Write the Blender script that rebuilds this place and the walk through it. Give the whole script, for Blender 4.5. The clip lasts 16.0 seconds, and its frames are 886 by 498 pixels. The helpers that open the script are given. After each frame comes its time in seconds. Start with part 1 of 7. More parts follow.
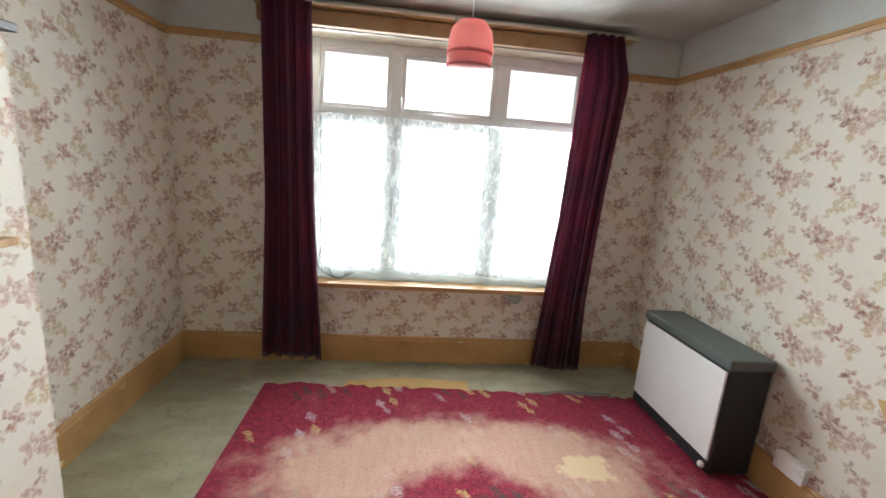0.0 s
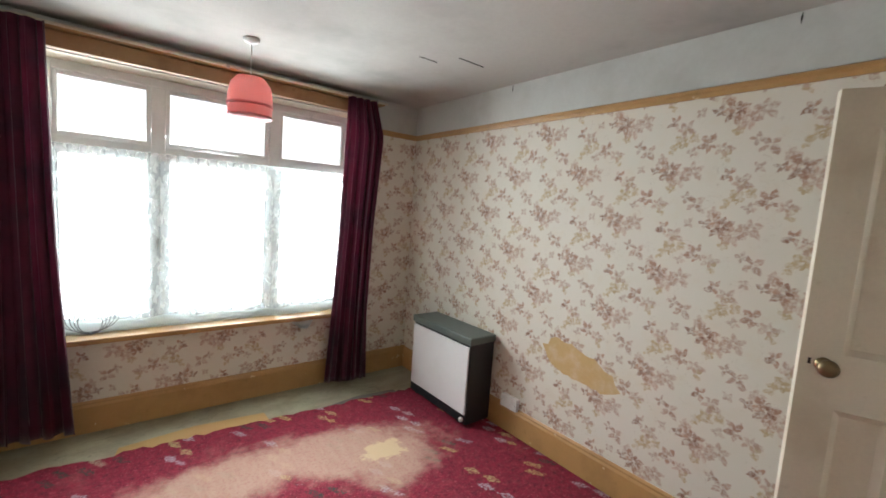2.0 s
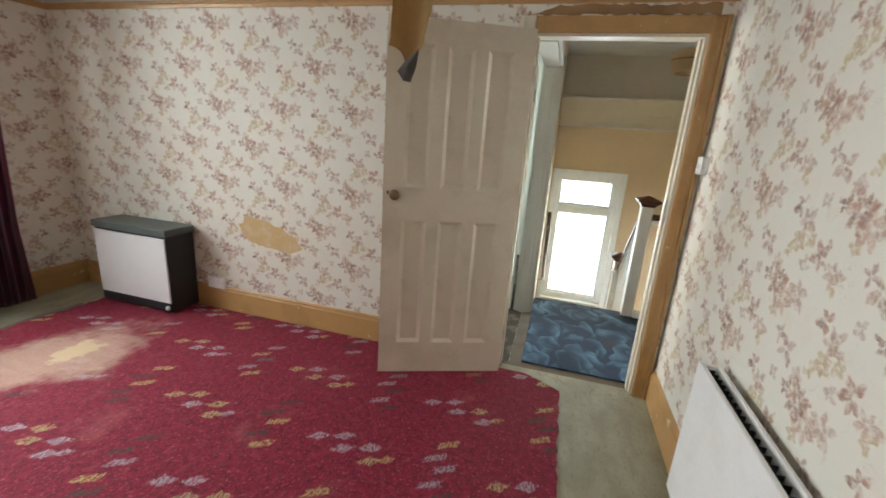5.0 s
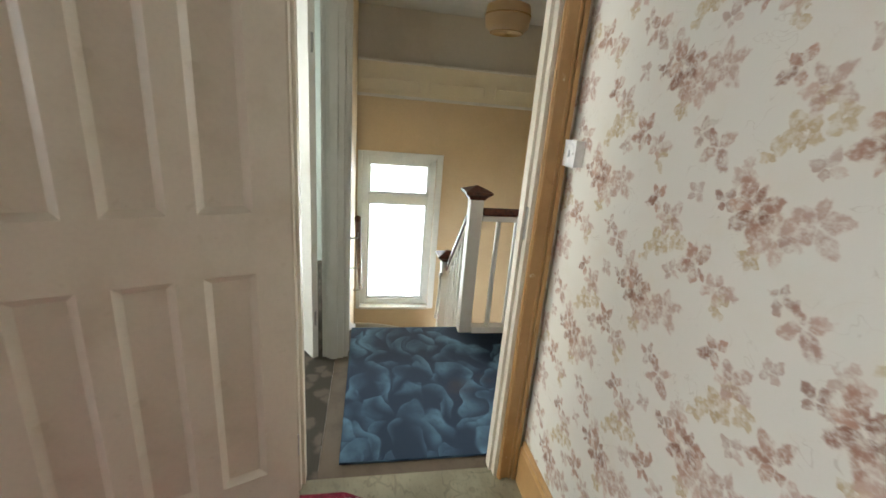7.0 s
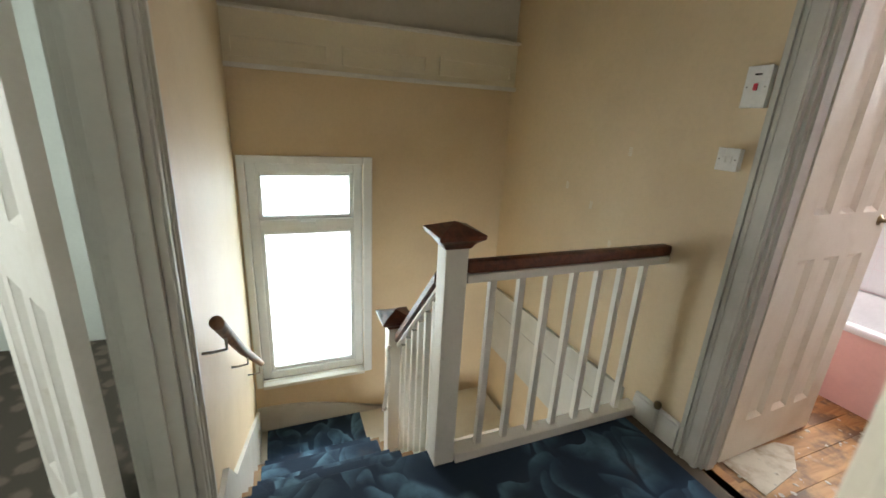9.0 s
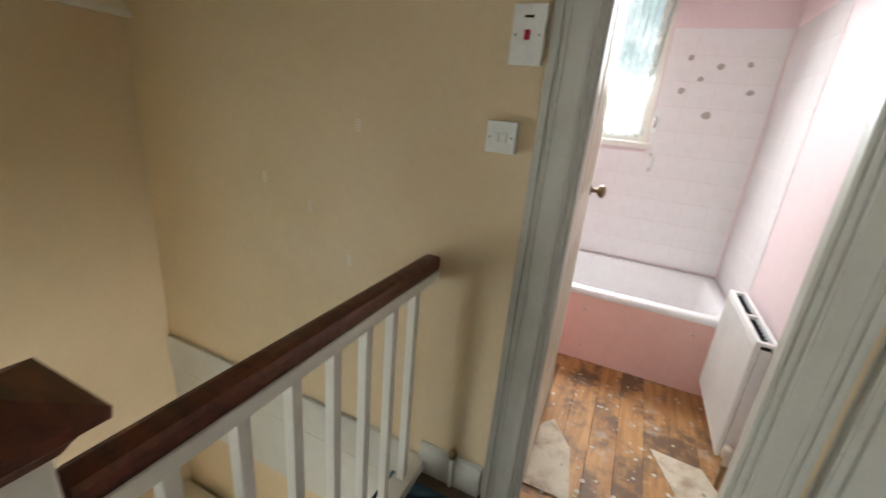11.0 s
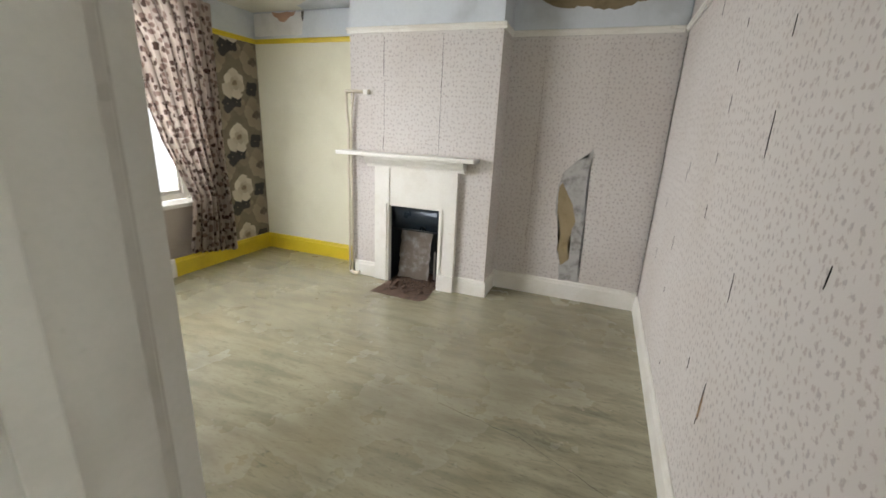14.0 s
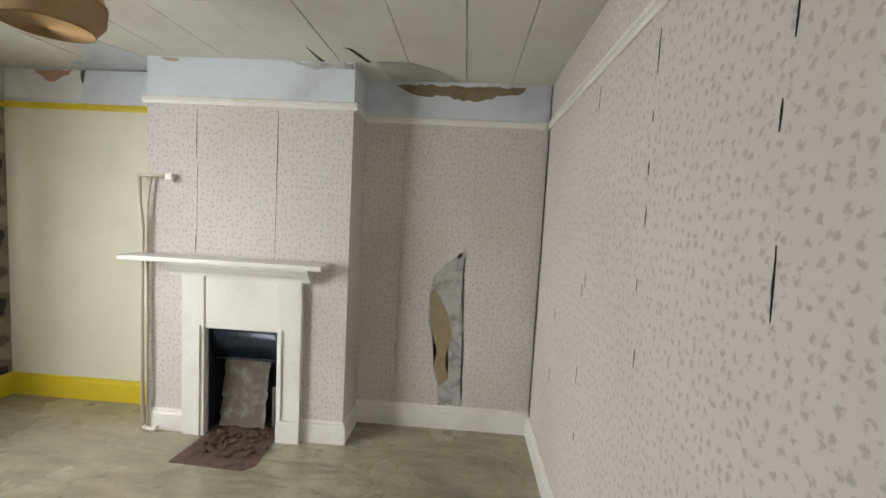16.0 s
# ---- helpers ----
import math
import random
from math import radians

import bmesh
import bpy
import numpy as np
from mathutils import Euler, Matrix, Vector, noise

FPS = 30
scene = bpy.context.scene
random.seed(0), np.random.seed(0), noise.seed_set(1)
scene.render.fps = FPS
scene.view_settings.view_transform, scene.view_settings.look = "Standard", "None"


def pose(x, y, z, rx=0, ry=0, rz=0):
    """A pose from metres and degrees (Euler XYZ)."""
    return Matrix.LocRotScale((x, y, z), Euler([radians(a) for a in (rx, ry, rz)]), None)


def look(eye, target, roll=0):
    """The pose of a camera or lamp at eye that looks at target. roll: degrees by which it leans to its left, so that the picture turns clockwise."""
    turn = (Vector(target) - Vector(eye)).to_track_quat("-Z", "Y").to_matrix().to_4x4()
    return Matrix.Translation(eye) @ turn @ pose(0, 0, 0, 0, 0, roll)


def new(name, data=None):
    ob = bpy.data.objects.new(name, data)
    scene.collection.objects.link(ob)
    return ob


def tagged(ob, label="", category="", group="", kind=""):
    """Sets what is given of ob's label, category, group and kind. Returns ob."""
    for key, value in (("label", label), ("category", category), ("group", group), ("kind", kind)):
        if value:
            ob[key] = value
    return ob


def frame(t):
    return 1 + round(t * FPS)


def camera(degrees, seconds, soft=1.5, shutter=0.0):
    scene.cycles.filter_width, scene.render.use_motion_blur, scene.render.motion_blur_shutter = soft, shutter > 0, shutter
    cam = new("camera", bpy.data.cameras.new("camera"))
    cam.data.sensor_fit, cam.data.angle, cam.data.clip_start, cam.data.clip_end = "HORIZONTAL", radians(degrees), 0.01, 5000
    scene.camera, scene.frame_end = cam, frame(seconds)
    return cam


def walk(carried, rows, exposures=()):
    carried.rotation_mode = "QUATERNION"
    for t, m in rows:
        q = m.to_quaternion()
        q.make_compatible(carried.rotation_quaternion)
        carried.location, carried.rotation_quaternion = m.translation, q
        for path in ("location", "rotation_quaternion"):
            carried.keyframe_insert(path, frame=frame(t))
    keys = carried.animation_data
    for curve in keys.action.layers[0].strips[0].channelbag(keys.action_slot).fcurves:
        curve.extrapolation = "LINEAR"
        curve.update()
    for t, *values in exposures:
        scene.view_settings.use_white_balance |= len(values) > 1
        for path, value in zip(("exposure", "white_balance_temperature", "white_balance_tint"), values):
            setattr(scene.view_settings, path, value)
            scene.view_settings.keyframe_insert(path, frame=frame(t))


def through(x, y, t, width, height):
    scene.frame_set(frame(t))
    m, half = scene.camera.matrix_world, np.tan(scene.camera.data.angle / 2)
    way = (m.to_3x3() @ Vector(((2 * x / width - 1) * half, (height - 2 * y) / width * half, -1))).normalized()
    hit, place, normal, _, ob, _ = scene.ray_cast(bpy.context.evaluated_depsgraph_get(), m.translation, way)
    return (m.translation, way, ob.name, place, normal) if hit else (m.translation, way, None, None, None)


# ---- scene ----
cam = camera(94.4, 16.0, 1.6, 0.2)
PATH = [
    (0, (-0.083, -0.114, 1.474), (0.14, 1.832, 1.07), 4.3),
    (0.5, (-0.157, -0.092, 1.468), (0.372, 1.798, 1.084), 4.6),
    (1, (-0.244, -0.151, 1.482), (0.562, 1.643, 1.123), 4.5),
    (1.5, (-0.294, -0.299, 1.483), (0.752, 1.38, 1.188), 4.4),
    (2, (-0.359, -0.453, 1.533), (0.881, 1.103, 1.337), 4.0),
    (2.5, (-0.48, -0.538, 1.589), (0.889, 0.918, 1.506), 2.7),
    (3, (-0.591, -0.607, 1.58), (0.903, 0.714, 1.42), 2.6),
    (3.5, (-0.638, -0.678, 1.527), (0.943, 0.515, 1.253), 3.5),
    (4, (-0.659, -0.808, 1.472), (1.027, 0.188, 1.066), 4.1),
    (4.5, (-0.672, -0.967, 1.441), (1.115, -0.21, 0.958), 4.2),
    (5, (-0.632, -1.082, 1.436), (1.229, -0.577, 0.904), 4.1),
    (5.2, (-0.597, -1.108, 1.436), (1.286, -0.715, 0.887), 4.2),
    (7.3, (0.635, -1.089, 1.432), (2.5, -1.541, 0.87), 3.8),
    (7.5, (0.749, -1.086, 1.427), (2.601, -1.595, 0.871), 3.2),
    (8, (1.137, -1.15, 1.436), (2.958, -1.755, 0.871), 3.8),
    (8.2, (1.264, -1.163, 1.431), (3.076, -1.791, 0.864), 3.7),
    (10.3, (2.417, -1.463, 1.417), (3.857, -2.689, 0.765), 4.4),
    (10.5, (2.466, -1.532, 1.413), (3.78, -2.894, 0.767), 4.8),
    (11, (2.517, -1.688, 1.398), (3.284, -3.419, 0.753), 5.2),
    (11.5, (2.518, -1.817, 1.415), (2.613, -3.706, 0.767), 5.1),
    (12, (2.464, -1.944, 1.411), (1.909, -3.759, 0.781), 5.3),
    (12.5, (2.324, -2.113, 1.396), (1.255, -3.695, 0.799), 4.8),
    (13, (2.163, -2.178, 1.433), (0.71, -3.415, 0.836), 4.3),
    (13.5, (2.08, -2.234, 1.426), (0.402, -3.154, 0.843), 3.5),
    (14, (1.979, -2.31, 1.412), (0.181, -2.977, 0.844), 2.8),
    (14.5, (1.768, -2.369, 1.407), (-0.093, -2.855, 0.859), 2.9),
    (15, (1.55, -2.389, 1.438), (-0.375, -2.69, 0.987), 3.6),
    (15.5, (1.373, -2.384, 1.476), (-0.592, -2.564, 1.151), 3.7),
    (16, (1.244, -2.402, 1.519), (-0.746, -2.509, 1.358), 3.1),
]
walk(cam, [(t, look(eye, target, roll)) for t, eye, target, roll in PATH],
     exposures=[(0, -0.45), (2.5, -0.55), (5, -0.48), (7.5, -0.72), (8, -0.85), (10.5, -1.0), (12, -1.0), (12.5, -1.1), (13, -0.95), (14, -0.72), (16, -0.82)])

# ---- world and daylight ----
world = bpy.data.worlds.new("overcast_sky")
scene.world = world
world.use_nodes = True
wnt = world.node_tree
sky = wnt.nodes.new("ShaderNodeTexSky")
sky.sky_type, sky.sun_disc = "NISHITA", False
sky.sun_elevation, sky.sun_rotation = radians(35), radians(200)
wnt.links.new(sky.outputs[0], wnt.nodes["Background"].inputs[0])
wnt.nodes["Background"].inputs[1].default_value = 0.10


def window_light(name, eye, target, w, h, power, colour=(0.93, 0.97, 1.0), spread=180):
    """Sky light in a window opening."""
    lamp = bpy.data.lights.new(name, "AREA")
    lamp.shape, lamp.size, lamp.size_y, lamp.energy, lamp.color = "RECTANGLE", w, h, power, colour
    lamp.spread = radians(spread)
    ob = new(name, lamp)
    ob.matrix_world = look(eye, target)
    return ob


window_light("sky_light_bedroom_front", (0.25, 3.10, 1.40), (0.05, 0.4, 0.45), 1.95, 1.70, 238, (0.90, 0.97, 1.0), 142)
window_light("sky_light_stairs", (4.86, -1.40, 0.32), (0.0, -1.0, 0.35), 0.80, 1.75, 84, spread=130)
window_light("sky_light_bathroom", (2.90, -4.92, 1.80), (2.95, -2.4, 0.3), 0.76, 1.00, 112, spread=135)
window_light("sky_light_bedroom_back", (0.30, -6.12, 1.50), (-1.3, -3.9, 0.2), 2.15, 1.60, 172, (0.95, 0.95, 0.98), 135)
# Added source: an assumed, unseen hall window that brightens the stair well.
window_light("hall_fill_light", (1.15, -2.0, -1.7), (4.0, -2.3, -1.0), 1.0, 1.0, 85)
window_light("sky_light_box_room", (3.2, 2.28, 1.5), (3.35, -0.3, 1.0), 1.2, 1.2, 60, (0.97, 1.0, 0.96), 100)


def white_sky(name, corners, glow):
    """A plain bright overcast backdrop outside a window."""
    m = bpy.data.materials.new("overcast_glow")
    m.use_nodes = True
    t = m.node_tree
    t.nodes.remove(t.nodes["Principled BSDF"])
    em = t.nodes.new("ShaderNodeEmission")
    em.inputs[0].default_value, em.inputs[1].default_value = (0.95, 0.98, 1.0, 1), glow
    t.links.new(em.outputs[0], t.nodes["Material Output"].inputs[0])
    me = bpy.data.meshes.new(name)
    me.from_pydata(corners, [], [(0, 1, 2, 3)])
    me.materials.append(m)
    return tagged(new(name, me), "plain white overcast sky outside the windows", "sky", kind="structure")


white_sky("backdrop_front", [(-9, 6.0, -4), (9, 6.0, -4), (9, 6.0, 8), (-9, 6.0, 8)], 3.0)
white_sky("backdrop_side", [(8.0, -7, -5), (8.0, 4, -5), (8.0, 4, 7), (8.0, -7, 7)], 0.85)
white_sky("backdrop_back", [(-9, -9.0, -4), (9, -9.0, -4), (9, -9.0, 8), (-9, -9.0, 8)], 3.0)

# ---- materials ----
MATS = {}


def nodes_of(name):
    m = bpy.data.materials.new(name)
    m.use_nodes = True
    return m, m.node_tree, m.node_tree.nodes["Principled BSDF"]


class Net:
    """Short hand for shader nodes."""

    def __init__(self, tree):
        self.t = tree

    def add(self, kind, **kw):
        n = self.t.nodes.new(kind)
        for k, v in kw.items():
            if k == "operation":
                n.operation = v
            elif k == "blend_type":
                n.blend_type = v
            elif k == "feature":
                n.feature = v
            elif k == "dims":
                n.voronoi_dimensions = v
        return n

    def put(self, socket, v):
        if hasattr(v, "is_output"):
            self.t.links.new(v, socket)
        elif isinstance(v, tuple) and len(v) == 3 and socket.type == "RGBA":
            socket.default_value = (*v, 1)
        else:
            socket.default_value = v

    def math(self, op, a, b=0.0, clamp=False):
        n = self.add("ShaderNodeMath", operation=op)
        n.use_clamp = clamp
        self.put(n.inputs[0], a)
        self.put(n.inputs[1], b)
        return n.outputs[0]

    def vec(self, op, a, b=(0, 0, 0)):
        n = self.add("ShaderNodeVectorMath", operation=op)
        self.put(n.inputs[0], a)
        self.put(n.inputs[1], b)
        return n.outputs["Value"] if op in ("LENGTH", "DISTANCE", "DOT_PRODUCT") else n.outputs[0]

    def mix(self, f, a, b, blend="MIX"):
        n = self.t.nodes.new("ShaderNodeMix")
        n.data_type, n.blend_type = "RGBA", blend
        self.put(n.inputs[0], f)
        self.put(n.inputs[6], a)
        self.put(n.inputs[7], b)
        return n.outputs[2]

    def step(self, v, lo, hi, to0=0.0, to1=1.0):
        n = self.t.nodes.new("ShaderNodeMapRange")
        n.interpolation_type = "SMOOTHSTEP"
        self.put(n.inputs[0], v)
        for i, x in enumerate((lo, hi, to0, to1)):
            n.inputs[i + 1].default_value = x
        return n.outputs[0]

    def noise(self, vec, scale, detail=3.0, rough=0.55, dist=0.0):
        n = self.t.nodes.new("ShaderNodeTexNoise")
        self.put(n.inputs["Vector"], vec)
        n.inputs["Scale"].default_value, n.inputs["Detail"].default_value = scale, detail
        n.inputs["Roughness"].default_value, n.inputs["Distortion"].default_value = rough, dist
        return n

    def voro(self, vec, scale, rand=1.0, feature="F1", dims="2D"):
        n = self.add("ShaderNodeTexVoronoi", feature=feature, dims=dims)
        self.put(n.inputs["Vector"], vec)
        n.inputs["Scale"].default_value, n.inputs["Randomness"].default_value = scale, rand
        return n

    def uv(self):
        return self.t.nodes.new("ShaderNodeTexCoord").outputs["UV"]

    def obj(self):
        return self.t.nodes.new("ShaderNodeTexCoord").outputs["Object"]

    def sep(self, v):
        n = self.t.nodes.new("ShaderNodeSeparateXYZ")
        self.put(n.inputs[0], v)
        return n.outputs

    def comb(self, x, y, z=0.0):
        n = self.t.nodes.new("ShaderNodeCombineXYZ")
        for s, v in zip(n.inputs, (x, y, z)):
            self.put(s, v)
        return n.outputs[0]

    def bump(self, bsdf, height, strength=0.3, dist=0.002):
        n = self.t.nodes.new("ShaderNodeBump")
        n.inputs["Strength"].default_value, n.inputs["Distance"].default_value = strength, dist
        self.put(n.inputs["Height"], height)
        self.t.links.new(n.outputs[0], bsdf.inputs["Normal"])


def plain(name, colour, rough=0.5, metal=0.0, stain=None, amount=0.35, scale=3.0, grain=60.0, bump=0.15, spots=0.0, chips=None):
    """A painted or moulded surface with broad stains, fine grain and slight relief."""
    if name in MATS:
        return MATS[name]
    m, t, b = nodes_of(name)
    n = Net(t)
    co = n.obj()
    big = n.noise(co, scale, 5, 0.6).outputs[0]
    fine = n.noise(co, grain, 3, 0.6).outputs[0]
    dirt = stain or tuple(c * 0.62 for c in colour)
    c = n.mix(n.math("MULTIPLY", n.step(big, 0.42, 0.75), amount), colour, dirt)
    c = n.mix(n.step(fine, 0.35, 0.75, 0.0, 0.16), c, tuple(x * 0.75 for x in colour))
    if spots:
        sp = n.noise(co, 22, 2, 0.5).outputs[0]
        c = n.mix(n.step(sp, 0.68, 0.74, 0.0, spots), c, dirt)
    if chips:
        ch = n.noise(n.vec("ADD", co, (1.3, 4.1, 0.7)), 13, 4, 0.6).outputs[0]
        c = n.mix(n.step(ch, 0.665, 0.685, 0.0, 0.85), c, chips)
    n.put(b.inputs["Base Color"], c)
    n.put(b.inputs["Roughness"], n.math("ADD", rough, n.math("MULTIPLY", n.math("SUBTRACT", big, 0.5), 0.25), True))
    b.inputs["Metallic"].default_value = metal
    n.bump(b, fine, bump, 0.0015)
    MATS[name] = m
    return m


def folded(n, uv, wide, high, drop, centre):
    """Distance, to the right and up, from the nearest repeat of a printed motif; each row of repeats is shifted by drop."""
    u, v, _ = n.sep(n.vec("SUBTRACT", uv, (centre[0], centre[1], 0.0)))
    row = n.math("ROUND", n.math("DIVIDE", v, high))
    y = n.math("SUBTRACT", v, n.math("MULTIPLY", row, high))
    a = n.math("DIVIDE", n.math("SUBTRACT", u, n.math("MULTIPLY", row, drop)), wide)
    x = n.math("MULTIPLY", n.math("SUBTRACT", n.math("ROUND", a), a), wide)
    return x, y


def petals(n, xy, off, size, count, turn, width, seed, sparse=0.12, soft=0.02):
    """Pointed petals round a centre, uneven in length and tone: mask, tone from 0 to 1."""
    x, y = n.math("SUBTRACT", xy[0], off[0]), n.math("SUBTRACT", xy[1], off[1])
    r = n.math("SQRT", n.math("ADD", n.math("MULTIPLY", x, x), n.math("MULTIPLY", y, y)))
    k = n.math("ADD", n.math("MULTIPLY", n.math("ARCTAN2", y, x), count / math.tau), turn * count / math.tau + 40.0)
    i = n.math("ROUND", k)
    wn = n.t.nodes.new("ShaderNodeTexWhiteNoise")
    wn.noise_dimensions = "1D"
    n.put(wn.inputs["W"], n.math("ADD", n.math("MODULO", i, float(count)), seed * 17.3))
    h1, h2, h3 = n.sep(wn.outputs["Color"])
    u = n.math("DIVIDE", r, n.math("ADD", size * 0.72, n.math("MULTIPLY", h1, size * 0.5)))
    belly = n.math("MULTIPLY", n.math("MULTIPLY", n.math("SUBTRACT", 1.0, u), n.math("SUBTRACT", u, 0.07)), width)
    side = n.math("MULTIPLY", n.math("ABSOLUTE", n.math("SUBTRACT", k, i)), n.math("MULTIPLY", u, math.tau / count))
    mask = n.math("MULTIPLY", n.step(n.math("SUBTRACT", belly, side), -soft, 0.05 + soft), n.step(h3, sparse, sparse + 0.02))
    tone = n.math("ADD", n.math("MULTIPLY", u, 0.45), n.math("MULTIPLY", h2, 0.65), True)
    return mask, tone


def rose_paper():
    """Half-drop repeat of leafy rose sprays, a small spray, a pair of leaves and ochre blossoms."""
    m, t, b = nodes_of("rose_wallpaper")
    n = Net(t)
    uv = n.uv()
    ripple = n.noise(uv, 38, 3, 0.6).outputs["Color"]
    p = n.vec("ADD", uv, n.vec("MULTIPLY", n.vec("SUBTRACT", ripple, (0.5, 0.5, 0.5)), (0.030, 0.030, 0.0)))
    wash = n.step(n.noise(uv, 48, 4, 0.7).outputs[0], 0.34, 0.60, 0.15, 1.0)
    base = n.mix(n.step(n.noise(uv, 1.3, 4).outputs[0], 0.4, 0.75, 0.0, 0.35), (0.70, 0.67, 0.59), (0.62, 0.56, 0.455))
    base = n.mix(n.step(n.noise(uv, 8.0, 3, 0.6).outputs[0], 0.50, 0.75, 0.0, 0.28), base, (0.66, 0.57, 0.43))
    lattice = (0.515, 0.2575, 0.2575)
    rose, faded, ochre = ((0.19, 0.080, 0.048), (0.49, 0.30, 0.215)), ((0.32, 0.175, 0.125), (0.56, 0.40, 0.315)), ((0.36, 0.23, 0.08), (0.58, 0.46, 0.27))
    main = folded(n, p, *lattice, (0.74, 1.53))
    upper = folded(n, p, *lattice, (0.72, 1.76))
    lower = folded(n, p, *lattice, (0.82, 1.395))
    pair = folded(n, p, *lattice, (0.61, 1.39))
    bloom = folded(n, p, *lattice, (0.705, 1.67))
    c = base
    for xy, off, size, count, turn, width, tint, amount in (
            (bloom, (0.0, 0.0), 0.040, 5, 0.3, 1.9, ochre, 0.85),
            (bloom, (-0.045, -0.030), 0.028, 5, 1.0, 1.9, ochre, 0.8),
            (bloom, (0.050, 0.025), 0.030, 5, 2.0, 1.9, ochre, 0.8),
            (main, (0.010, -0.075), 0.034, 5, 0.6, 1.9, ochre, 0.85),
            (lower, (0.055, -0.050), 0.032, 5, 0.1, 1.9, ochre, 0.8),
            (upper, (0.085, 0.045), 0.030, 4, 0.7, 1.6, faded, 0.7),
            (lower, (-0.090, -0.030), 0.032, 4, 0.2, 1.6, faded, 0.7),
            (pair, (0.075, -0.055), 0.034, 5, 1.1, 1.6, faded, 0.7),
            (bloom, (0.015, 0.055), 0.026, 5, 0.5, 1.9, ochre, 0.7),
            (pair, (0.0, -0.008), 0.052, 4, 0.9, 1.35, faded, 0.95),
            (pair, (-0.046, 0.020), 0.044, 4, 0.2, 1.35, rose, 0.75),
            (upper, (0.024, -0.022), 0.052, 5, 0.4, 1.3, faded, 0.85),
            (upper, (-0.022, 0.014), 0.050, 5, 1.4, 1.35, rose, 1.0),
            (lower, (0.036, -0.018), 0.048, 5, 0.0, 1.3, faded, 0.9),
            (lower, (-0.018, 0.006), 0.054, 6, 0.8, 1.25, rose, 1.0),
            (main, (0.040, -0.026), 0.060, 6, 0.2, 1.25, faded, 0.9),
            (main, (0.100, 0.008), 0.056, 5, 0.9, 1.35, faded, 0.85),
            (main, (-0.076, 0.012), 0.034, 4, 0.5, 1.4, rose, 0.9),
            (main, (-0.010, 0.012), 0.064, 7, 0.5, 1.25, rose, 1.0)):
        mask, tone = petals(n, xy, off, size * 0.95, count, turn, width, size * 91 + turn, 0.08, 0.055)
        c = n.mix(n.math("MULTIPLY", n.math("MULTIPLY", mask, wash), amount), c, n.mix(tone, *tint))
    stem = n.noise(uv, 13, 2, 0.5, 1.4).outputs[0]
    line = n.math("MULTIPLY", n.step(n.math("ABSOLUTE", n.math("SUBTRACT", stem, 0.5)), 0.010, 0.002), n.step(n.noise(uv, 9, 2).outputs[0], 0.5, 0.6, 0.0, 0.35))
    c = n.mix(line, c, (0.42, 0.34, 0.26))
    n.put(b.inputs["Base Color"], c)
    b.inputs["Roughness"].default_value = 0.72
    n.bump(b, n.noise(uv, 160, 3).outputs[0], 0.12, 0.001)
    MATS["rose_paper"] = m
    return m


def sprig_paper():
    m, t, b = nodes_of("sprig_wallpaper")
    n = Net(t)
    uv = n.uv()
    warp = n.noise(uv, 85, 3, 0.6).outputs["Color"]
    p = n.vec("ADD", uv, n.vec("MULTIPLY", n.vec("SUBTRACT", warp, (0.5, 0.5, 0.5)), (0.030, 0.032, 0.0)))
    rot = n.vec("MULTIPLY", p, (1.0, 0.85, 1.0))
    v1 = n.voro(rot, 31, 0.7)
    v2 = n.voro(n.vec("ADD", rot, (0.015, 0.017, 0.0)), 34, 0.6)
    k1 = n.math("MULTIPLY", n.step(v1.outputs["Distance"], 0.28, 0.10), 0.56)
    k2 = n.math("MULTIPLY", n.step(v2.outputs["Distance"], 0.18, 0.08), 0.5)
    base = n.mix(n.step(n.noise(uv, 1.1, 5).outputs[0], 0.38, 0.72, 0.0, 0.5), (0.62, 0.585, 0.555), (0.52, 0.47, 0.42))
    c = n.mix(k1, base, n.mix(n.sep(v1.outputs["Color"])[0], (0.29, 0.26, 0.26), (0.38, 0.30, 0.27)))
    c = n.mix(k2, c, (0.42, 0.35, 0.32))
    n.put(b.inputs["Base Color"], c)
    b.inputs["Roughness"].default_value = 0.75
    n.bump(b, n.math("ADD", n.noise(uv, 9, 3).outputs[0], n.math("MULTIPLY", n.noise(uv, 180, 2).outputs[0], 0.3)), 0.35, 0.003)
    MATS["sprig_paper"] = m
    return m


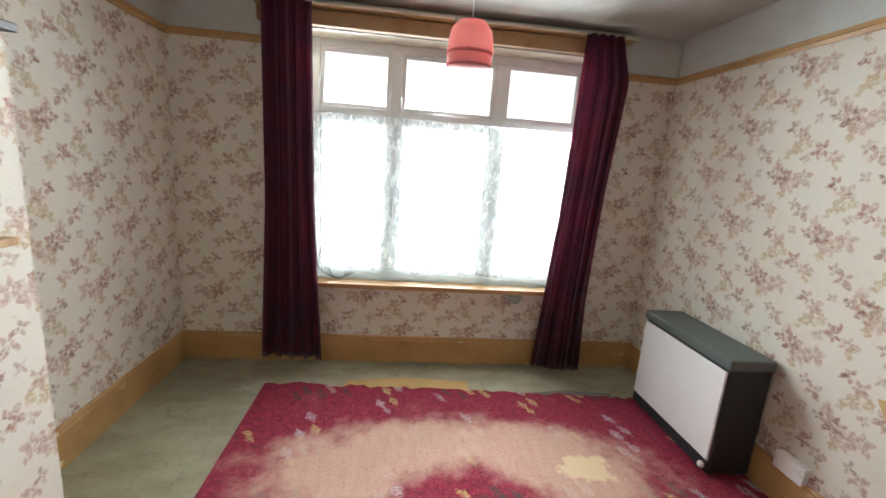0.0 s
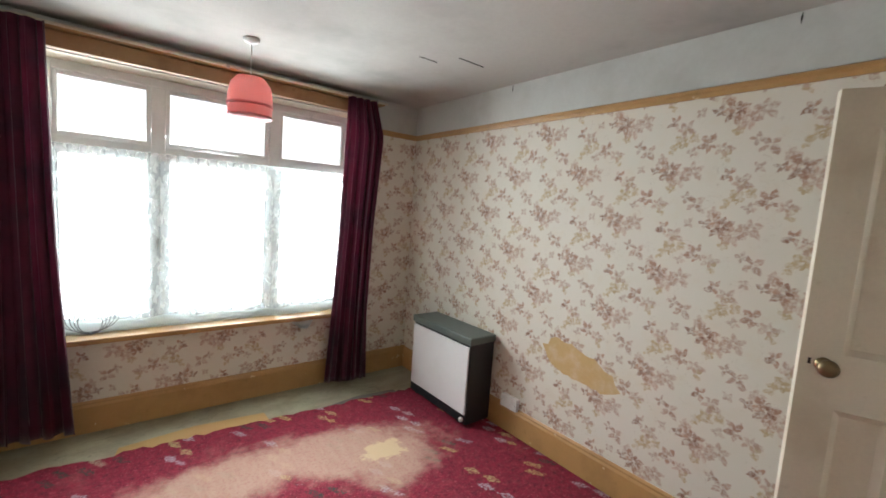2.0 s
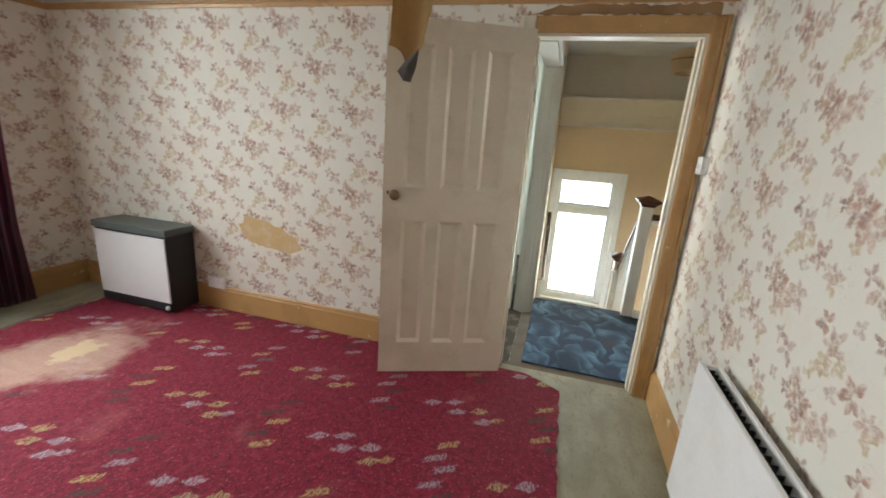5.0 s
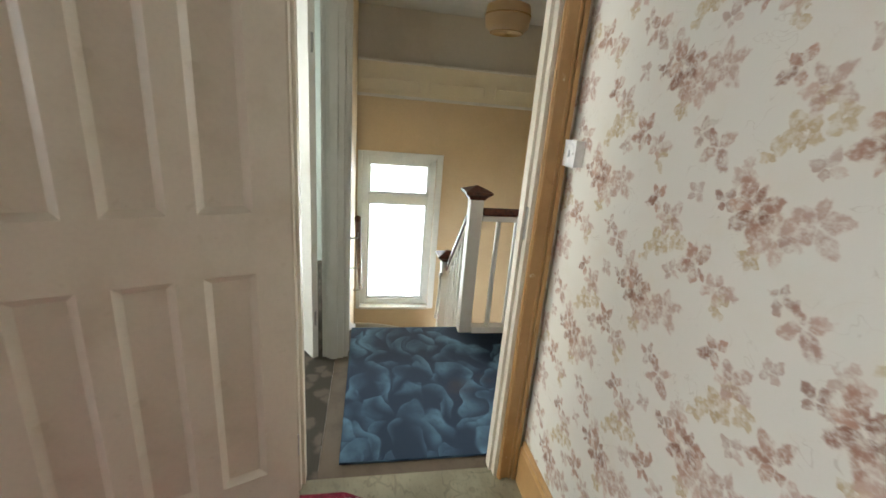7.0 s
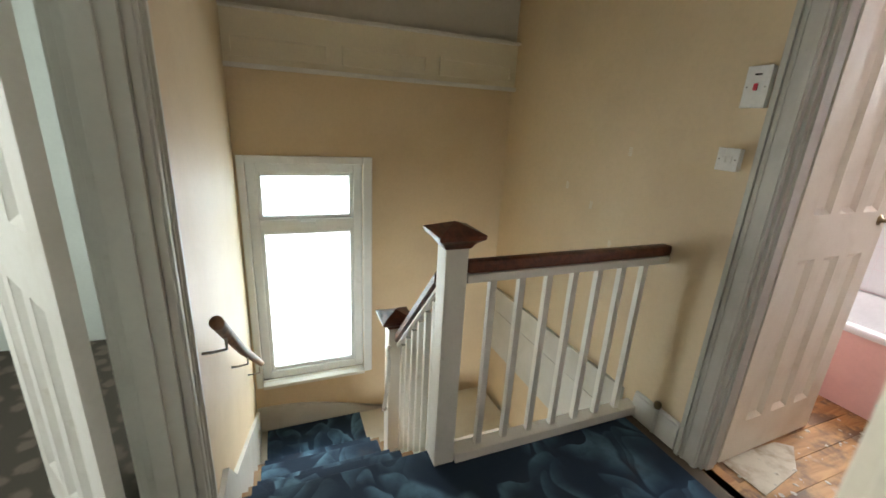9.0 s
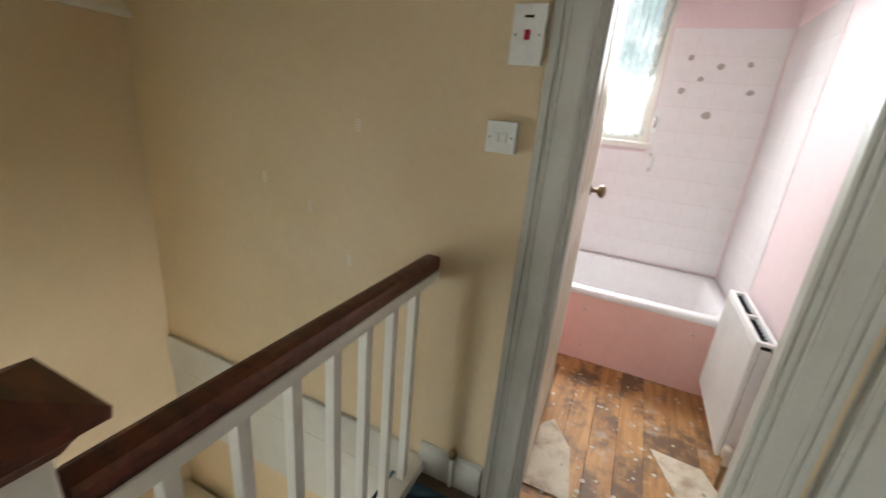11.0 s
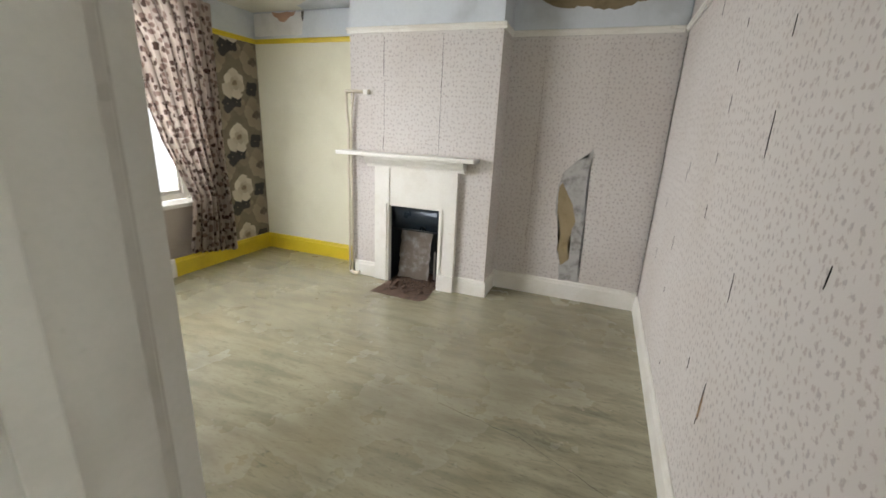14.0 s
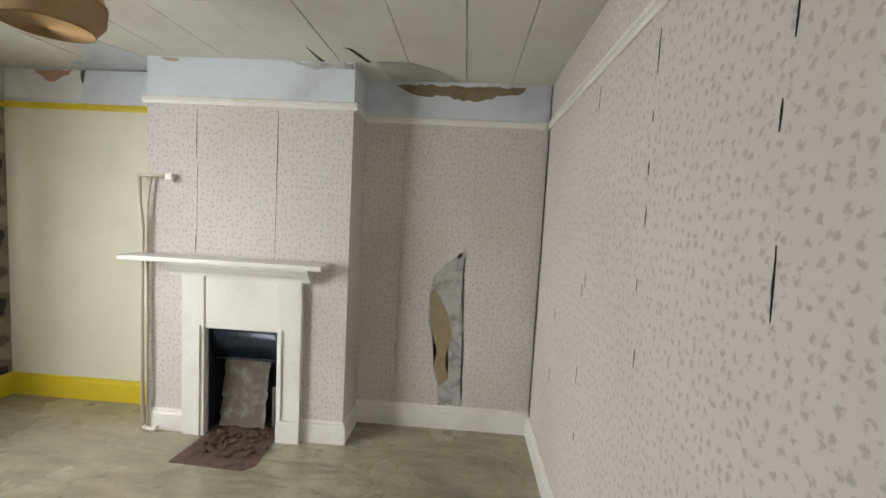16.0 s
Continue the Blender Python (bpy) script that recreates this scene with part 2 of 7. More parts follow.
def big_flower_paper():
    m, t, b = nodes_of("dark_flower_wallpaper")
    n = Net(t)
    uv = n.uv()
    warp = n.noise(uv, 14, 2).outputs["Color"]
    p = n.vec("ADD", uv, n.vec("MULTIPLY", n.vec("SUBTRACT", warp, (0.5, 0.5, 0.5)), (0.03, 0.03, 0.0)))

    cell = (0.48, 0.51, 0.0)
    pale = folded(n, p, *cell, (-1.30, 1.22))
    half = folded(n, p, *cell, (-1.54, 1.45))
    leaf = folded(n, p, *cell, (-1.24, 1.02))
    edge = folded(n, p, *cell, (-1.50, 1.18))
    c = n.mix(n.noise(uv, 6, 3).outputs[0], (0.10, 0.083, 0.058), (0.27, 0.23, 0.165))
    for xy, off, size, count, turn, width, dark, light in (
            (half, (0.0, 0.0), 0.155, 6, 0.2, 3.6, (0.20, 0.165, 0.12), (0.34, 0.29, 0.21)),
            (leaf, (0.10, 0.0), 0.10, 5, 0.5, 3.2, (0.18, 0.15, 0.11), (0.30, 0.25, 0.18)),
            (half, (0.0, 0.0), 0.05, 5, 0.2, 3.0, (0.07, 0.055, 0.04), (0.14, 0.11, 0.08)),
            (edge, (0.0, 0.0), 0.085, 4, 0.9, 3.2, (0.012, 0.012, 0.015), (0.03, 0.028, 0.03)),
            (leaf, (-0.05, 0.01), 0.085, 4, 0.1, 3.4, (0.012, 0.012, 0.015), (0.03, 0.028, 0.03)),
            (leaf, (0.06, 0.03), 0.075, 4, 0.6, 3.4, (0.012, 0.012, 0.015), (0.03, 0.028, 0.03)),
            (pale, (0.0, 0.0), 0.150, 6, 0.4, 4.2, (0.42, 0.37, 0.29), (0.66, 0.61, 0.52)),
            (pale, (0.0, 0.0), 0.085, 5, 0.1, 4.0, (0.30, 0.26, 0.19), (0.52, 0.46, 0.37)),
            (pale, (0.0, 0.0), 0.035, 5, 0.3, 4.0, (0.16, 0.12, 0.08), (0.28, 0.22, 0.14))):
        mask, tone = petals(n, xy, off, size, count, turn, width, size * 77 + turn, 0.0)
        c = n.mix(n.math("MULTIPLY", mask, 0.95), c, n.mix(tone, dark, light))
    n.put(b.inputs["Base Color"], c)
    b.inputs["Roughness"].default_value = 0.7
    MATS["big_flower"] = m
    return m


def rug_material():
    m, t, b = nodes_of("worn_red_carpet")
    n = Net(t)
    uv = n.uv()
    jag = n.noise(uv, 48, 4, 0.75).outputs["Color"]
    pile = n.vec("ADD", uv, n.vec("MULTIPLY", n.vec("SUBTRACT", jag, (0.5, 0.5, 0.5)), (0.060, 0.055, 0.0)))
    px, py, _ = n.sep(pile)
    band = n.math("ROUND", n.math("DIVIDE", n.math("SUBTRACT", px, 0.375), 0.447))
    lx = n.math("SUBTRACT", n.math("SUBTRACT", px, 0.375), n.math("MULTIPLY", band, 0.447))

    def woven(y0, along_y, pitch, long, wide, slant, reach):
        """A short run of woven patches, stepping from side to side: mask and a number for each patch."""
        a = n.math("DIVIDE", n.math("SUBTRACT", n.math("SUBTRACT", py, y0), n.math("MULTIPLY", band, 0.435)), 0.87)
        ly = n.math("MULTIPLY", n.math("SUBTRACT", a, n.math("ROUND", a)), 0.87)
        run, across = (n.math("ADD", ly, n.math("MULTIPLY", lx, 0.7)), lx) if along_y else (n.math("ADD", lx, n.math("MULTIPLY", ly, 0.55)), ly)
        k = n.math("ROUND", n.math("DIVIDE", run, pitch))
        odd = n.math("ABSOLUTE", n.math("MODULO", k, 2.0))
        mid = n.math("ADD", n.math("MULTIPLY", n.math("SUBTRACT", odd, 0.5), slant), n.math("MULTIPLY", k, slant * 0.25))
        d1 = n.math("ABSOLUTE", n.math("SUBTRACT", run, n.math("MULTIPLY", k, pitch)))
        d2 = n.math("ABSOLUTE", n.math("SUBTRACT", across, mid))
        mask = n.math("MULTIPLY", n.math("MULTIPLY", n.step(d1, long + 0.004, long - 0.004), n.step(d2, wide + 0.004, wide - 0.004)), n.step(n.math("ABSOLUTE", run), reach, reach - 0.01))
        wn = t.nodes.new("ShaderNodeTexWhiteNoise")
        n.put(wn.inputs["Vector"], n.comb(k, n.math("ADD", band, n.math("MULTIPLY", n.math("ROUND", a), 7.3)), y0))
        return mask, n.sep(wn.outputs["Color"])

    broken = n.step(n.noise(n.vec("MULTIPLY", uv, (0.5, 1.6, 1.0)), 85, 3, 0.75).outputs[0], 0.42, 0.55, 0.0, 0.95)
    q1, b1 = woven(1.0, True, 0.085, 0.033, 0.026, 0.060, 0.215)
    q2, b2 = woven(0.565, False, 0.082, 0.020, 0.045, 0.050, 0.20)
    q3, b3 = woven(0.79, True, 0.09, 0.022, 0.022, 0.050, 0.075)
    m1, m2, m3 = (n.math("MULTIPLY", q, broken) for q in (q1, q2, q3))
    lilac = n.mix(n.step(b1[0], 0.52, 0.56), (0.38, 0.32, 0.36), (0.42, 0.33, 0.15))
    dusk = n.mix(n.step(b2[0], 0.50, 0.54), (0.040, 0.045, 0.036), n.mix(n.step(b2[1], 0.5, 0.55), (0.44, 0.34, 0.13), (0.30, 0.26, 0.29)))
    spot = n.mix(n.step(b3[0], 0.5, 0.55), (0.44, 0.33, 0.12), (0.36, 0.28, 0.32))
    fine = n.noise(uv, 130, 3, 0.7).outputs[0]
    mid = n.noise(uv, 20, 4, 0.65).outputs[0]
    red = n.mix(n.step(fine, 0.35, 0.7), (0.17, 0.004, 0.020), (0.33, 0.011, 0.046))
    red = n.mix(n.step(mid, 0.5, 0.75, 0.0, 0.4), red, (0.37, 0.07, 0.09))
    clot = n.noise(uv, 30, 6, 0.8).outputs[0]
    red = n.mix(n.step(clot, 0.40, 0.68, 0.0, 0.8), red, (0.075, 0.003, 0.012))
    rubbed = n.noise(n.vec("ADD", uv, (2.7, 0.4, 0.0)), 2.6, 5, 0.65).outputs[0]
    red = n.mix(n.step(rubbed, 0.56, 0.76, 0.0, 0.3), red, (0.40, 0.14, 0.13))
    fleck = n.noise(n.vec("ADD", uv, (3.3, 7.7, 0.0)), 75, 3, 0.7).outputs[0]
    red = n.mix(n.step(fleck, 0.57, 0.68, 0.0, 0.8), red, (0.45, 0.10, 0.13))
    c = n.mix(m3, n.mix(m2, n.mix(m1, red, lilac), dusk), spot)
    x, y, _ = n.sep(uv)
    wob = n.math("MULTIPLY", n.math("SUBTRACT", n.noise(uv, 4.5, 5, 0.65).outputs[0], 0.5), 0.9)

    def ellipse(cx, cy, rx, ry):
        dx = n.math("DIVIDE", n.math("SUBTRACT", x, cx), rx)
        dy = n.math("DIVIDE", n.math("SUBTRACT", y, cy), ry)
        return n.math("SQRT", n.math("ADD", n.math("MULTIPLY", dx, dx), n.math("MULTIPLY", dy, dy)))

    outer = n.step(n.math("ADD", ellipse(0.30, 1.60, 1.05, 0.46), wob), 1.12, 0.72)
    inner = n.step(n.math("ADD", ellipse(0.28, 1.22, 0.55, 0.44), wob), 0.72, 1.08)
    fray = n.step(n.noise(uv, 60, 4, 0.7).outputs[0], 0.30, 0.55)
    worn = n.math("MULTIPLY", n.math("MULTIPLY", outer, inner), n.math("ADD", 0.72, n.math("MULTIPLY", fray, 0.28)))
    backing = n.mix(n.noise(n.vec("MULTIPLY", uv, (9.0, 1.5, 1.0)), 3, 4, 0.7).outputs[0], (0.42, 0.23, 0.18), (0.54, 0.40, 0.30))
    c = n.mix(n.math("MULTIPLY", worn, 0.86), c, backing)
    bald = n.math("MULTIPLY", n.step(n.math("ADD", ellipse(0.93, 1.62, 0.15, 0.10), n.math("MULTIPLY", n.math("SUBTRACT", n.noise(uv, 14, 5, 0.7).outputs[0], 0.5), 2.2)), 1.05, 0.75), 0.8)
    c = n.mix(bald, c, (0.60, 0.45, 0.27))
    n.put(b.inputs["Base Color"], c)
    b.inputs["Roughness"].default_value = 0.95
    n.bump(b, n.math("ADD", fine, n.math("MULTIPLY", mid, 0.6)), 0.55, 0.006)
    MATS["rug"] = m
    return m


def swirl_carpet():
    m, t, b = nodes_of("blue_swirl_carpet")
    n = Net(t)
    uv = n.uv()
    warp = n.noise(uv, 4.0, 1, 0.5).outputs["Color"]
    p = n.vec("ADD", uv, n.vec("MULTIPLY", n.vec("SUBTRACT", warp, (0.5, 0.5, 0.5)), (0.30, 0.26, 0.0)))
    k = None
    for ox, oy, scale, gain in ((0.0, 0.0, 4.4, 1.0), (0.11, 0.07, 5.2, 0.8), (0.31, 0.23, 7.0, 0.6)):
        q = n.vec("MULTIPLY", n.vec("ADD", p, (ox, oy, 0.0)), (0.62, 1.0, 1.0))
        v = n.voro(q, scale, 0.9)
        x, y, _ = n.sep(n.vec("SUBTRACT", q, v.outputs["Position"]))
        heading = n.math("ADD", n.math("ARCTAN2", y, x), n.math("MULTIPLY", n.math("SUBTRACT", n.sep(v.outputs["Color"])[0], 0.5), 2.4))
        d = n.math("ADD", v.outputs["Distance"], n.math("MULTIPLY", heading, 0.05))
        crest = n.math("MULTIPLY", n.step(d, 0.60, 0.53), n.math("POWER", n.step(d, 0.05, 0.58), 1.7))
        one = n.math("MULTIPLY", n.math("MULTIPLY", crest, n.step(n.math("COSINE", heading), 0.1, 0.95)), gain)
        k = one if k is None else n.math("MAXIMUM", k, one)
    k = n.math("MULTIPLY", k, n.math("MULTIPLY", n.step(n.noise(uv, 34, 3, 0.6).outputs[0], 0.2, 0.6, 0.6, 1.0), n.step(n.noise(uv, 4.0, 2).outputs[0], 0.32, 0.58, 0.3, 1.0)), True)
    fine = n.noise(uv, 170, 3, 0.7).outputs[0]
    c = n.mix(k, (0.008, 0.027, 0.060), (0.13, 0.26, 0.37))
    c = n.mix(n.step(n.noise(uv, 2.3, 4).outputs[0], 0.60, 0.78, 0.0, 0.45), c, (0.075, 0.045, 0.03))
    c = n.mix(n.math("MULTIPLY", fine, 0.35), c, (0.02, 0.03, 0.045))
    n.put(b.inputs["Base Color"], c)
    b.inputs["Roughness"].default_value = 0.95
    n.bump(b, fine, 0.5, 0.004)
    MATS["swirl"] = m
    return m


def brown_carpet():
    m, t, b = nodes_of("brown_leaf_carpet")
    n = Net(t)
    uv = n.uv()
    v = n.voro(n.vec("ADD", uv, n.vec("MULTIPLY", n.noise(uv, 12, 3).outputs["Color"], (0.08, 0.08, 0.0))), 9, 0.9)
    c = n.mix(n.step(v.outputs["Distance"], 0.42, 0.2), (0.055, 0.046, 0.034), (0.13, 0.105, 0.08))
    n.put(b.inputs["Base Color"], c)
    b.inputs["Roughness"].default_value = 0.95
    n.bump(b, n.noise(uv, 160, 3).outputs[0], 0.4, 0.004)
    MATS["brown_carpet"] = m
    return m


def lino(name, light, dark, stretch=(1.0, 7.0, 1.0), rough=0.42):
    """Old sheet flooring with streaked marbling, scuffs and dirt."""
    m, t, b = nodes_of(name)
    n = Net(t)
    uv = n.uv()
    st = n.noise(n.vec("MULTIPLY", uv, stretch), 2.6, 6, 0.62, 0.4).outputs[0]
    bl = n.noise(uv, 1.3, 5, 0.6).outputs[0]
    fine = n.noise(n.vec("MULTIPLY", uv, stretch), 22, 3, 0.6).outputs[0]
    c = n.mix(n.step(st, 0.34, 0.70), light, dark)
    c = n.mix(n.step(bl, 0.45, 0.80, 0.0, 0.4), c, tuple(x * 0.55 for x in dark))
    c = n.mix(n.step(fine, 0.52, 0.78, 0.0, 0.6), c, tuple(x * 0.5 for x in dark))
    warm = n.noise(n.vec("ADD", uv, (5.3, 2.1, 0.0)), 0.9, 4, 0.6).outputs[0]
    c = n.mix(n.step(warm, 0.44, 0.76, 0.0, 0.35), c, (0.25, 0.19, 0.09))
    sp = n.noise(uv, 17, 3, 0.6).outputs[0]
    c = n.mix(n.step(sp, 0.68, 0.75, 0.0, 0.6), c, (0.10, 0.09, 0.06))
    ridge = n.noise(n.vec("MULTIPLY", uv, tuple(0.45 * q for q in stretch)), 3.4, 3, 0.5, 0.8).outputs[0]
    worn = n.math("MULTIPLY", n.step(n.math("ABSOLUTE", n.math("SUBTRACT", ridge, 0.5)), 0.016, 0.002), n.step(n.noise(uv, 3.1, 3).outputs[0], 0.48, 0.62))
    c = n.mix(n.math("MULTIPLY", worn, 0.35), c, (0.09, 0.08, 0.05))
    n.put(b.inputs["Base Color"], c)
    n.put(b.inputs["Roughness"], n.math("ADD", rough, n.math("MULTIPLY", n.math("SUBTRACT", bl, 0.45), 0.7), True))
    n.bump(b, n.math("ADD", n.noise(uv, 6, 4).outputs[0], n.math("MULTIPLY", fine, 0.35)), 0.25, 0.006)
    MATS[name] = m
    return m


def wood(name, light, dark, rough=0.45, stretch=(14.0, 14.0, 1.2), stain=None):
    m, t, b = nodes_of(name)
    n = Net(t)
    co = n.obj()
    rnd = t.nodes.new("ShaderNodeObjectInfo").outputs["Random"]
    co = n.vec("ADD", co, n.comb(n.math("MULTIPLY", rnd, 7.0), n.math("MULTIPLY", rnd, 3.0), rnd))
    g = n.noise(n.vec("MULTIPLY", co, stretch), 3.0, 5, 0.65, 0.5).outputs[0]
    c = n.mix(n.step(g, 0.32, 0.68), light, dark)
    if stain:
        k = n.noise(co, 3.6, 5, 0.65).outputs[0]
        c = n.mix(n.step(k, 0.46, 0.60, 0.0, 0.9), c, stain)
        k2 = n.noise(n.vec("ADD", co, (3.1, 1.7, 0.0)), 5.5, 4, 0.6).outputs[0]
        c = n.mix(n.step(k2, 0.60, 0.68, 0.0, 0.4), c, (0.52, 0.45, 0.36))
    n.put(b.inputs["Base Color"], c)
    n.put(b.inputs["Roughness"], n.math("ADD", rough, n.math("MULTIPLY", g, 0.2), True))
    n.bump(b, g, 0.25, 0.002)
    MATS[name] = m
    return m


def cloth(name, colour, dark, rough=0.85, sheen=0.4, pattern=False):
    m, t, b = nodes_of(name)
    n = Net(t)
    uv = n.uv()
    f = n.noise(uv, 240, 2, 0.6).outputs[0]
    g = n.noise(uv, 4, 4, 0.6).outputs[0]
    c = n.mix(n.step(g, 0.35, 0.7), colour, dark)
    if pattern:
        p = n.vec("ADD", uv, n.vec("MULTIPLY", n.noise(uv, 30, 3).outputs["Color"], (0.04, 0.04, 0.0)))
        v = n.voro(p, 17, 0.9)
        k = n.step(v.outputs["Distance"], 0.40, 0.28)
        c = n.mix(k, (0.58, 0.51, 0.45), n.mix(n.step(n.sep(v.outputs["Color"])[0], 0.4, 0.6), (0.10, 0.062, 0.048), (0.30, 0.215, 0.18)))
        tr = t.nodes.new("ShaderNodeBsdfTranslucent")
        n.put(tr.inputs[0], c)
        mx = t.nodes.new("ShaderNodeMixShader")
        mx.inputs[0].default_value = 0.5
        t.links.new(b.outputs[0], mx.inputs[1])
        t.links.new(tr.outputs[0], mx.inputs[2])
        t.links.new(mx.outputs[0], t.nodes["Material Output"].inputs[0])
    n.put(b.inputs["Base Color"], c)
    b.inputs["Roughness"].default_value = rough
    b.inputs["Sheen Weight"].default_value = sheen
    n.bump(b, f, 0.25, 0.001)
    MATS[name] = m
    return m


def thin_glass(name, tint=(1, 1, 1), frosted=0.0):
    m, t, b = nodes_of(name)
    n = Net(t)
    t.nodes.remove(b)
    tr = t.nodes.new("ShaderNodeBsdfTransparent")
    tr.inputs[0].default_value = (*tint, 1)
    gl = t.nodes.new("ShaderNodeBsdfGlossy")
    gl.inputs["Roughness"].default_value = 0.03
    fr = t.nodes.new("ShaderNodeFresnel")
    fr.inputs[0].default_value = 1.45
    mx = t.nodes.new("ShaderNodeMixShader")
    t.links.new(fr.outputs[0], mx.inputs[0])
    t.links.new(tr.outputs[0], mx.inputs[1])
    t.links.new(gl.outputs[0], mx.inputs[2])
    out = mx.outputs[0]
    if frosted:
        df = t.nodes.new("ShaderNodeBsdfTranslucent")
        g = n.noise(n.obj(), 5.0, 3).outputs[0]
        n.put(df.inputs[0], n.mix(n.step(g, 0.45, 0.7), (0.90, 0.97, 0.97), (0.50, 0.62, 0.62)))
        m2 = t.nodes.new("ShaderNodeMixShader")
        m2.inputs[0].default_value = frosted
        t.links.new(out, m2.inputs[1])
        t.links.new(df.outputs[0], m2.inputs[2])
        out = m2.outputs[0]
    t.links.new(out, t.nodes["Material Output"].inputs[0])
    MATS[name] = m
    return m


def film_sheet(name, colour, through):
    """Thin plastic sheet or lamp fabric that lets light through."""
    m, t, b = nodes_of(name)
    n = Net(t)
    b.inputs["Base Color"].default_value = (*colour, 1)
    b.inputs["Roughness"].default_value = 0.4
    tr = t.nodes.new("ShaderNodeBsdfTranslucent")
    tr.inputs[0].default_value = (*colour, 1)
    mx = t.nodes.new("ShaderNodeMixShader")
    mx.inputs[0].default_value = through
    t.links.new(b.outputs[0], mx.inputs[1])
    t.links.new(tr.outputs[0], mx.inputs[2])
    t.links.new(mx.outputs[0], t.nodes["Material Output"].inputs[0])
    n.bump(b, n.noise(n.obj(), 90, 3).outputs[0], 0.3, 0.002)
    MATS[name] = m
    return m


def net_cloth(name, colour, open_part):
    """White net: part open mesh, part thread that scatters the daylight."""
    m, t, b = nodes_of(name)
    n = Net(t)
    uv = n.uv()
    t.nodes.remove(b)
    df, tl, tr = (t.nodes.new("ShaderNodeBsdf" + k) for k in ("Diffuse", "Translucent", "Transparent"))
    df.inputs[0].default_value = tl.inputs[0].default_value = (*colour, 1)
    thread, sheet = t.nodes.new("ShaderNodeMixShader"), t.nodes.new("ShaderNodeMixShader")
    thread.inputs[0].default_value = 0.5
    t.links.new(df.outputs[0], thread.inputs[1])
    t.links.new(tl.outputs[0], thread.inputs[2])
    lace = n.noise(n.vec("MULTIPLY", uv, (1.0, 0.35, 1.0)), 26, 4, 0.65).outputs[0]
    n.put(sheet.inputs[0], n.step(lace, 0.3, 0.7, open_part + 0.07, open_part - 0.07))
    t.links.new(thread.outputs[0], sheet.inputs[1])
    t.links.new(tr.outputs[0], sheet.inputs[2])
    t.links.new(sheet.outputs[0], t.nodes["Material Output"].inputs[0])
    MATS[name] = m
    return m


ROSE, SPRIG, BIGFLOWER = rose_paper(), sprig_paper(), big_flower_paper()
RUG, SWIRL, BROWN = rug_material(), swirl_carpet(), brown_carpet()
LINO_A = lino("grey_green_lino", (0.34, 0.32, 0.22), (0.25, 0.23, 0.155), (1.6, 3.0, 1.0), 0.5)
LINO_B = lino("pale_green_lino", (0.38, 0.355, 0.245), (0.235, 0.22, 0.15), (4.5, 1.0, 1.0), 0.22)
TAN = plain("tan_gloss_paint", (0.46, 0.27, 0.105), 0.4, 0, (0.30, 0.16, 0.06), 0.6, 4, 70, 0.1, 0.3, (0.66, 0.55, 0.36))
BARE = plain("stripped_tan_wood", (0.33, 0.19, 0.085), 0.55, 0, (0.20, 0.10, 0.04), 0.7, 6, 90, 0.2, 0.4)
CREAM = plain("cream_gloss_paint", (0.72, 0.66, 0.54), 0.38, 0, (0.50, 0.42, 0.29), 0.5, 3, 80, 0.1, 0.2)
WHITE = plain("old_white_gloss", (0.78, 0.76, 0.70), 0.36, 0, (0.55, 0.50, 0.40), 0.45, 3, 80, 0.1, 0.3)
OFFWHITE = plain("grey_white_paint", (0.62, 0.605, 0.55), 0.4, 0, (0.46, 0.44, 0.37), 0.5, 3, 80, 0.12, 0.25)
# OFFWHITE darkened: shade on two landing door frames is put into the paint.
SHADEWHITE = plain("shaded_grey_gloss", (0.47, 0.45, 0.395), 0.42, 0, (0.33, 0.30, 0.24), 0.6, 3, 80, 0.15, 0.35)
UPVC = plain("white_plastic_frame", (0.80, 0.83, 0.83), 0.3, 0, (0.62, 0.68, 0.68), 0.4, 5, 60, 0.05)
SWITCH = plain("white_switch_plastic", (0.82, 0.82, 0.80), 0.28, 0, (0.62, 0.60, 0.54), 0.3, 20, 90, 0.02)
FRIEZE_A = plain("frieze_distemper", (0.56, 0.575, 0.55), 0.85, 0, (0.34, 0.33, 0.30), 0.7, 1.4, 50, 0.2)
FRIEZE_B = plain("blue_white_distemper", (0.62, 0.66, 0.69), 0.85, 0, (0.44, 0.47, 0.49), 0.8, 2.4, 40, 0.3)
CEIL_A = plain("ceiling_paper", (0.52, 0.51, 0.475), 0.9, 0, (0.27, 0.26, 0.24), 0.75, 1.0, 40, 0.2)
CEIL_B = plain("ceiling_plank", (0.70, 0.69, 0.61), 0.85, 0, (0.54, 0.51, 0.42), 0.6, 2.0, 45, 0.45)
YELLOW = plain("bright_yellow_gloss", (0.72, 0.56, 0.03), 0.35, 0, (0.50, 0.36, 0.02), 0.5, 4, 70, 0.1, 0.2)
PALE_YELLOW = plain("pale_yellow_wall", (0.75, 0.73, 0.57), 0.7, 0, (0.62, 0.59, 0.43), 0.6, 1.6, 60, 0.2)
PLASTER = plain("bare_plaster", (0.42, 0.36, 0.29), 0.9, 0, (0.26, 0.22, 0.16), 0.8, 5, 60, 0.5)
GREYPLASTER = plain("grey_plaster", (0.44, 0.43, 0.41), 0.9, 0, (0.20, 0.19, 0.175), 1.0, 11, 60, 0.6, 0.5)
BROWNPLASTER = plain("brown_plaster", (0.23, 0.18, 0.105), 0.95, 0, (0.13, 0.10, 0.06), 0.8, 9, 60, 0.6)
UNDERSILL = plain("bare_lining_paper", (0.50, 0.45, 0.40), 0.85, 0, (0.34, 0.29, 0.24), 0.7, 2.5, 60, 0.3)
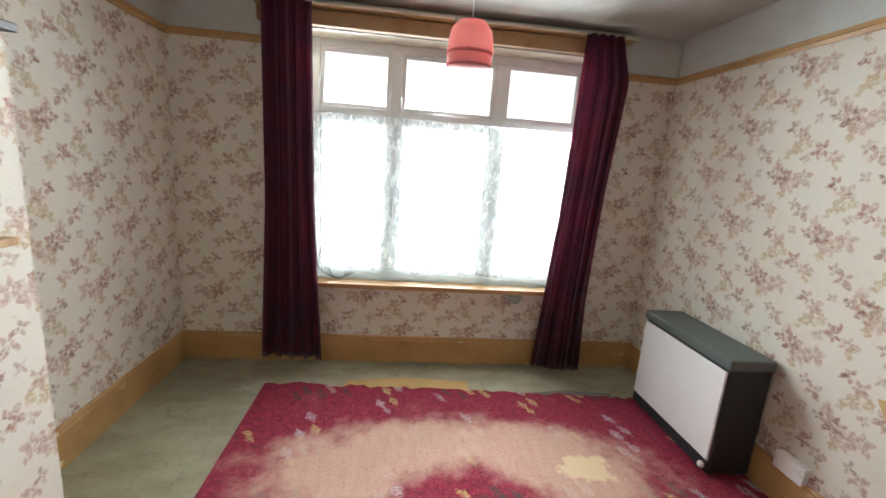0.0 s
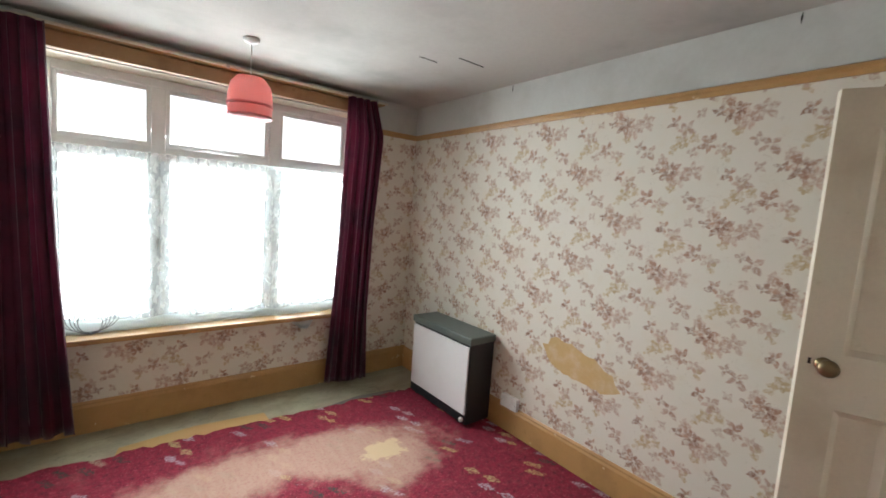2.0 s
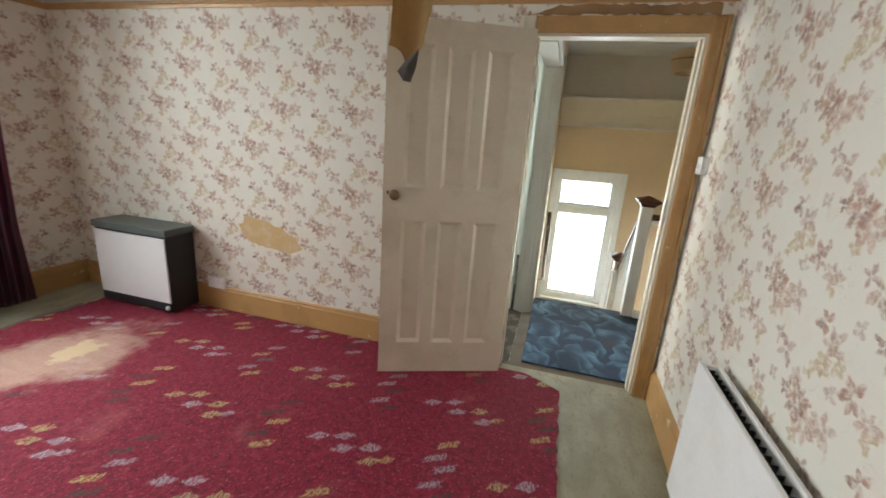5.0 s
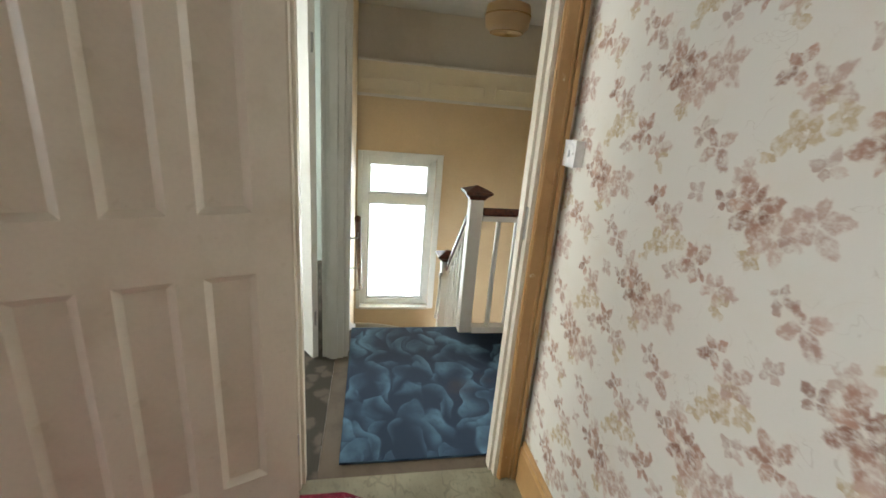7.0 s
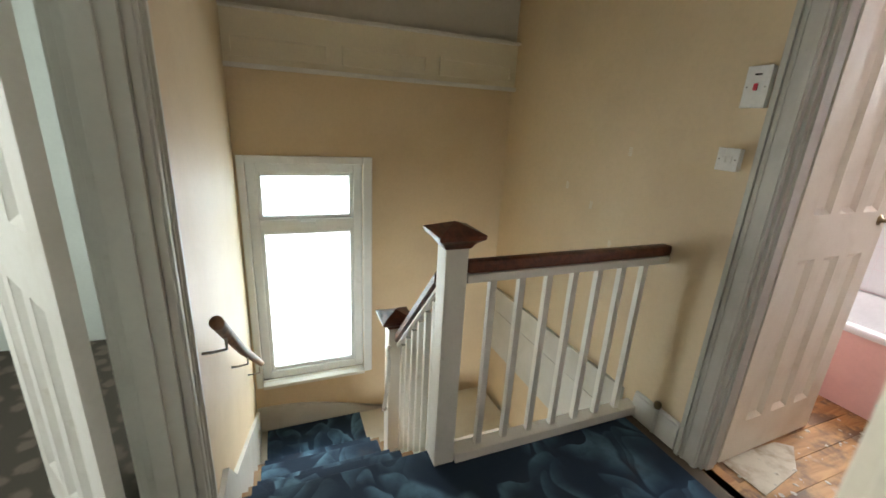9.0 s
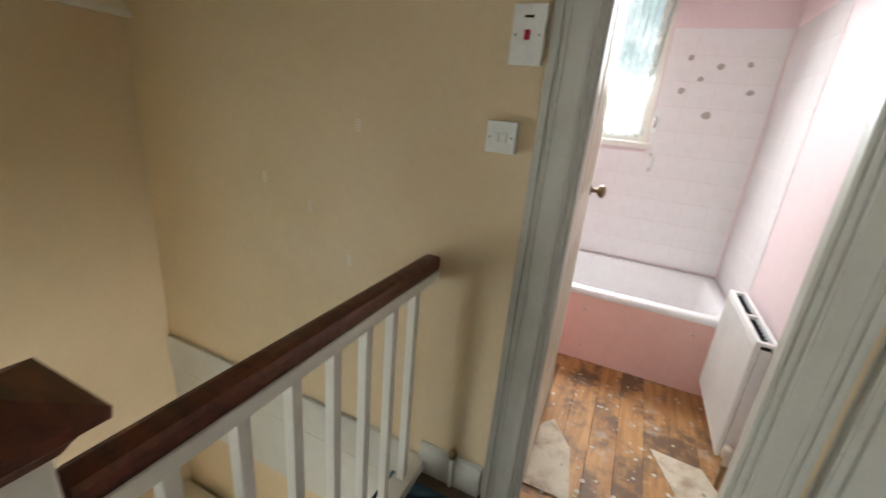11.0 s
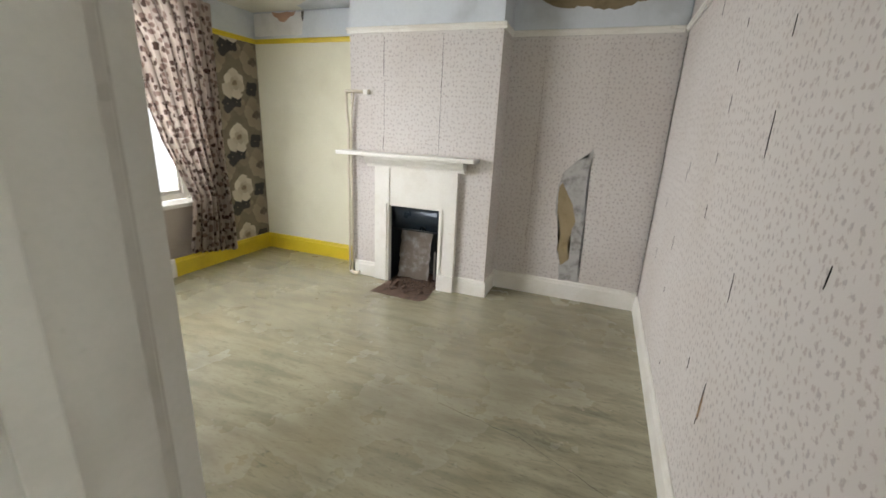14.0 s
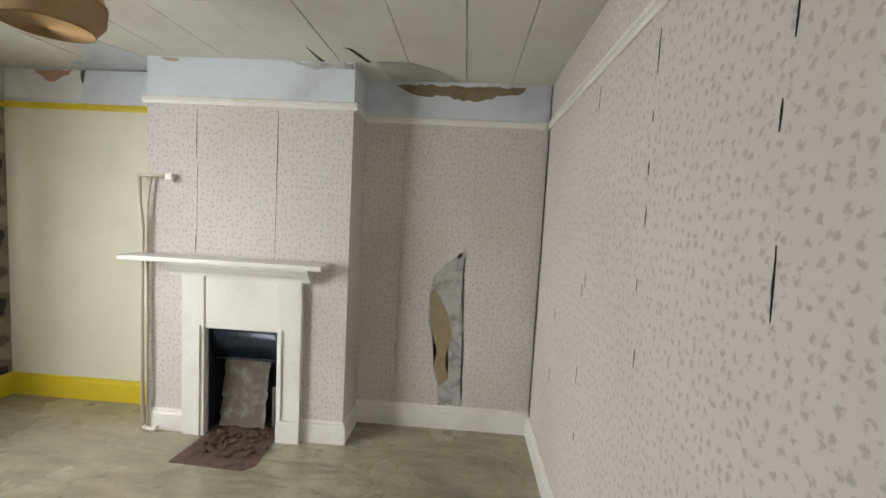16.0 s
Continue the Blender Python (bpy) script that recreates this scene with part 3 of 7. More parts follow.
MAGNOLIA = plain("magnolia_anaglypta", (0.67, 0.53, 0.34), 0.6, 0, (0.56, 0.41, 0.24), 0.5, 1.5, 45, 0.25)
MAGNOLIA_TOP = plain("grey_cream_frieze", (0.62, 0.58, 0.50), 0.8, 0, (0.46, 0.42, 0.34), 0.6, 1.4, 45, 0.2)
BOXWALL = plain("pale_green_white_wall", (0.70, 0.75, 0.70), 0.8, 0, (0.56, 0.62, 0.58), 0.6, 2, 50, 0.2)
PINKWALL = plain("pink_wall_paint", (0.75, 0.61, 0.61), 0.55, 0, (0.68, 0.53, 0.55), 0.5, 1.5, 50, 0.1)
PINKPANEL = plain("pink_bath_panel", (0.76, 0.47, 0.42), 0.45, 0, (0.60, 0.33, 0.29), 0.4, 3, 50, 0.05, 0.1)
TILE = plain("pale_pink_tile", (0.80, 0.775, 0.77), 0.22, 0, (0.75, 0.71, 0.70), 0.4, 2.0, 20, 0.03)
GROUT = plain("tile_grout", (0.73, 0.70, 0.69), 0.9)
ENAMEL = plain("bath_enamel", (0.84, 0.83, 0.83), 0.15, 0, (0.70, 0.68, 0.66), 0.3, 4, 40, 0.02)
RADWHITE = plain("radiator_enamel", (0.80, 0.80, 0.78), 0.32, 0, (0.62, 0.58, 0.50), 0.3, 6, 60, 0.03)
CHARCOAL = plain("charcoal_steel", (0.018, 0.018, 0.020), 0.45, 0.0, (0.035, 0.033, 0.03), 0.5, 5, 90, 0.1)
GREENGREY = plain("grey_green_steel", (0.085, 0.105, 0.095), 0.5, 0.0, (0.15, 0.15, 0.13), 0.5, 6, 90, 0.1)
HEATER_WHITE = plain("heater_panel_paint", (0.72, 0.72, 0.72), 0.4, 0, (0.60, 0.60, 0.58), 0.4, 3, 200, 0.1)
BRASS = plain("tarnished_brass", (0.24, 0.18, 0.10), 0.35, 0.9, (0.10, 0.08, 0.05), 0.6, 30, 80, 0.1)
STEEL = plain("dull_steel", (0.45, 0.44, 0.41), 0.35, 0.9, (0.25, 0.23, 0.20), 0.5, 30, 80, 0.1)
IRON = plain("black_cast_iron", (0.018, 0.022, 0.028), 0.4, 0.2, (0.05, 0.045, 0.04), 0.5, 8, 70, 0.3)
SOOT = plain("soot_and_rubble", (0.13, 0.08, 0.055), 0.95, 0, (0.035, 0.025, 0.02), 0.9, 18, 60, 0.6)
SLAB = plain("flaked_fire_brick", (0.27, 0.225, 0.185), 0.9, 0, (0.55, 0.52, 0.48), 1.0, 11, 60, 0.9, 0.8)
MAHOG = wood("red_brown_handrail", (0.15, 0.043, 0.020), (0.065, 0.019, 0.010), 0.3, (3.0, 14.0, 14.0))
POLEWOOD = wood("brown_pole", (0.20, 0.10, 0.05), (0.11, 0.05, 0.025), 0.4)
BOARD = wood("stained_floorboards", (0.52, 0.28, 0.10), (0.33, 0.15, 0.05), 0.5, (10.0, 1.0, 10.0), (0.12, 0.065, 0.035))
SHELFWOOD = wood("pine_shelf", (0.52, 0.34, 0.16), (0.38, 0.22, 0.09), 0.5)
VELVET = cloth("burgundy_velvet", (0.105, 0.005, 0.030), (0.05, 0.004, 0.024), 0.8, 0.3)
PRINT = cloth("brown_print_curtain", (0.3, 0.2, 0.2), (0.2, 0.15, 0.12), 0.85, 0.2, True)
GLASS = thin_glass("window_glass")
FROST = thin_glass("frosted_glass", (0.97, 1.0, 1.0), 0.7)
NET = net_cloth("white_net", (0.86, 0.92, 0.92), 0.72)
FILM = film_sheet("clear_plastic_film", (0.80, 0.86, 0.86), 0.55)
PINKSHADE = film_sheet("pink_lamp_fabric", (0.96, 0.66, 0.63), 0.8)
PINKBAND = film_sheet("pink_lamp_band", (0.72, 0.32, 0.31), 0.5)
WOVEN = film_sheet("woven_cream_shade", (0.78, 0.62, 0.40), 0.45)
PAPER_BACK = plain("brown_paper_back", (0.50, 0.32, 0.13), 0.85, 0, (0.38, 0.23, 0.09), 0.6, 4, 60, 0.2)
PAPER_GREY = plain("dark_grey_paper", (0.15, 0.14, 0.12), 0.9, 0, (0.07, 0.065, 0.06), 0.6, 12, 60, 0.3)
TAPE_RED = plain("red_rocker", (0.50, 0.03, 0.06), 0.35)
DARK = plain("dark_gap", (0.02, 0.018, 0.016), 0.9)
WIRE = plain("grey_cable", (0.20, 0.21, 0.22), 0.5)


# ---- geometry helpers ----
def box_uv(me):
    """Flat mapping in metres, by each face's main direction."""
    lay = me.uv_layers.new(name="uv")
    for p in me.polygons:
        nx, ny, nz = (abs(c) for c in p.normal)
        for li in p.loop_indices:
            x, y, z = me.vertices[me.loops[li].vertex_index].co
            lay.data[li].uv = (y, z) if nx >= ny and nx >= nz else ((x, z) if ny >= nz else (x, y))


def mesh_of(name, bm, mats, smooth=False):
    me = bpy.data.meshes.new(name)
    bmesh.ops.recalc_face_normals(bm, faces=bm.faces)
    bm.to_mesh(me)
    bm.free()
    for m in (mats if isinstance(mats, (list, tuple)) else [mats]):
        me.materials.append(m)
    if smooth:
        for p in me.polygons:
            p.use_smooth = True
    box_uv(me)
    return me


def part(name, bm, material, parent=None, label="", smooth=False):
    """Links a bmesh as one mesh object, under a thing or a part where one is given."""
    ob = new(name, mesh_of(name, bm, material, smooth))
    if parent:
        ob.parent = parent
    if label:
        ob["label"] = label
    return ob


def thing(name, x, y, z, label, category, group="", kind="", rz=0.0):
    ob = new(name)
    ob.empty_display_size = 0.05
    ob.matrix_world = pose(x, y, z, 0, 0, rz)
    return tagged(ob, label, category, group, kind)


def setting(name, bm, mats, label, category, smooth=False):
    return tagged(part(name, bm, mats, smooth=smooth), label, category, kind="structure")


def add_box(bm, x0, x1, y0, y1, z0, z1, bevel=0.0, mi=0):
    v = [bm.verts.new((x, y, z)) for z in (z0, z1) for y in (y0, y1) for x in (x0, x1)]
    fs = [bm.faces.new([v[i] for i in q]) for q in ((0, 2, 3, 1), (4, 5, 7, 6), (0, 1, 5, 4), (2, 6, 7, 3), (0, 4, 6, 2), (1, 3, 7, 5))]
    for f in fs:
        f.material_index = mi
    if bevel:
        es = list({e for f in fs for e in f.edges})
        r = bmesh.ops.bevel(bm, geom=es, offset=bevel, segments=2, affect="EDGES", profile=0.6)
        for f in r["faces"]:
            f.material_index = mi
    return fs


def box(x0, x1, y0, y1, z0, z1, bevel=0.0):
    bm = bmesh.new()
    add_box(bm, x0, x1, y0, y1, z0, z1, bevel)
    return bm


def add_tube(bm, pts, r, sides=10, mi=0):
    """A round bar along points."""
    pts = [Vector(p) for p in pts]
    rings = []
    for i, p in enumerate(pts):
        d = (pts[min(i + 1, len(pts) - 1)] - pts[max(i - 1, 0)]).normalized()
        a = d.orthogonal().normalized() if i == 0 else (a - d * a.dot(d)).normalized()
        b = d.cross(a)
        rings.append([bm.verts.new(p + (a * math.cos(k * math.tau / sides) + b * math.sin(k * math.tau / sides)) * r) for k in range(sides)])
    for p, q in zip(rings, rings[1:]):
        for k in range(sides):
            bm.faces.new((p[k], p[(k + 1) % sides], q[(k + 1) % sides], q[k])).material_index = mi
    bm.faces.new(rings[0][::-1]).material_index = mi
    bm.faces.new(rings[-1]).material_index = mi


def tube(pts, r, sides=10):
    bm = bmesh.new()
    add_tube(bm, pts, r, sides)
    return bm


def lathe(profile, sides=20, axis="z"):
    """A turned shape from (radius, height) pairs."""
    bm = bmesh.new()
    rings = []
    for r, h in profile:
        ring = []
        for k in range(sides):
            a = k * math.tau / sides
            c, s = r * math.cos(a), r * math.sin(a)
            ring.append(bm.verts.new({"z": (c, s, h), "y": (c, h, s), "x": (h, c, s)}[axis]))
        rings.append(ring)
    for p, q in zip(rings, rings[1:]):
        for k in range(sides):
            bm.faces.new((p[k], p[(k + 1) % sides], q[(k + 1) % sides], q[k]))
    if profile[0][0] > 1e-4:
        bm.faces.new(rings[0][::-1])
    if profile[-1][0] > 1e-4:
        bm.faces.new(rings[-1])
    bmesh.ops.remove_doubles(bm, verts=bm.verts, dist=1e-5)
    return bm


def sweep_profile(axis, a0, a1, base, out, profile):
    """A moulding along x or y: profile pairs are (distance off the wall, height)."""
    bm = bmesh.new()
    ends = []
    for a in (a0, a1):
        ends.append([bm.verts.new((a, base + out * d, h) if axis == "x" else (base + out * d, a, h)) for d, h in profile])
    k = len(profile)
    for i in range(k):
        bm.faces.new((ends[0][i], ends[0][(i + 1) % k], ends[1][(i + 1) % k], ends[1][i]))
    bm.faces.new(ends[0][::-1])
    bm.faces.new(ends[1])
    return bm


def skirting_profile(h, t=0.02):
    return [(0, 0), (t, 0), (t, h - 0.035), (t * 0.7, h - 0.02), (t * 0.75, h - 0.010), (t * 0.3, h), (0, h)]


def rail_profile(z, h=0.045, t=0.022):
    return [(0, z), (t * 0.45, z), (t * 0.6, z + h * 0.4), (t, z + h * 0.55), (t, z + h * 0.85), (t * 0.5, z + h), (0, z + h)]


def grid_wall(name, axis, a0, a1, cuts_u, cuts_z, openings, mats, pick, label, category="wall"):
    """A wall of thickness a0..a1 across the axis, cut into cells; cells inside an opening (u0, u1, z0, z1) are left out.
    pick(u, z, side) gives the material's number; side is -1, 1 for the two faces and 0 in reveals."""
    us = sorted(set(round(u, 4) for u in list(cuts_u) + [o[i] for o in openings for i in (0, 1)]))
    zs = sorted(set(round(z, 4) for z in list(cuts_z) + [o[i] for o in openings for i in (2, 3)]))
    us = [u for u in us if min(cuts_u) - 1e-3 <= u <= max(cuts_u) + 1e-3]
    zs = [z for z in zs if min(cuts_z) - 1e-3 <= z <= max(cuts_z) + 1e-3]

    def solid(i, j):
        if not (0 <= i < len(us) - 1 and 0 <= j < len(zs) - 1):
            return False
        u, z = (us[i] + us[i + 1]) / 2, (zs[j] + zs[j + 1]) / 2
        return not any(o[0] < u < o[1] and o[2] < z < o[3] for o in openings)

    bm = bmesh.new()
    made = {}

    def vert(a, u, z):
        key = (a, u, z)
        if key not in made:
            made[key] = bm.verts.new((a, u, z) if axis == "x" else (u, a, z))
        return made[key]

    def face(pts, mi):
        bm.faces.new([vert(*p) for p in pts]).material_index = mi

    for i in range(len(us) - 1):
        for j in range(len(zs) - 1):
            if not solid(i, j):
                continue
            u0, u1, z0, z1 = us[i], us[i + 1], zs[j], zs[j + 1]
            uc, zc = (u0 + u1) / 2, (z0 + z1) / 2
            face([(a0, u0, z0), (a0, u1, z0), (a0, u1, z1), (a0, u0, z1)], pick(uc, zc, -1))
            face([(a1, u0, z0), (a1, u1, z0), (a1, u1, z1), (a1, u0, z1)], pick(uc, zc, 1))
            r = pick(uc, zc, 0)
            if not solid(i - 1, j):
                face([(a0, u0, z0), (a1, u0, z0), (a1, u0, z1), (a0, u0, z1)], r)
            if not solid(i + 1, j):
                face([(a0, u1, z0), (a1, u1, z0), (a1, u1, z1), (a0, u1, z1)], r)
            if not solid(i, j - 1):
                face([(a0, u0, z0), (a1, u0, z0), (a1, u1, z0), (a0, u1, z0)], r)
            if not solid(i, j + 1):
                face([(a0, u0, z1), (a1, u0, z1), (a1, u1, z1), (a0, u1, z1)], r)
    return setting(name, bm, mats, label, category)


def flat_patch(axis, at, pts, thick, rough_edge=0.0, seed=1):
    """A thin torn shape on a wall: outline of (u, z) pairs, closed and roughened."""
    rnd = random.Random(seed)
    out = []
    for (u0, z0), (u1, z1) in zip(pts, pts[1:] + pts[:1]):
        steps = max(1, int(math.hypot(u1 - u0, z1 - z0) / 0.03)) if rough_edge else 1
        for k in range(steps):
            f = k / steps
            out.append((u0 + (u1 - u0) * f + rnd.uniform(-1, 1) * rough_edge, z0 + (z1 - z0) * f + rnd.uniform(-1, 1) * rough_edge))
    bm = bmesh.new()
    rows = [[bm.verts.new((a, u, z) if axis == "x" else (u, a, z)) for u, z in out] for a in (at, at + thick)]
    bm.faces.new(rows[0])
    bm.faces.new(rows[1][::-1])
    k = len(out)
    for i in range(k):
        bm.faces.new((rows[0][i], rows[0][(i + 1) % k], rows[1][(i + 1) % k], rows[1][i]))
    bmesh.ops.triangulate(bm, faces=[f for f in bm.faces if len(f.verts) > 4])
    return bm


H = 2.42          # ceiling
RAIL = 2.15       # picture rail
ZLOW = -2.60      # floor of the storey below

# ---- large structure ----
AX0, AX1, AY0, AY1 = -1.55, 1.80, -1.765, 2.76      # front bedroom
BX0, BX1, BY0, BY1 = -1.60, 1.68, -5.78, -1.885     # back bedroom
LX0, LX1, LY0, LY1 = 1.90, 4.64, -2.88, -0.96       # landing and stairs
TX0, TX1, TY0, TY1 = 1.87, 3.50, -4.87, -2.98       # bathroom
CX0, CX1, CY0, CY1 = 1.90, 4.64, -0.86, 2.10        # box room

setting("floor_bedroom_front", box(AX0 - 0.1, AX1 + 0.05, AY0 - 0.05, AY1 + 0.1, -0.12, 0.0), LINO_A, "worn grey-green lino floor of the front bedroom", "floor")
setting("floor_bedroom_back", box(BX0 - 0.1, AX1 + 0.05, BY0 - 0.1, AY0 - 0.051, -0.12, 0.0), LINO_B, "streaked pale green lino floor of the back bedroom", "floor")
setting("floor_box_room", box(CX0 - 0.05, CX1 + 0.1, CY0 - 0.05, CY1 + 0.1, -0.12, 0.0), BROWN, "dark brown patterned carpet of the box room", "floor")
setting("floor_landing", box(AX1 + 0.05, 3.13, LY0 - 0.05, CY0 - 0.051, -0.12, 0.0), plain("dirty_bare_boards", (0.13, 0.095, 0.062), 0.7, 0, (0.07, 0.05, 0.035), 0.7, 9, 80, 0.4, 0.4), "bare brown boards round the landing carpet", "floor")
setting("floor_bathroom", box(TX0 - 0.09, TX1 + 0.1, TY0 - 0.1, LY0 - 0.05, -0.14, -0.024), DARK, "dark underfloor below the bathroom boards", "floor")
setting("floor_hall_below", box(1.0, LX1 + 0.1, LY0 - 2.2, LY1 + 0.1, ZLOW - 0.1, ZLOW), LINO_A, "hall floor at the foot of the stairs", "floor")
setting("ceiling_bedroom_front", box(AX0 - 0.1, AX1 + 0.05, AY0 - 0.06, AY1 + 0.3, H, H + 0.12), CEIL_A, "grey-white papered ceiling with damp stains", "ceiling")
setting("ceiling_landing", box(AX1 + 0.05, LX1 + 0.3, LY0 - 0.05, CY1 + 0.3, H, H + 0.12), CEIL_A, "off-white landing ceiling", "ceiling")
setting("ceiling_bathroom", box(BX1 + 0.1, TX1 + 0.1, TY0 - 0.3, LY0 - 0.05, H, H + 0.12), CEIL_A, "white bathroom ceiling", "ceiling")

# back bedroom ceiling: boards with narrow open joints, one mesh
bm = bmesh.new()
add_box(bm, BX0 - 0.1, BX1 + 0.1, BY0 - 0.3, BY1 + 0.06, H + 0.012, H + 0.12)
rnd = random.Random(4)
edges = [BY0 - 0.1, -5.30, -4.95, -4.60, -4.27, -3.93, -3.60, -3.22, -2.80, -2.455, -2.155, BY1 + 0.05]
for y0, y1 in zip(edges, edges[1:]):
    xs = [BX0 - 0.05, -0.35 + rnd.uniform(-0.3, 0.3), 0.75 + rnd.uniform(-0.3, 0.3), BX1 + 0.08]
    for x0, x1 in zip(xs, xs[1:]):
        d = rnd.uniform(0.0, 0.006)
        fs = add_box(bm, x0 + 0.002, x1 - 0.002, y0 + 0.0025, y1 - 0.0025, H - d, H + 0.0115)
setting("ceiling_bedroom_back", bm, CEIL_B, "cream ceiling of papered boards with open joints", "ceiling")


def above_rail(z):
    return z > RAIL + 0.02


ZC = [0.0, RAIL + 0.02, H]
# wall between front bedroom and landing / box room
grid_wall("wall_bedroom_front_east", "x", AX1, AX1 + 0.10, [AY0 - 0.12, CY0 - 0.10, AY1 + 0.3], ZC, [(-1.675, -0.835, 0.0, 2.00)],
          [ROSE, FRIEZE_A, MAGNOLIA, BOXWALL, CREAM],
          lambda u, z, s: (1 if above_rail(z) else 0) if s == -1 else (4 if s == 0 else (2 if u < -0.9 else 3)), "rose wallpaper wall with door opening")
grid_wall("wall_bedroom_front_west", "x", AX0 - 0.12, AX0, [AY0 - 0.12, AY1 + 0.3], ZC, [], [ROSE, FRIEZE_A], lambda u, z, s: 1 if above_rail(z) else 0, "faded rose wallpaper wall")
grid_wall("wall_bedroom_front_north", "y", AY1, AY1 + 0.30, [AX0, AX1], ZC, [(-0.72, 1.24, 0.56, 2.25)],
          [ROSE, FRIEZE_A, CREAM], lambda u, z, s: 2 if s == 0 else (1 if above_rail(z) else 0), "rose wallpaper wall round the front window")
grid_wall("wall_between_bedrooms", "y", BY1, AY0, [-1.70, AX1], ZC, [], [ROSE, FRIEZE_A, SPRIG, FRIEZE_B],
          lambda u, z, s: (1 if above_rail(z) else 0) if s == 1 else (2 if s == -1 else 2), "papered wall between the two bedrooms")
for loop in bpy.data.objects["wall_between_bedrooms"].data.uv_layers[0].data:
    loop.uv = (loop.uv[0] + 0.2, loop.uv[1] + 0.205)
# chimney breast of the front bedroom
bm = bmesh.new()
add_box(bm, AX0, -1.20, -0.45, 1.24, 0, H)
setting("chimney_breast_front", bm, ROSE, "chimney breast covered in rose wallpaper", "chimney breast")
# back bedroom walls
grid_wall("wall_bedroom_back_west", "x", BX0 - 0.12, BX0, [BY0 - 0.12, -4.0, BY1], ZC, [], [SPRIG, FRIEZE_B, PALE_YELLOW],
          lambda u, z, s: 1 if above_rail(z) else (2 if u < -4.0 else 0), "fireplace wall with two alcoves")
grid_wall("wall_bedroom_back_south", "y", BY0 - 0.30, BY0, [BX0 - 0.12, -0.82, BX1 + 0.2], ZC + [0.62], [(-0.78, 1.35, 0.64, 2.30)],
          [BIGFLOWER, FRIEZE_B, UNDERSILL, WHITE], lambda u, z, s: 3 if s == 0 else (1 if above_rail(z) else (0 if u < -0.82 else 2)), "window wall with dark flower wallpaper")
grid_wall("wall_bedroom_back_east", "x", BX1, LX0 - 0.03, [BY0 - 0.12, -2.93, BY1], ZC, [(-2.838, -1.995, 0.0, 2.00)],
          [SPRIG, FRIEZE_B, MAGNOLIA, PINKWALL, WHITE],
          lambda u, z, s: (1 if above_rail(z) else 0) if s == -1 else (4 if s == 0 else (2 if u > -2.93 else 3)), "papered wall with the back bedroom door")
grid_wall("wall_landing_west", "x", LX0 - 0.029, LX0, [LY0, BY1 + 0.0], ZC, [(-2.838, -1.995, 0.0, 2.00)], [MAGNOLIA, WHITE], lambda u, z, s: 1 if s == 0 else 0, "cream plaster on the landing side of the back bedroom door")
# chimney breast of the back bedroom with the grate opening
grid_wall("chimney_breast_back", "x", BX0 + 0.001, -1.29, [-4.45, -3.13], ZC, [(-4.04, -3.56, 0.0, 0.72)], [SPRIG, FRIEZE_B, IRON],
          lambda u, z, s: 2 if s == 0 and z < 0.8 and -4.05 < u < -3.5 else (1 if above_rail(z) else 0), "chimney breast in sprigged wallpaper with peeling seams", "chimney breast")
# landing and stair well
grid_wall("wall_landing_north", "y", LY1, CY0, [LX0, LX1 + 0.12], [ZLOW, 0.0, H], [(LX0, 2.79, -0.004, 2.00)],
          [MAGNOLIA, BOXWALL, WHITE], lambda u, z, s: 2 if s == 0 else (0 if s == -1 else 1), "cream wall beside the stairs")
grid_wall("wall_stairs_east", "x", LX1, LX1 + 0.30, [LY0 - 0.1, LY1], [ZLOW, 1.66, 1.965, H], [(-1.76, -1.02, -0.50, 1.10)],
          [MAGNOLIA, MAGNOLIA_TOP, WHITE], lambda u, z, s: 2 if s == 0 else (1 if z > 1.965 else 0), "cream wall with the stair window")
grid_wall("wall_landing_south", "y", TY1, LY0, [LX0, LX1], [ZLOW, 0.0, H], [(2.05, 2.69, -0.004, 2.00)],
          [MAGNOLIA, PINKWALL, WHITE], lambda u, z, s: 2 if s == 0 else (0 if s == 1 else 1), "cream anaglypta wall with the bathroom door")
# Wall and opening are assumed, out of view, made for the added hall light.
grid_wall("wall_hall_below", "x", 1.0, 1.1, [LY0 - 2.2, LY1], [ZLOW, -0.13], [(-2.5, -1.5, -2.2, -1.2)], [MAGNOLIA], lambda u, z, s: 0, "cream hall wall below the landing")
# bathroom
grid_wall("wall_bathroom_south", "y", TY0 - 0.30, TY0 - 0.0030, [BX1, TX1 + 0.1], [0.0, H], [(2.50, 3.30, 1.30, 2.33)], [GROUT, PINKWALL, WHITE],
          lambda u, z, s: 2 if s == 0 else 1, "bathroom wall behind the tiles")
grid_wall("wall_bathroom_east", "x", TX1, TX1 + 0.1, [TY0 - 0.1, TY1], [0.0, H], [], [PINKWALL], lambda u, z, s: 0, "pink painted bathroom wall")
# box room
grid_wall("wall_box_room_north", "y", CY1, CY1 + 0.2, [CX0, CX1], [0.0, H], [(2.6, 3.8, 0.9, 2.1)], [BOXWALL], lambda u, z, s: 0, "pale green-white box room wall")
grid_wall("wall_box_room_east", "x", CX1, CX1 + 0.12, [CY0, CY1], [0.0, H], [], [BOXWALL], lambda u, z, s: 0, "pale green-white box room side wall")


# ---- trim ----
def skirting(axis, a0, a1, base, out, h, mat, label):
    return tagged(part("baseboard", sweep_profile(axis, a0, a1, base, out, skirting_profile(h)), mat), label, "skirting board", kind="structure")


def rail(axis, a0, a1, base, out, mat, label):
    return tagged(part("picture_rail", sweep_profile(axis, a0, a1, base, out, rail_profile(RAIL - 0.02)), mat), label, "picture rail", kind="structure")


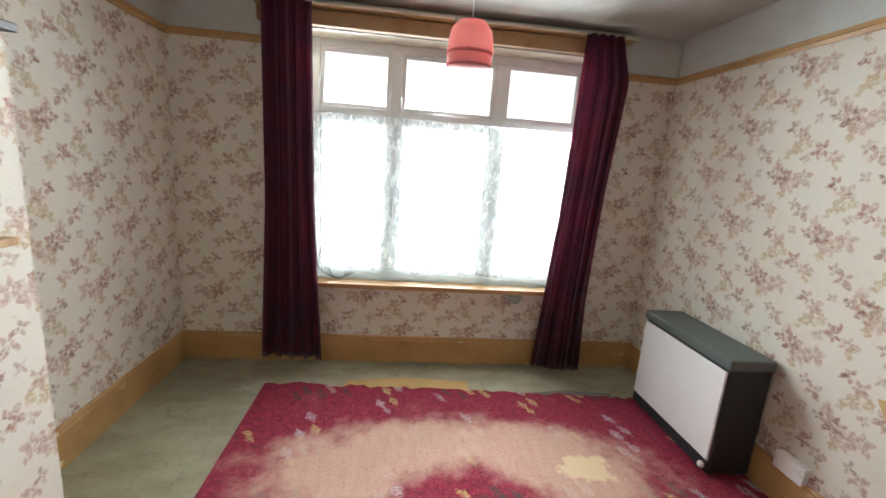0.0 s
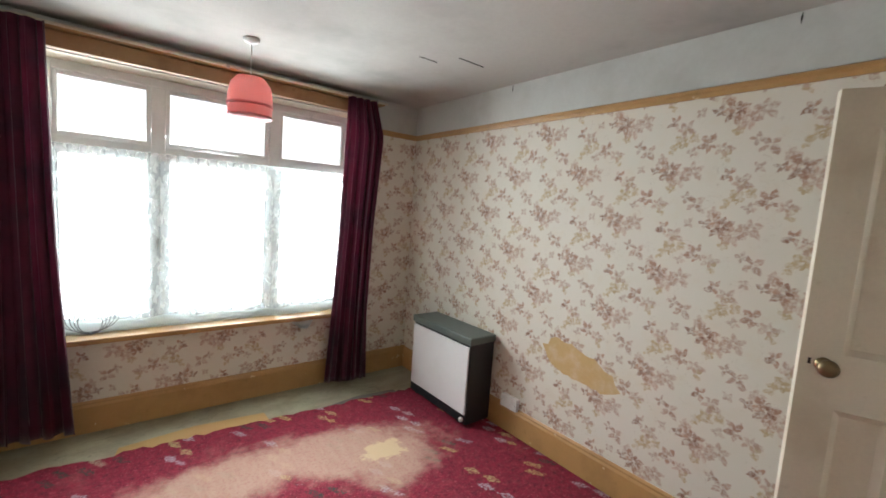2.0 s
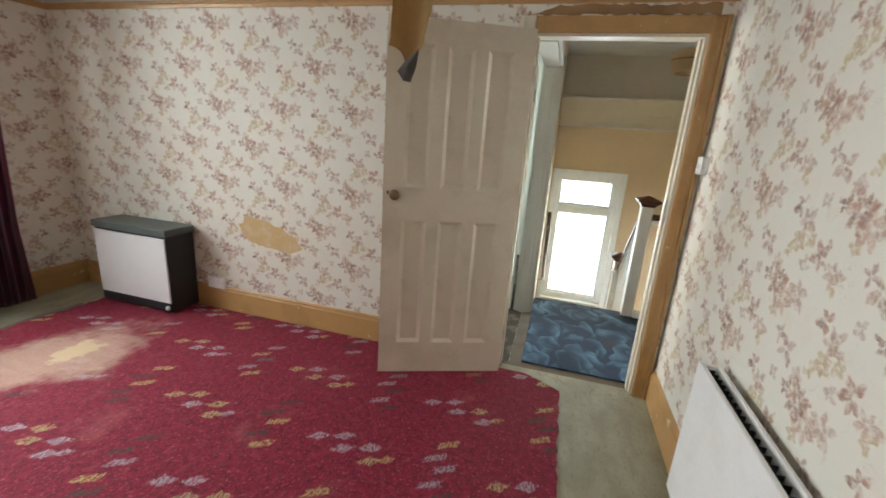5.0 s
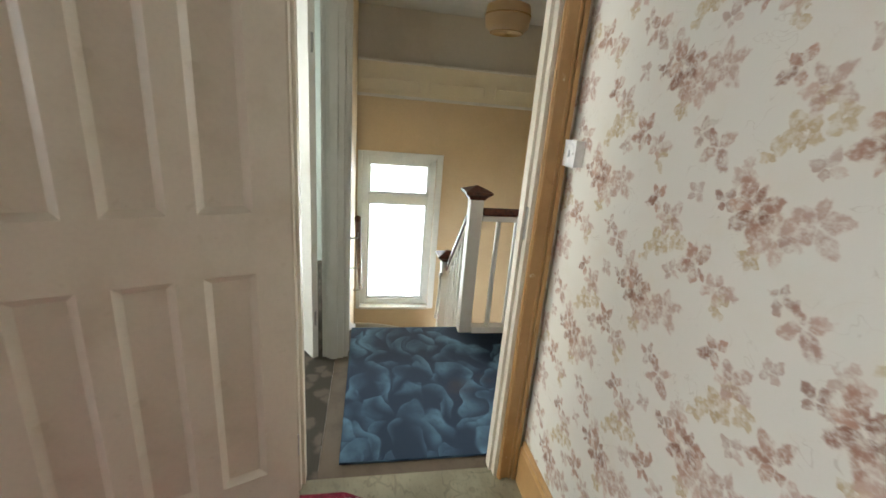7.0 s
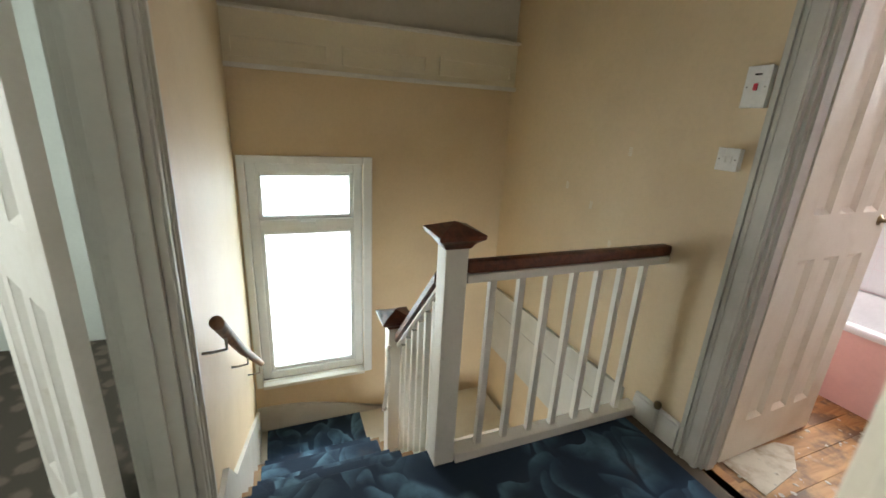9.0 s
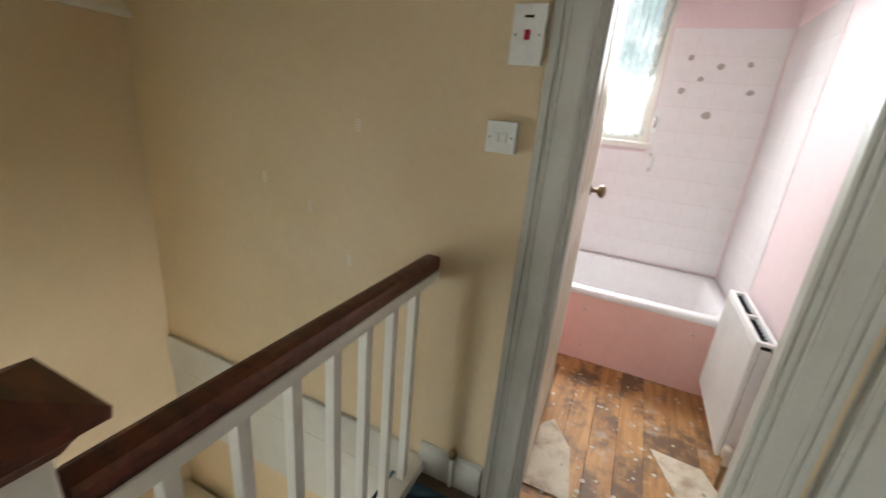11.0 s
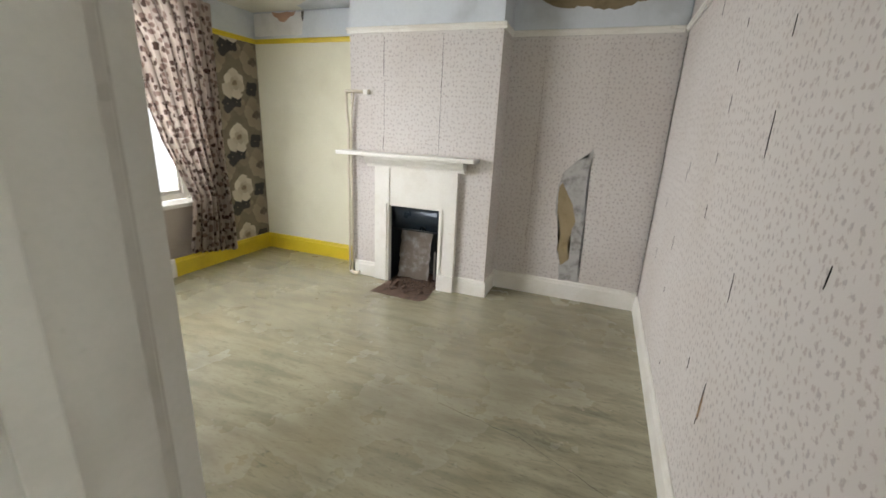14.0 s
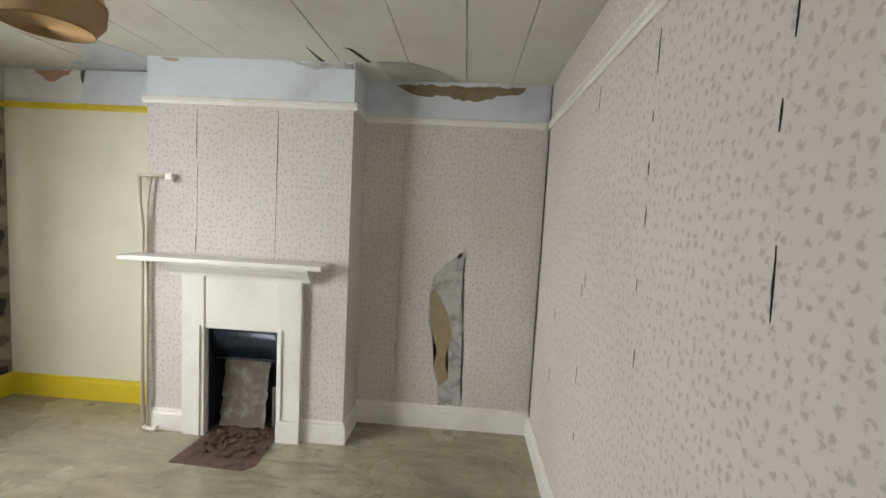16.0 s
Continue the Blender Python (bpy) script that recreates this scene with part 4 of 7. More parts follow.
T = "tan gloss skirting board with chips"
skirting("x", AX0, AX1, AY1, -1, 0.20, TAN, T)
skirting("y", -0.762, AY1 - 0.021, AX1, -1, 0.19, TAN, T)
skirting("y", 1.242, AY1 - 0.021, AX0, 1, 0.20, TAN, T)
skirting("y", AY0 + 0.021, -0.452, AX0, 1, 0.20, TAN, T)
skirting("y", -0.45, 1.24, -1.20, 1, 0.20, TAN, T)
skirting("x", AX0, 1.775, AY0, 1, 0.20, TAN, T)
T = "tan picture rail"
rail("x", AX0, -0.95, AY1, -1, TAN, T)
rail("x", 1.33, AX1, AY1, -1, TAN, T)
rail("y", AY0, AY1 - 0.023, AX1, -1, TAN, T)
rail("y", 1.242, AY1 - 0.023, AX0, 1, TAN, T)
rail("y", -0.45, 1.24, -1.20, 1, TAN, T)
rail("x", AX0, AX1 - 0.023, AY0, 1, TAN, T)
T = "chipped off-white skirting board"
skirting("y", -3.129, BY1 - 0.001, BX0, 1, 0.165, WHITE, T)
skirting("y", -3.405, -3.128, -1.29, 1, 0.145, WHITE, T)
skirting("y", -4.45, -4.20, -1.29, 1, 0.145, WHITE, T)
skirting("x", BX0 + 0.021, -1.272, -3.13, 1, 0.145, WHITE, T)
skirting("x", BX0 + 0.021, BX1, BY1, -1, 0.145, WHITE, T)
skirting("x", -0.44, BX1, BY0, 1, 0.165, WHITE, T)
skirting("y", BY0, -2.90, BX1, -1, 0.145, WHITE, T)
T = "bright yellow skirting board"
skirting("y", BY0 + 0.021, -4.451, BX0, 1, 0.165, YELLOW, T)
skirting("x", BX0, -0.441, BY0, 1, 0.165, YELLOW, T)
T = "off-white picture rail"
rail("y", -3.129, BY1 - 0.023, BX0, 1, WHITE, T)
rail("y", -4.475, -3.105, -1.29, 1, WHITE, T)
rail("x", BX0 + 0.023, -1.29, -3.13, 1, WHITE, T)
rail("x", BX0, BX1, BY1, -1, WHITE, T)
T = "bright yellow picture rail"
rail("y", BY0 + 0.023, -4.476, BX0, 1, YELLOW, T)
rail("x", BX0, -0.80, BY0, 1, YELLOW, T)
# landing: skirting and the white apron round the stair well
skirting("x", 2.80, 3.06, LY0, 1, 0.14, OFFWHITE, "white landing skirting board")
T = "white boarded apron along the stair well"
for z0, z1, t in ((-0.09, 0.10, 0.022), (-0.46, -0.10, 0.014)):
    tagged(part("trim", box(3.14, LX1 - 0.002, LY0, LY0 + t, z0, z1, 0.004), OFFWHITE), T, "trim", kind="structure")
tagged(part("trim", box(3.10, 3.135, LY0 + 0.024, LY1 - 0.001, -0.30, -0.002), OFFWHITE), "white fascia at the landing edge", "trim", kind="structure")
# panelled board above the stair window
BOARDPAINT = plain("magnolia_gloss_board", (0.82, 0.75, 0.58), 0.4, 0, (0.68, 0.59, 0.42), 0.5, 2, 60, 0.1)
bm = bmesh.new()
add_box(bm, LX1 - 0.03, LX1, LY0 + 0.001, LY1 - 0.001, 1.66, 1.965)
board = setting("panelled_board", bm, BOARDPAINT, "cream panelled board across the stair wall", "trim")
# White paint stands in for the bright highlight along the ledges.
part("ledge", box(LX1 - 0.060, LX1 - 0.0301, LY0 + 0.001, LY1 - 0.001, 1.648, 1.675, 0.004), WHITE, board)
part("ledge", box(LX1 - 0.070, LX1 - 0.0301, LY0 + 0.001, LY1 - 0.001, 1.955, 1.975, 0.004), WHITE, board)
for y0 in (-2.84, -2.19, -1.55):
    for u0, u1, z0, z1 in ((0, 0.56, 1.71, 1.728), (0, 0.56, 1.81, 1.828), (0, 0.018, 1.7282, 1.8098), (0.542, 0.56, 1.7282, 1.8098)):
        part("moulding", box(LX1 - 0.052, LX1 - 0.0302, y0 + u0, y0 + u1, z0, z1), BOARDPAINT, board)


# ---- doors ----
def door_leaf(name, hx, hy, turn, parent, width=0.762, height=1.981, mat=CREAM, knob_side=1):
    """A three-over-three panel leaf. Its hinge edge is the local origin, the leaf runs along local x."""
    th = 0.036
    leaf_bm = bmesh.new()
    st, mid = 0.105, 0.068
    pw = (width - 2 * st - 2 * mid) / 3
    xs = [st + i * (pw + mid) for i in range(3)]
    rows = [(0.20, 0.955), (1.14, 1.86)]
    add_box(leaf_bm, 0, st, 0, th, 0, height)
    add_box(leaf_bm, width - st, width, 0, th, 0, height)
    for z0, z1 in ((0, 0.20), (0.955, 1.14), (1.86, height)):
        add_box(leaf_bm, st, width - st, 0, th, z0, z1)
    for z0, z1 in rows:
        for x in xs[:2]:
            add_box(leaf_bm, x + pw, x + pw + mid, 0, th, z0, z1)
    leaf = part("leaf", leaf_bm, mat, parent)
    leaf.matrix_local = pose(hx, hy, 0.012, 0, 0, turn)
    pbm = bmesh.new()
    z0, z1 = rows[0]
    h = z1 - z0
    for side, y in ((0, 0.001), (1, th - 0.001)):
        d = 0.015 if side == 0 else -0.015
        o = [pbm.verts.new(p) for p in ((0, y, 0), (pw, y, 0), (pw, y, h), (0, y, h))]
        b_ = 0.021
        i = [pbm.verts.new(p) for p in ((b_, y + d, b_), (pw - b_, y + d, b_), (pw - b_, y + d, h - b_), (b_, y + d, h - b_))]
        for k in range(4):
            pbm.faces.new((o[k], o[(k + 1) % 4], i[(k + 1) % 4], i[k]))
        pbm.faces.new(i)
    pme = mesh_of("panel", pbm, mat)
    for zz0, zz1 in rows:
        for x in xs:
            p = new("panel", pme)
            p.parent = leaf
            p.location = (x, 0, zz0)
            p.scale = (1, 1, (zz1 - zz0) / h)
    for sgn, y in ((-1, 0.0), (1, th)):
        kb = lathe([(0.024, 0.0), (0.024, 0.004), (0.010, 0.008), (0.009, 0.030), (0.022, 0.036), (0.029, 0.046), (0.027, 0.058), (0.014, 0.066), (0.0, 0.067)], 16, "y")
        if sgn < 0:
            bmesh.ops.scale(kb, vec=(1, -1, 1), verts=kb.verts)
        k = part("knob", kb, BRASS, leaf, "tarnished brass door knob", True)
        k.location = (width - 0.062, y + sgn * 0.0005, 1.10)
        e = part("keyhole", box(width - 0.030, width - 0.022, y - 0.001 if sgn < 0 else y - 0.002, y + 0.002 if sgn < 0 else y + 0.001, 1.095, 1.115), DARK, leaf, "dark keyhole")
    for z in (0.22, 1.72):
        part("hinge", tube([(-0.004, th / 2, z), (-0.004, th / 2, z + 0.09)], 0.006, 8), STEEL, leaf)
    return leaf


def frame_bars(axis, u0, u1, top, a0, a1, w, t, mat, name, parent, faces=(-1, 1), mat2=None, skip=()):
    """Lining in the opening and architraves on the wall's faces."""
    def bar(bm, ua, ub, aa, ab, z0, z1, bevel=0.004):
        if axis == "x":
            add_box(bm, aa, ab, ua, ub, z0, z1, bevel)
        else:
            add_box(bm, ua, ub, aa, ab, z0, z1, bevel)
    lt = 0.022
    for k, (ua, ub, z0, z1) in enumerate(((u0, u0 + lt, 0.0, top), (u1 - lt, u1, 0.0, top), (u0 + lt, u1 - lt, top - lt, top))):
        if k in skip:
            continue
        bm = bmesh.new()
        bar(bm, ua, ub, a0 + 0.001, a1 - 0.001, z0, z1, 0.002)
        m = (a0 + a1) / 2
        s0, s1 = m - 0.015, m + 0.03
        if k == 0:
            bar(bm, ub, ub + 0.012, s0, s1, z0, top - lt, 0.002)
        elif k == 1:
            bar(bm, ua - 0.012, ua, s0, s1, z0, top - lt, 0.002)
        part("lining", bm, mat, parent)
    for s in faces:
        face = a0 if s < 0 else a1
        m = (mat2 or {}).get(s, mat)
        for k, (ua, ub, z0, z1) in enumerate(((u0 - w, u0 + 0.008, 0.0, top + w), (u1 - 0.008, u1 + w, 0.0, top + w), (u0 + 0.008, u1 - 0.008, top - 0.008, top + w))):
            if k in skip:
                continue
            bm = bmesh.new()
            bar(bm, ua, ub, min(face, face + s * t), max(face, face + s * t), z0, z1, 0.004)
            if ub - ua < 0.2:
                w_, flip = ub - ua, ua > (u0 + u1) / 2
                for fa, fb, rise in ((0.04, 0.24, 0.011), (0.30, 0.42, 0.005), (0.78, 0.94, 0.006)):
                    qa, qb = (ub - fb * w_, ub - fa * w_) if flip else (ua + fa * w_, ua + fb * w_)
                    bar(bm, qa, qb, min(face + s * t, face + s * (t + rise)), max(face + s * t, face + s * (t + rise)), z0, z1, 0.0022)
            part("architrave", bm, mat if k == 1 else m, parent)


door_a = thing("door_1", 0, 0, 0, "open cream six-panel door with tan frame", "door", kind="structure")
frame_bars("x", -1.675, -0.835, 2.00, AX1, AX1 + 0.10, 0.072, 0.015, CREAM, "door_1", door_a, (-1,), {-1: TAN})
door_leaf("leaf", 1.757, -0.850, 113.0, door_a, mat=CREAM)
strike = part("strike_plate", box(1.815, 1.845, -1.654, -1.650, 1.06, 1.18, 0.0015), STEEL, door_a, "worn steel strike plate")

door_c = thing("door_2", 0, 0, 0, "open white panelled door to the box room", "door", kind="structure")
frame_bars("y", LX0, 2.79, 2.00, LY1, CY0, 0.075, 0.020, OFFWHITE, "door_2", door_c, (-1, 1), None, (0,))
door_leaf("leaf", 2.775, CY0 + 0.050, 34.0, door_c, mat=WHITE)

door_t = thing("door_3", 0, 0, 0, "open cream panelled bathroom door", "door", kind="structure")
frame_bars("y", 2.05, 2.69, 2.00, TY1, LY0, 0.100, 0.022, SHADEWHITE, "door_3", door_t, (-1, 1))
door_leaf("leaf", 2.663, TY1 - 0.004, -88.0, door_t, width=0.70, mat=CREAM)

door_b = thing("door_4", 0, 0, 0, "open white panelled door of the back bedroom", "door", kind="structure")
frame_bars("x", -2.838, -1.995, 2.00, BX1, LX0, 0.075, 0.022, SHADEWHITE, "door_4", door_b, (-1, 1))
door_leaf("leaf", 1.605, -2.853, -96.0, door_b, mat=OFFWHITE)


# ---- windows ----
def casement(name, axis, a, u0, u1, z0, z1, mullions, transom, mat, glass, label, depth=0.07, bar_w=0.055, inward=-1):
    """A window in its opening: outer frame, mullions, transom, panes and the bars round each pane."""
    win = thing(name, 0, 0, 0, label, "window", kind="structure")

    def put(nm, ua, ub, aa, ab, za, zb, m, bevel=0.006):
        bm = box(aa, ab, ua, ub, za, zb, bevel) if axis == "x" else box(ua, ub, aa, ab, za, zb, bevel)
        return part(nm, bm, m, win)

    a0, a1 = a - depth / 2, a + depth / 2
    put("window_frame", u0, u0 + bar_w, a0, a1, z0, z1, mat)
    put("window_frame", u1 - bar_w, u1, a0, a1, z0, z1, mat)
    put("window_frame", u0 + bar_w, u1 - bar_w, a0, a1, z1 - bar_w, z1, mat)
    put("window_frame", u0 + bar_w, u1 - bar_w, a0, a1, z0, z0 + bar_w, mat)
    cols = [u0 + bar_w] + [x for m in mullions for x in (m - 0.040, m + 0.040)] + [u1 - bar_w]
    for m in mullions:
        put("mullion", m - 0.040, m + 0.040, a0 - 0.004, a1 + 0.004, z0 + bar_w, z1 - bar_w, mat)
    rows = [(z0 + bar_w, z1 - bar_w)]
    if transom:
        rows = [(z0 + bar_w, transom - 0.04), (transom + 0.04, z1 - bar_w)]
    for i in range(0, len(cols), 2):
        if transom:
            put("transom", cols[i], cols[i + 1], a0 - 0.002, a1 + 0.002, transom - 0.04, transom + 0.04, mat)
        for ra, rb in rows:
            s = 0.026
            bm = bmesh.new()
            for ua, ub, za, zb in ((cols[i], cols[i] + s, ra, rb), (cols[i + 1] - s, cols[i + 1], ra, rb), (cols[i] + s, cols[i + 1] - s, ra, ra + s), (cols[i] + s, cols[i + 1] - s, rb - s, rb)):
                if axis == "x":
                    add_box(bm, a - 0.02, a + 0.02, ua, ub, za, zb, 0.004)
                else:
                    add_box(bm, ua, ub, a - 0.02, a + 0.02, za, zb, 0.004)
            part("sash", bm, mat, win)
            pane = put("pane", cols[i] + s - 0.004, cols[i + 1] - s + 0.004, a - 0.003, a + 0.003, ra + s - 0.004, rb - s + 0.004, glass, 0.0)
            pane.visible_shadow = False
    return win, put


win_a, put_a = casement("window_1", "y", 2.98, -0.72, 1.24, 0.60, 2.25, (-0.145, 0.60), 1.775, UPVC, GLASS, "white painted three-light window with dirty frame")
put_a("window_sill", -0.78, 1.29, 2.72, 2.944, 0.565, 0.598, TAN)
for x in (-0.145, 0.60):
    hb = bmesh.new()
    add_box(hb, x - 0.008, x + 0.008, 2.925, 2.944, 1.10, 1.24, 0.003)
    add_box(hb, x - 0.014, x + 0.014, 2.915, 2.927, 1.15, 1.19, 0.003)
    part("window_catch", hb, STEEL, win_a)
# boxed head and curtain rail over the front window
tagged(part("trim", box(-1.00, 1.36, 2.70, 2.758, 2.255, 2.345, 0.006), BARE), "brown board over the front window", "trim", kind="structure")
tagged(part("trim", box(-1.02, 1.40, 2.66, 2.757, 2.349, 2.375, 0.006), TAN), "brown curtain board under the ceiling", "trim", kind="structure")
rl = thing("curtain_rail", 0, 0, 0, "thin pale curtain rail over the front window", "curtain rail")
part("rail", box(-1.03, 1.42, 2.648, 2.659, 2.355, 2.372, 0.003), CREAM, rl)
for x in (-0.95, 0.2, 1.3):
    part("bracket", box(x, x + 0.02, 2.640, 2.6475, 2.345, 2.378, 0.002), STEEL, rl)

win_l, put_l = casement("window_2", "x", 4.70, -1.76, -1.02, -0.50, 1.10, (), 0.68, UPVC, FROST, "white plastic frosted stair window", 0.07, 0.06)
put_l("window_sill", -1.76, -1.02, 4.58, 4.664, -0.53, -0.502, WHITE)
put_l("architrave", -1.825, -1.76, 4.622, 4.639, -0.54, 1.15, UPVC)
put_l("architrave", -1.02, -0.975, 4.622, 4.639, -0.54, 1.15, UPVC)
put_l("architrave", -1.76, -1.02, 4.622, 4.639, 1.10, 1.15, UPVC)
hb = bmesh.new()
add_box(hb, 4.645, 4.664, -1.44, -1.34, 0.69, 0.71, 0.004)
part("window_catch", hb, UPVC, win_l)

win_t, put_t = casement("window_3", "y", -5.02, 2.50, 3.30, 1.30, 2.33, (2.95,), None, WHITE, FROST, "white bathroom window with net", 0.06, 0.05)
put_t("window_sill", 2.46, 3.34, -4.985, -4.83, 1.255, 1.298, WHITE)
win_b, put_b = casement("window_4", "y", -5.96, -0.78, 1.35, 0.66, 2.30, (-0.05, 0.62), 1.75, WHITE, GLASS, "white painted back bedroom window")
put_b("window_sill", -0.84, 1.42, -5.92, -5.73, 0.622, 0.658, WHITE)


# ---- soft furnishings ----
def hung_sheet(outline, y, pleats, depth, rows, cols, solid, seed=0, axis="y", out=1.0):
    """A pleated hanging: outline(v) gives the left and right edge at height z for v from 0 at the top to 1."""
    rnd = random.Random(seed)
    ph = [rnd.uniform(0, 6.28) for _ in range(4)]
    bm = bmesh.new()
    grid = []
    for j in range(rows + 1):
        v = j / rows
        x0, x1, z0, z1 = outline(v)
        row = []
        for i in range(cols + 1):
            u = i / cols
            w = depth * (0.55 + 0.45 * v)
            a = u * pleats * math.tau
            d = w * (math.sin(a + ph[0] + 0.7 * math.sin(v * 3 + ph[1])) + 0.35 * math.sin(2.3 * a + ph[2]) + 0.3 * math.sin(0.37 * a + ph[3] + 2 * v))
            x = x0 + (x1 - x0) * u + 0.012 * math.sin(a * 2 + ph[1])
            z = z0 + (z1 - z0) * u + (0.012 * math.sin(a + ph[3]) if j == rows else 0)
            row.append(bm.verts.new((x, y + out * d, z)))
        grid.append(row)
    for j in range(rows):
        for i in range(cols):
            bm.faces.new((grid[j][i], grid[j][i + 1], grid[j + 1][i + 1], grid[j + 1][i]))
    bmesh.ops.solidify(bm, geom=bm.faces[:], thickness=solid)
    return bm


def lerp(pairs, v):
    for (v0, a), (v1, b) in zip(pairs, pairs[1:]):
        if v <= v1:
            f = (v - v0) / (v1 - v0)
            return [p + (q - p) * f for p, q in zip(a, b)]
    return pairs[-1][1]


tagged(part("curtain", hung_sheet(lambda v: lerp([(0, (-0.94, -0.655, 2.35, 2.35)), (0.5, (-0.93, -0.63, 1.2, 1.2)), (1, (-0.97, -0.565, 0.10, 0.085))], v), 2.60, 4.5, 0.026, 36, 72, 0.004, 3), VELVET, smooth=True),
             "dark burgundy velvet curtain hanging to the floor", "curtain", "front window curtains")
tagged(part("curtain", hung_sheet(lambda v: lerp([(0, (1.05, 1.29, 2.35, 2.35)), (0.12, (1.045, 1.38, 2.08, 2.08)), (0.45, (1.03, 1.33, 1.35, 1.33)), (0.75, (0.99, 1.31, 0.62, 0.60)), (1, (0.955, 1.33, 0.06, 0.03))], v), 2.60, 4.0, 0.028, 36, 72, 0.004, 8), VELVET, smooth=True),
       "dark burgundy velvet curtain slipping off its hooks", "curtain", "front window curtains")
tagged(part("curtain", hung_sheet(lambda v: lerp([(0, (-1.00, 0.05, 2.34, 2.34)), (0.20, (-0.99, -0.20, 1.98, 1.96)), (0.55, (-1.00, -0.42, 1.20, 1.18)), (0.78, (-1.02, -0.62, 0.68, 0.70)), (0.88, (-1.04, -0.58, 0.45, 0.45)), (1, (-1.05, -0.53, 0.13, 0.22))], v), -5.67, 7.5, 0.022, 40, 110, 0.003, 5), PRINT, smooth=True),
       "brown printed curtain drawn aside and tucked over the sill", "curtain")


def pendant(x, y, z_top, drop, profile, shade_mat, band, label, band_mat=None):
    lamp = thing("pendant_lamp", x, y, z_top, label, "ceiling lamp")
    part("ceiling_rose", lathe([(0.045, 0.0), (0.044, -0.012), (0.030, -0.022), (0.010, -0.030), (0.0, -0.031)], 20), SWITCH, lamp, "white ceiling rose", True)
    part("cord", tube([(0, 0, -0.028), (0, 0, -drop + 0.01)], 0.0035, 8), SWITCH, lamp)
    holder = part("lamp_holder", lathe([(0.012, 0.02), (0.020, 0.01), (0.020, -0.05), (0.016, -0.06), (0.0, -0.061)], 14), SWITCH, lamp, "white lamp holder", True)
    holder.location = (0, 0, -drop)
    bm = bmesh.new()
    sides = 24
    rings = []
    for r, h in profile:
        rings.append([bm.verts.new((r * (1 + 0.012 * (k % 2)) * math.cos(k * math.tau / sides), r * (1 + 0.012 * (k % 2)) * math.sin(k * math.tau / sides), h)) for k in range(sides)])
    for p, q in zip(rings, rings[1:]):
        for k in range(sides):
            bm.faces.new((p[k], p[(k + 1) % sides], q[(k + 1) % sides], q[k]))
    bmesh.ops.solidify(bm, geom=bm.faces[:], thickness=0.002)
    shade = part("shade", bm, shade_mat, lamp, "", True)
    shade.location = (0, 0, -drop)
    for r, h0, h1 in band:
        bm = lathe([(r, h0), (r, h1), (r - 0.004, h1), (r - 0.004, h0), (r, h0)], 24)
        o = part("trim_band", bm, band_mat or shade_mat, shade, "", True)
    for k in range(3):
        a = k * math.tau / 3
        r, h = profile[0]
        part("shade_wire", tube([(0.018 * math.cos(a), 0.018 * math.sin(a), 0.0), (r * math.cos(a), r * math.sin(a), h)], 0.0015, 6), STEEL, shade)
    return lamp


pendant(0.245, 2.19, H, 0.225, [(0.055, 0.012), (0.075, 0.008), (0.105, -0.03), (0.118, -0.09), (0.120, -0.14), (0.116, -0.215)], PINKSHADE, [(0.124, -0.155, -0.140), (0.121, -0.218, -0.205)], "pink domed fabric pendant shade hanging from the ceiling", PINKBAND)
pendant(-0.16, -3.90, H, 0.13, [(0.10, 0.0), (0.15, -0.03), (0.165, -0.09), (0.16, -0.15), (0.13, -0.19)], WOVEN, [(0.168, -0.095, -0.085), (0.133, -0.192, -0.182)], "woven cream pendant shade in the back bedroom", PAPER_BACK)
pendant(3.40, -1.97, H, 0.18, [(0.09, 0.0), (0.14, -0.02), (0.15, -0.08), (0.14, -0.15), (0.11, -0.18)], WOVEN, [(0.153, -0.085, -0.075), (0.112, -0.182, -0.172)], "cream fabric pendant shade over the stair well", PAPER_BACK)

# ---- front bedroom ----
bm = bmesh.new()
rnd = random.Random(11)
nx, ny = 60, 80
grid = []
for j in range(ny + 1):
    row = []
    for i in range(nx + 1):
        u, v = i / nx, j / ny
        x = -0.93 + u * (1.772 + 0.93)
        y = -1.245 + v * (2.40 - 0.15 * max(0.0, u - 0.1) + 1.245)
        if i == 0:
            x += rnd.uniform(-0.012, 0.012) + 0.08 * v
        if j == ny:
            y += rnd.uniform(-0.02, 0.02)
        if v < 0.06 and u > 0.9:
            x -= 0.12 * (1 - v / 0.06)
        if j == 0:
            y += rnd.uniform(-0.006, 0.006)
        z = 0.009 + 0.003 * noise.noise((x * 2.1, y * 2.1, 0.3)) + 0.007 * max(0, noise.noise((x * 5, y * 1.6, 4.0)) - 0.25)
        row.append(bm.verts.new((x, y, z)))
    grid.append(row)
for j in range(ny):
    for i in range(nx):
        bm.faces.new((grid[j][i], grid[j][i + 1], grid[j + 1][i + 1], grid[j + 1][i]))
rim = grid[0] + [r[-1] for r in grid[1:]] + grid[-1][-2::-1] + [r[0] for r in grid[-2:0:-1]]
low = [bm.verts.new((v.co.x, v.co.y, 0.0008)) for v in rim]
for k in range(len(rim)):
    bm.faces.new((rim[k], low[k], low[(k + 1) % len(rim)], rim[(k + 1) % len(rim)]))
tagged(part("carpet", bm, RUG), "worn red patterned carpet on the lino floor", "carpet")
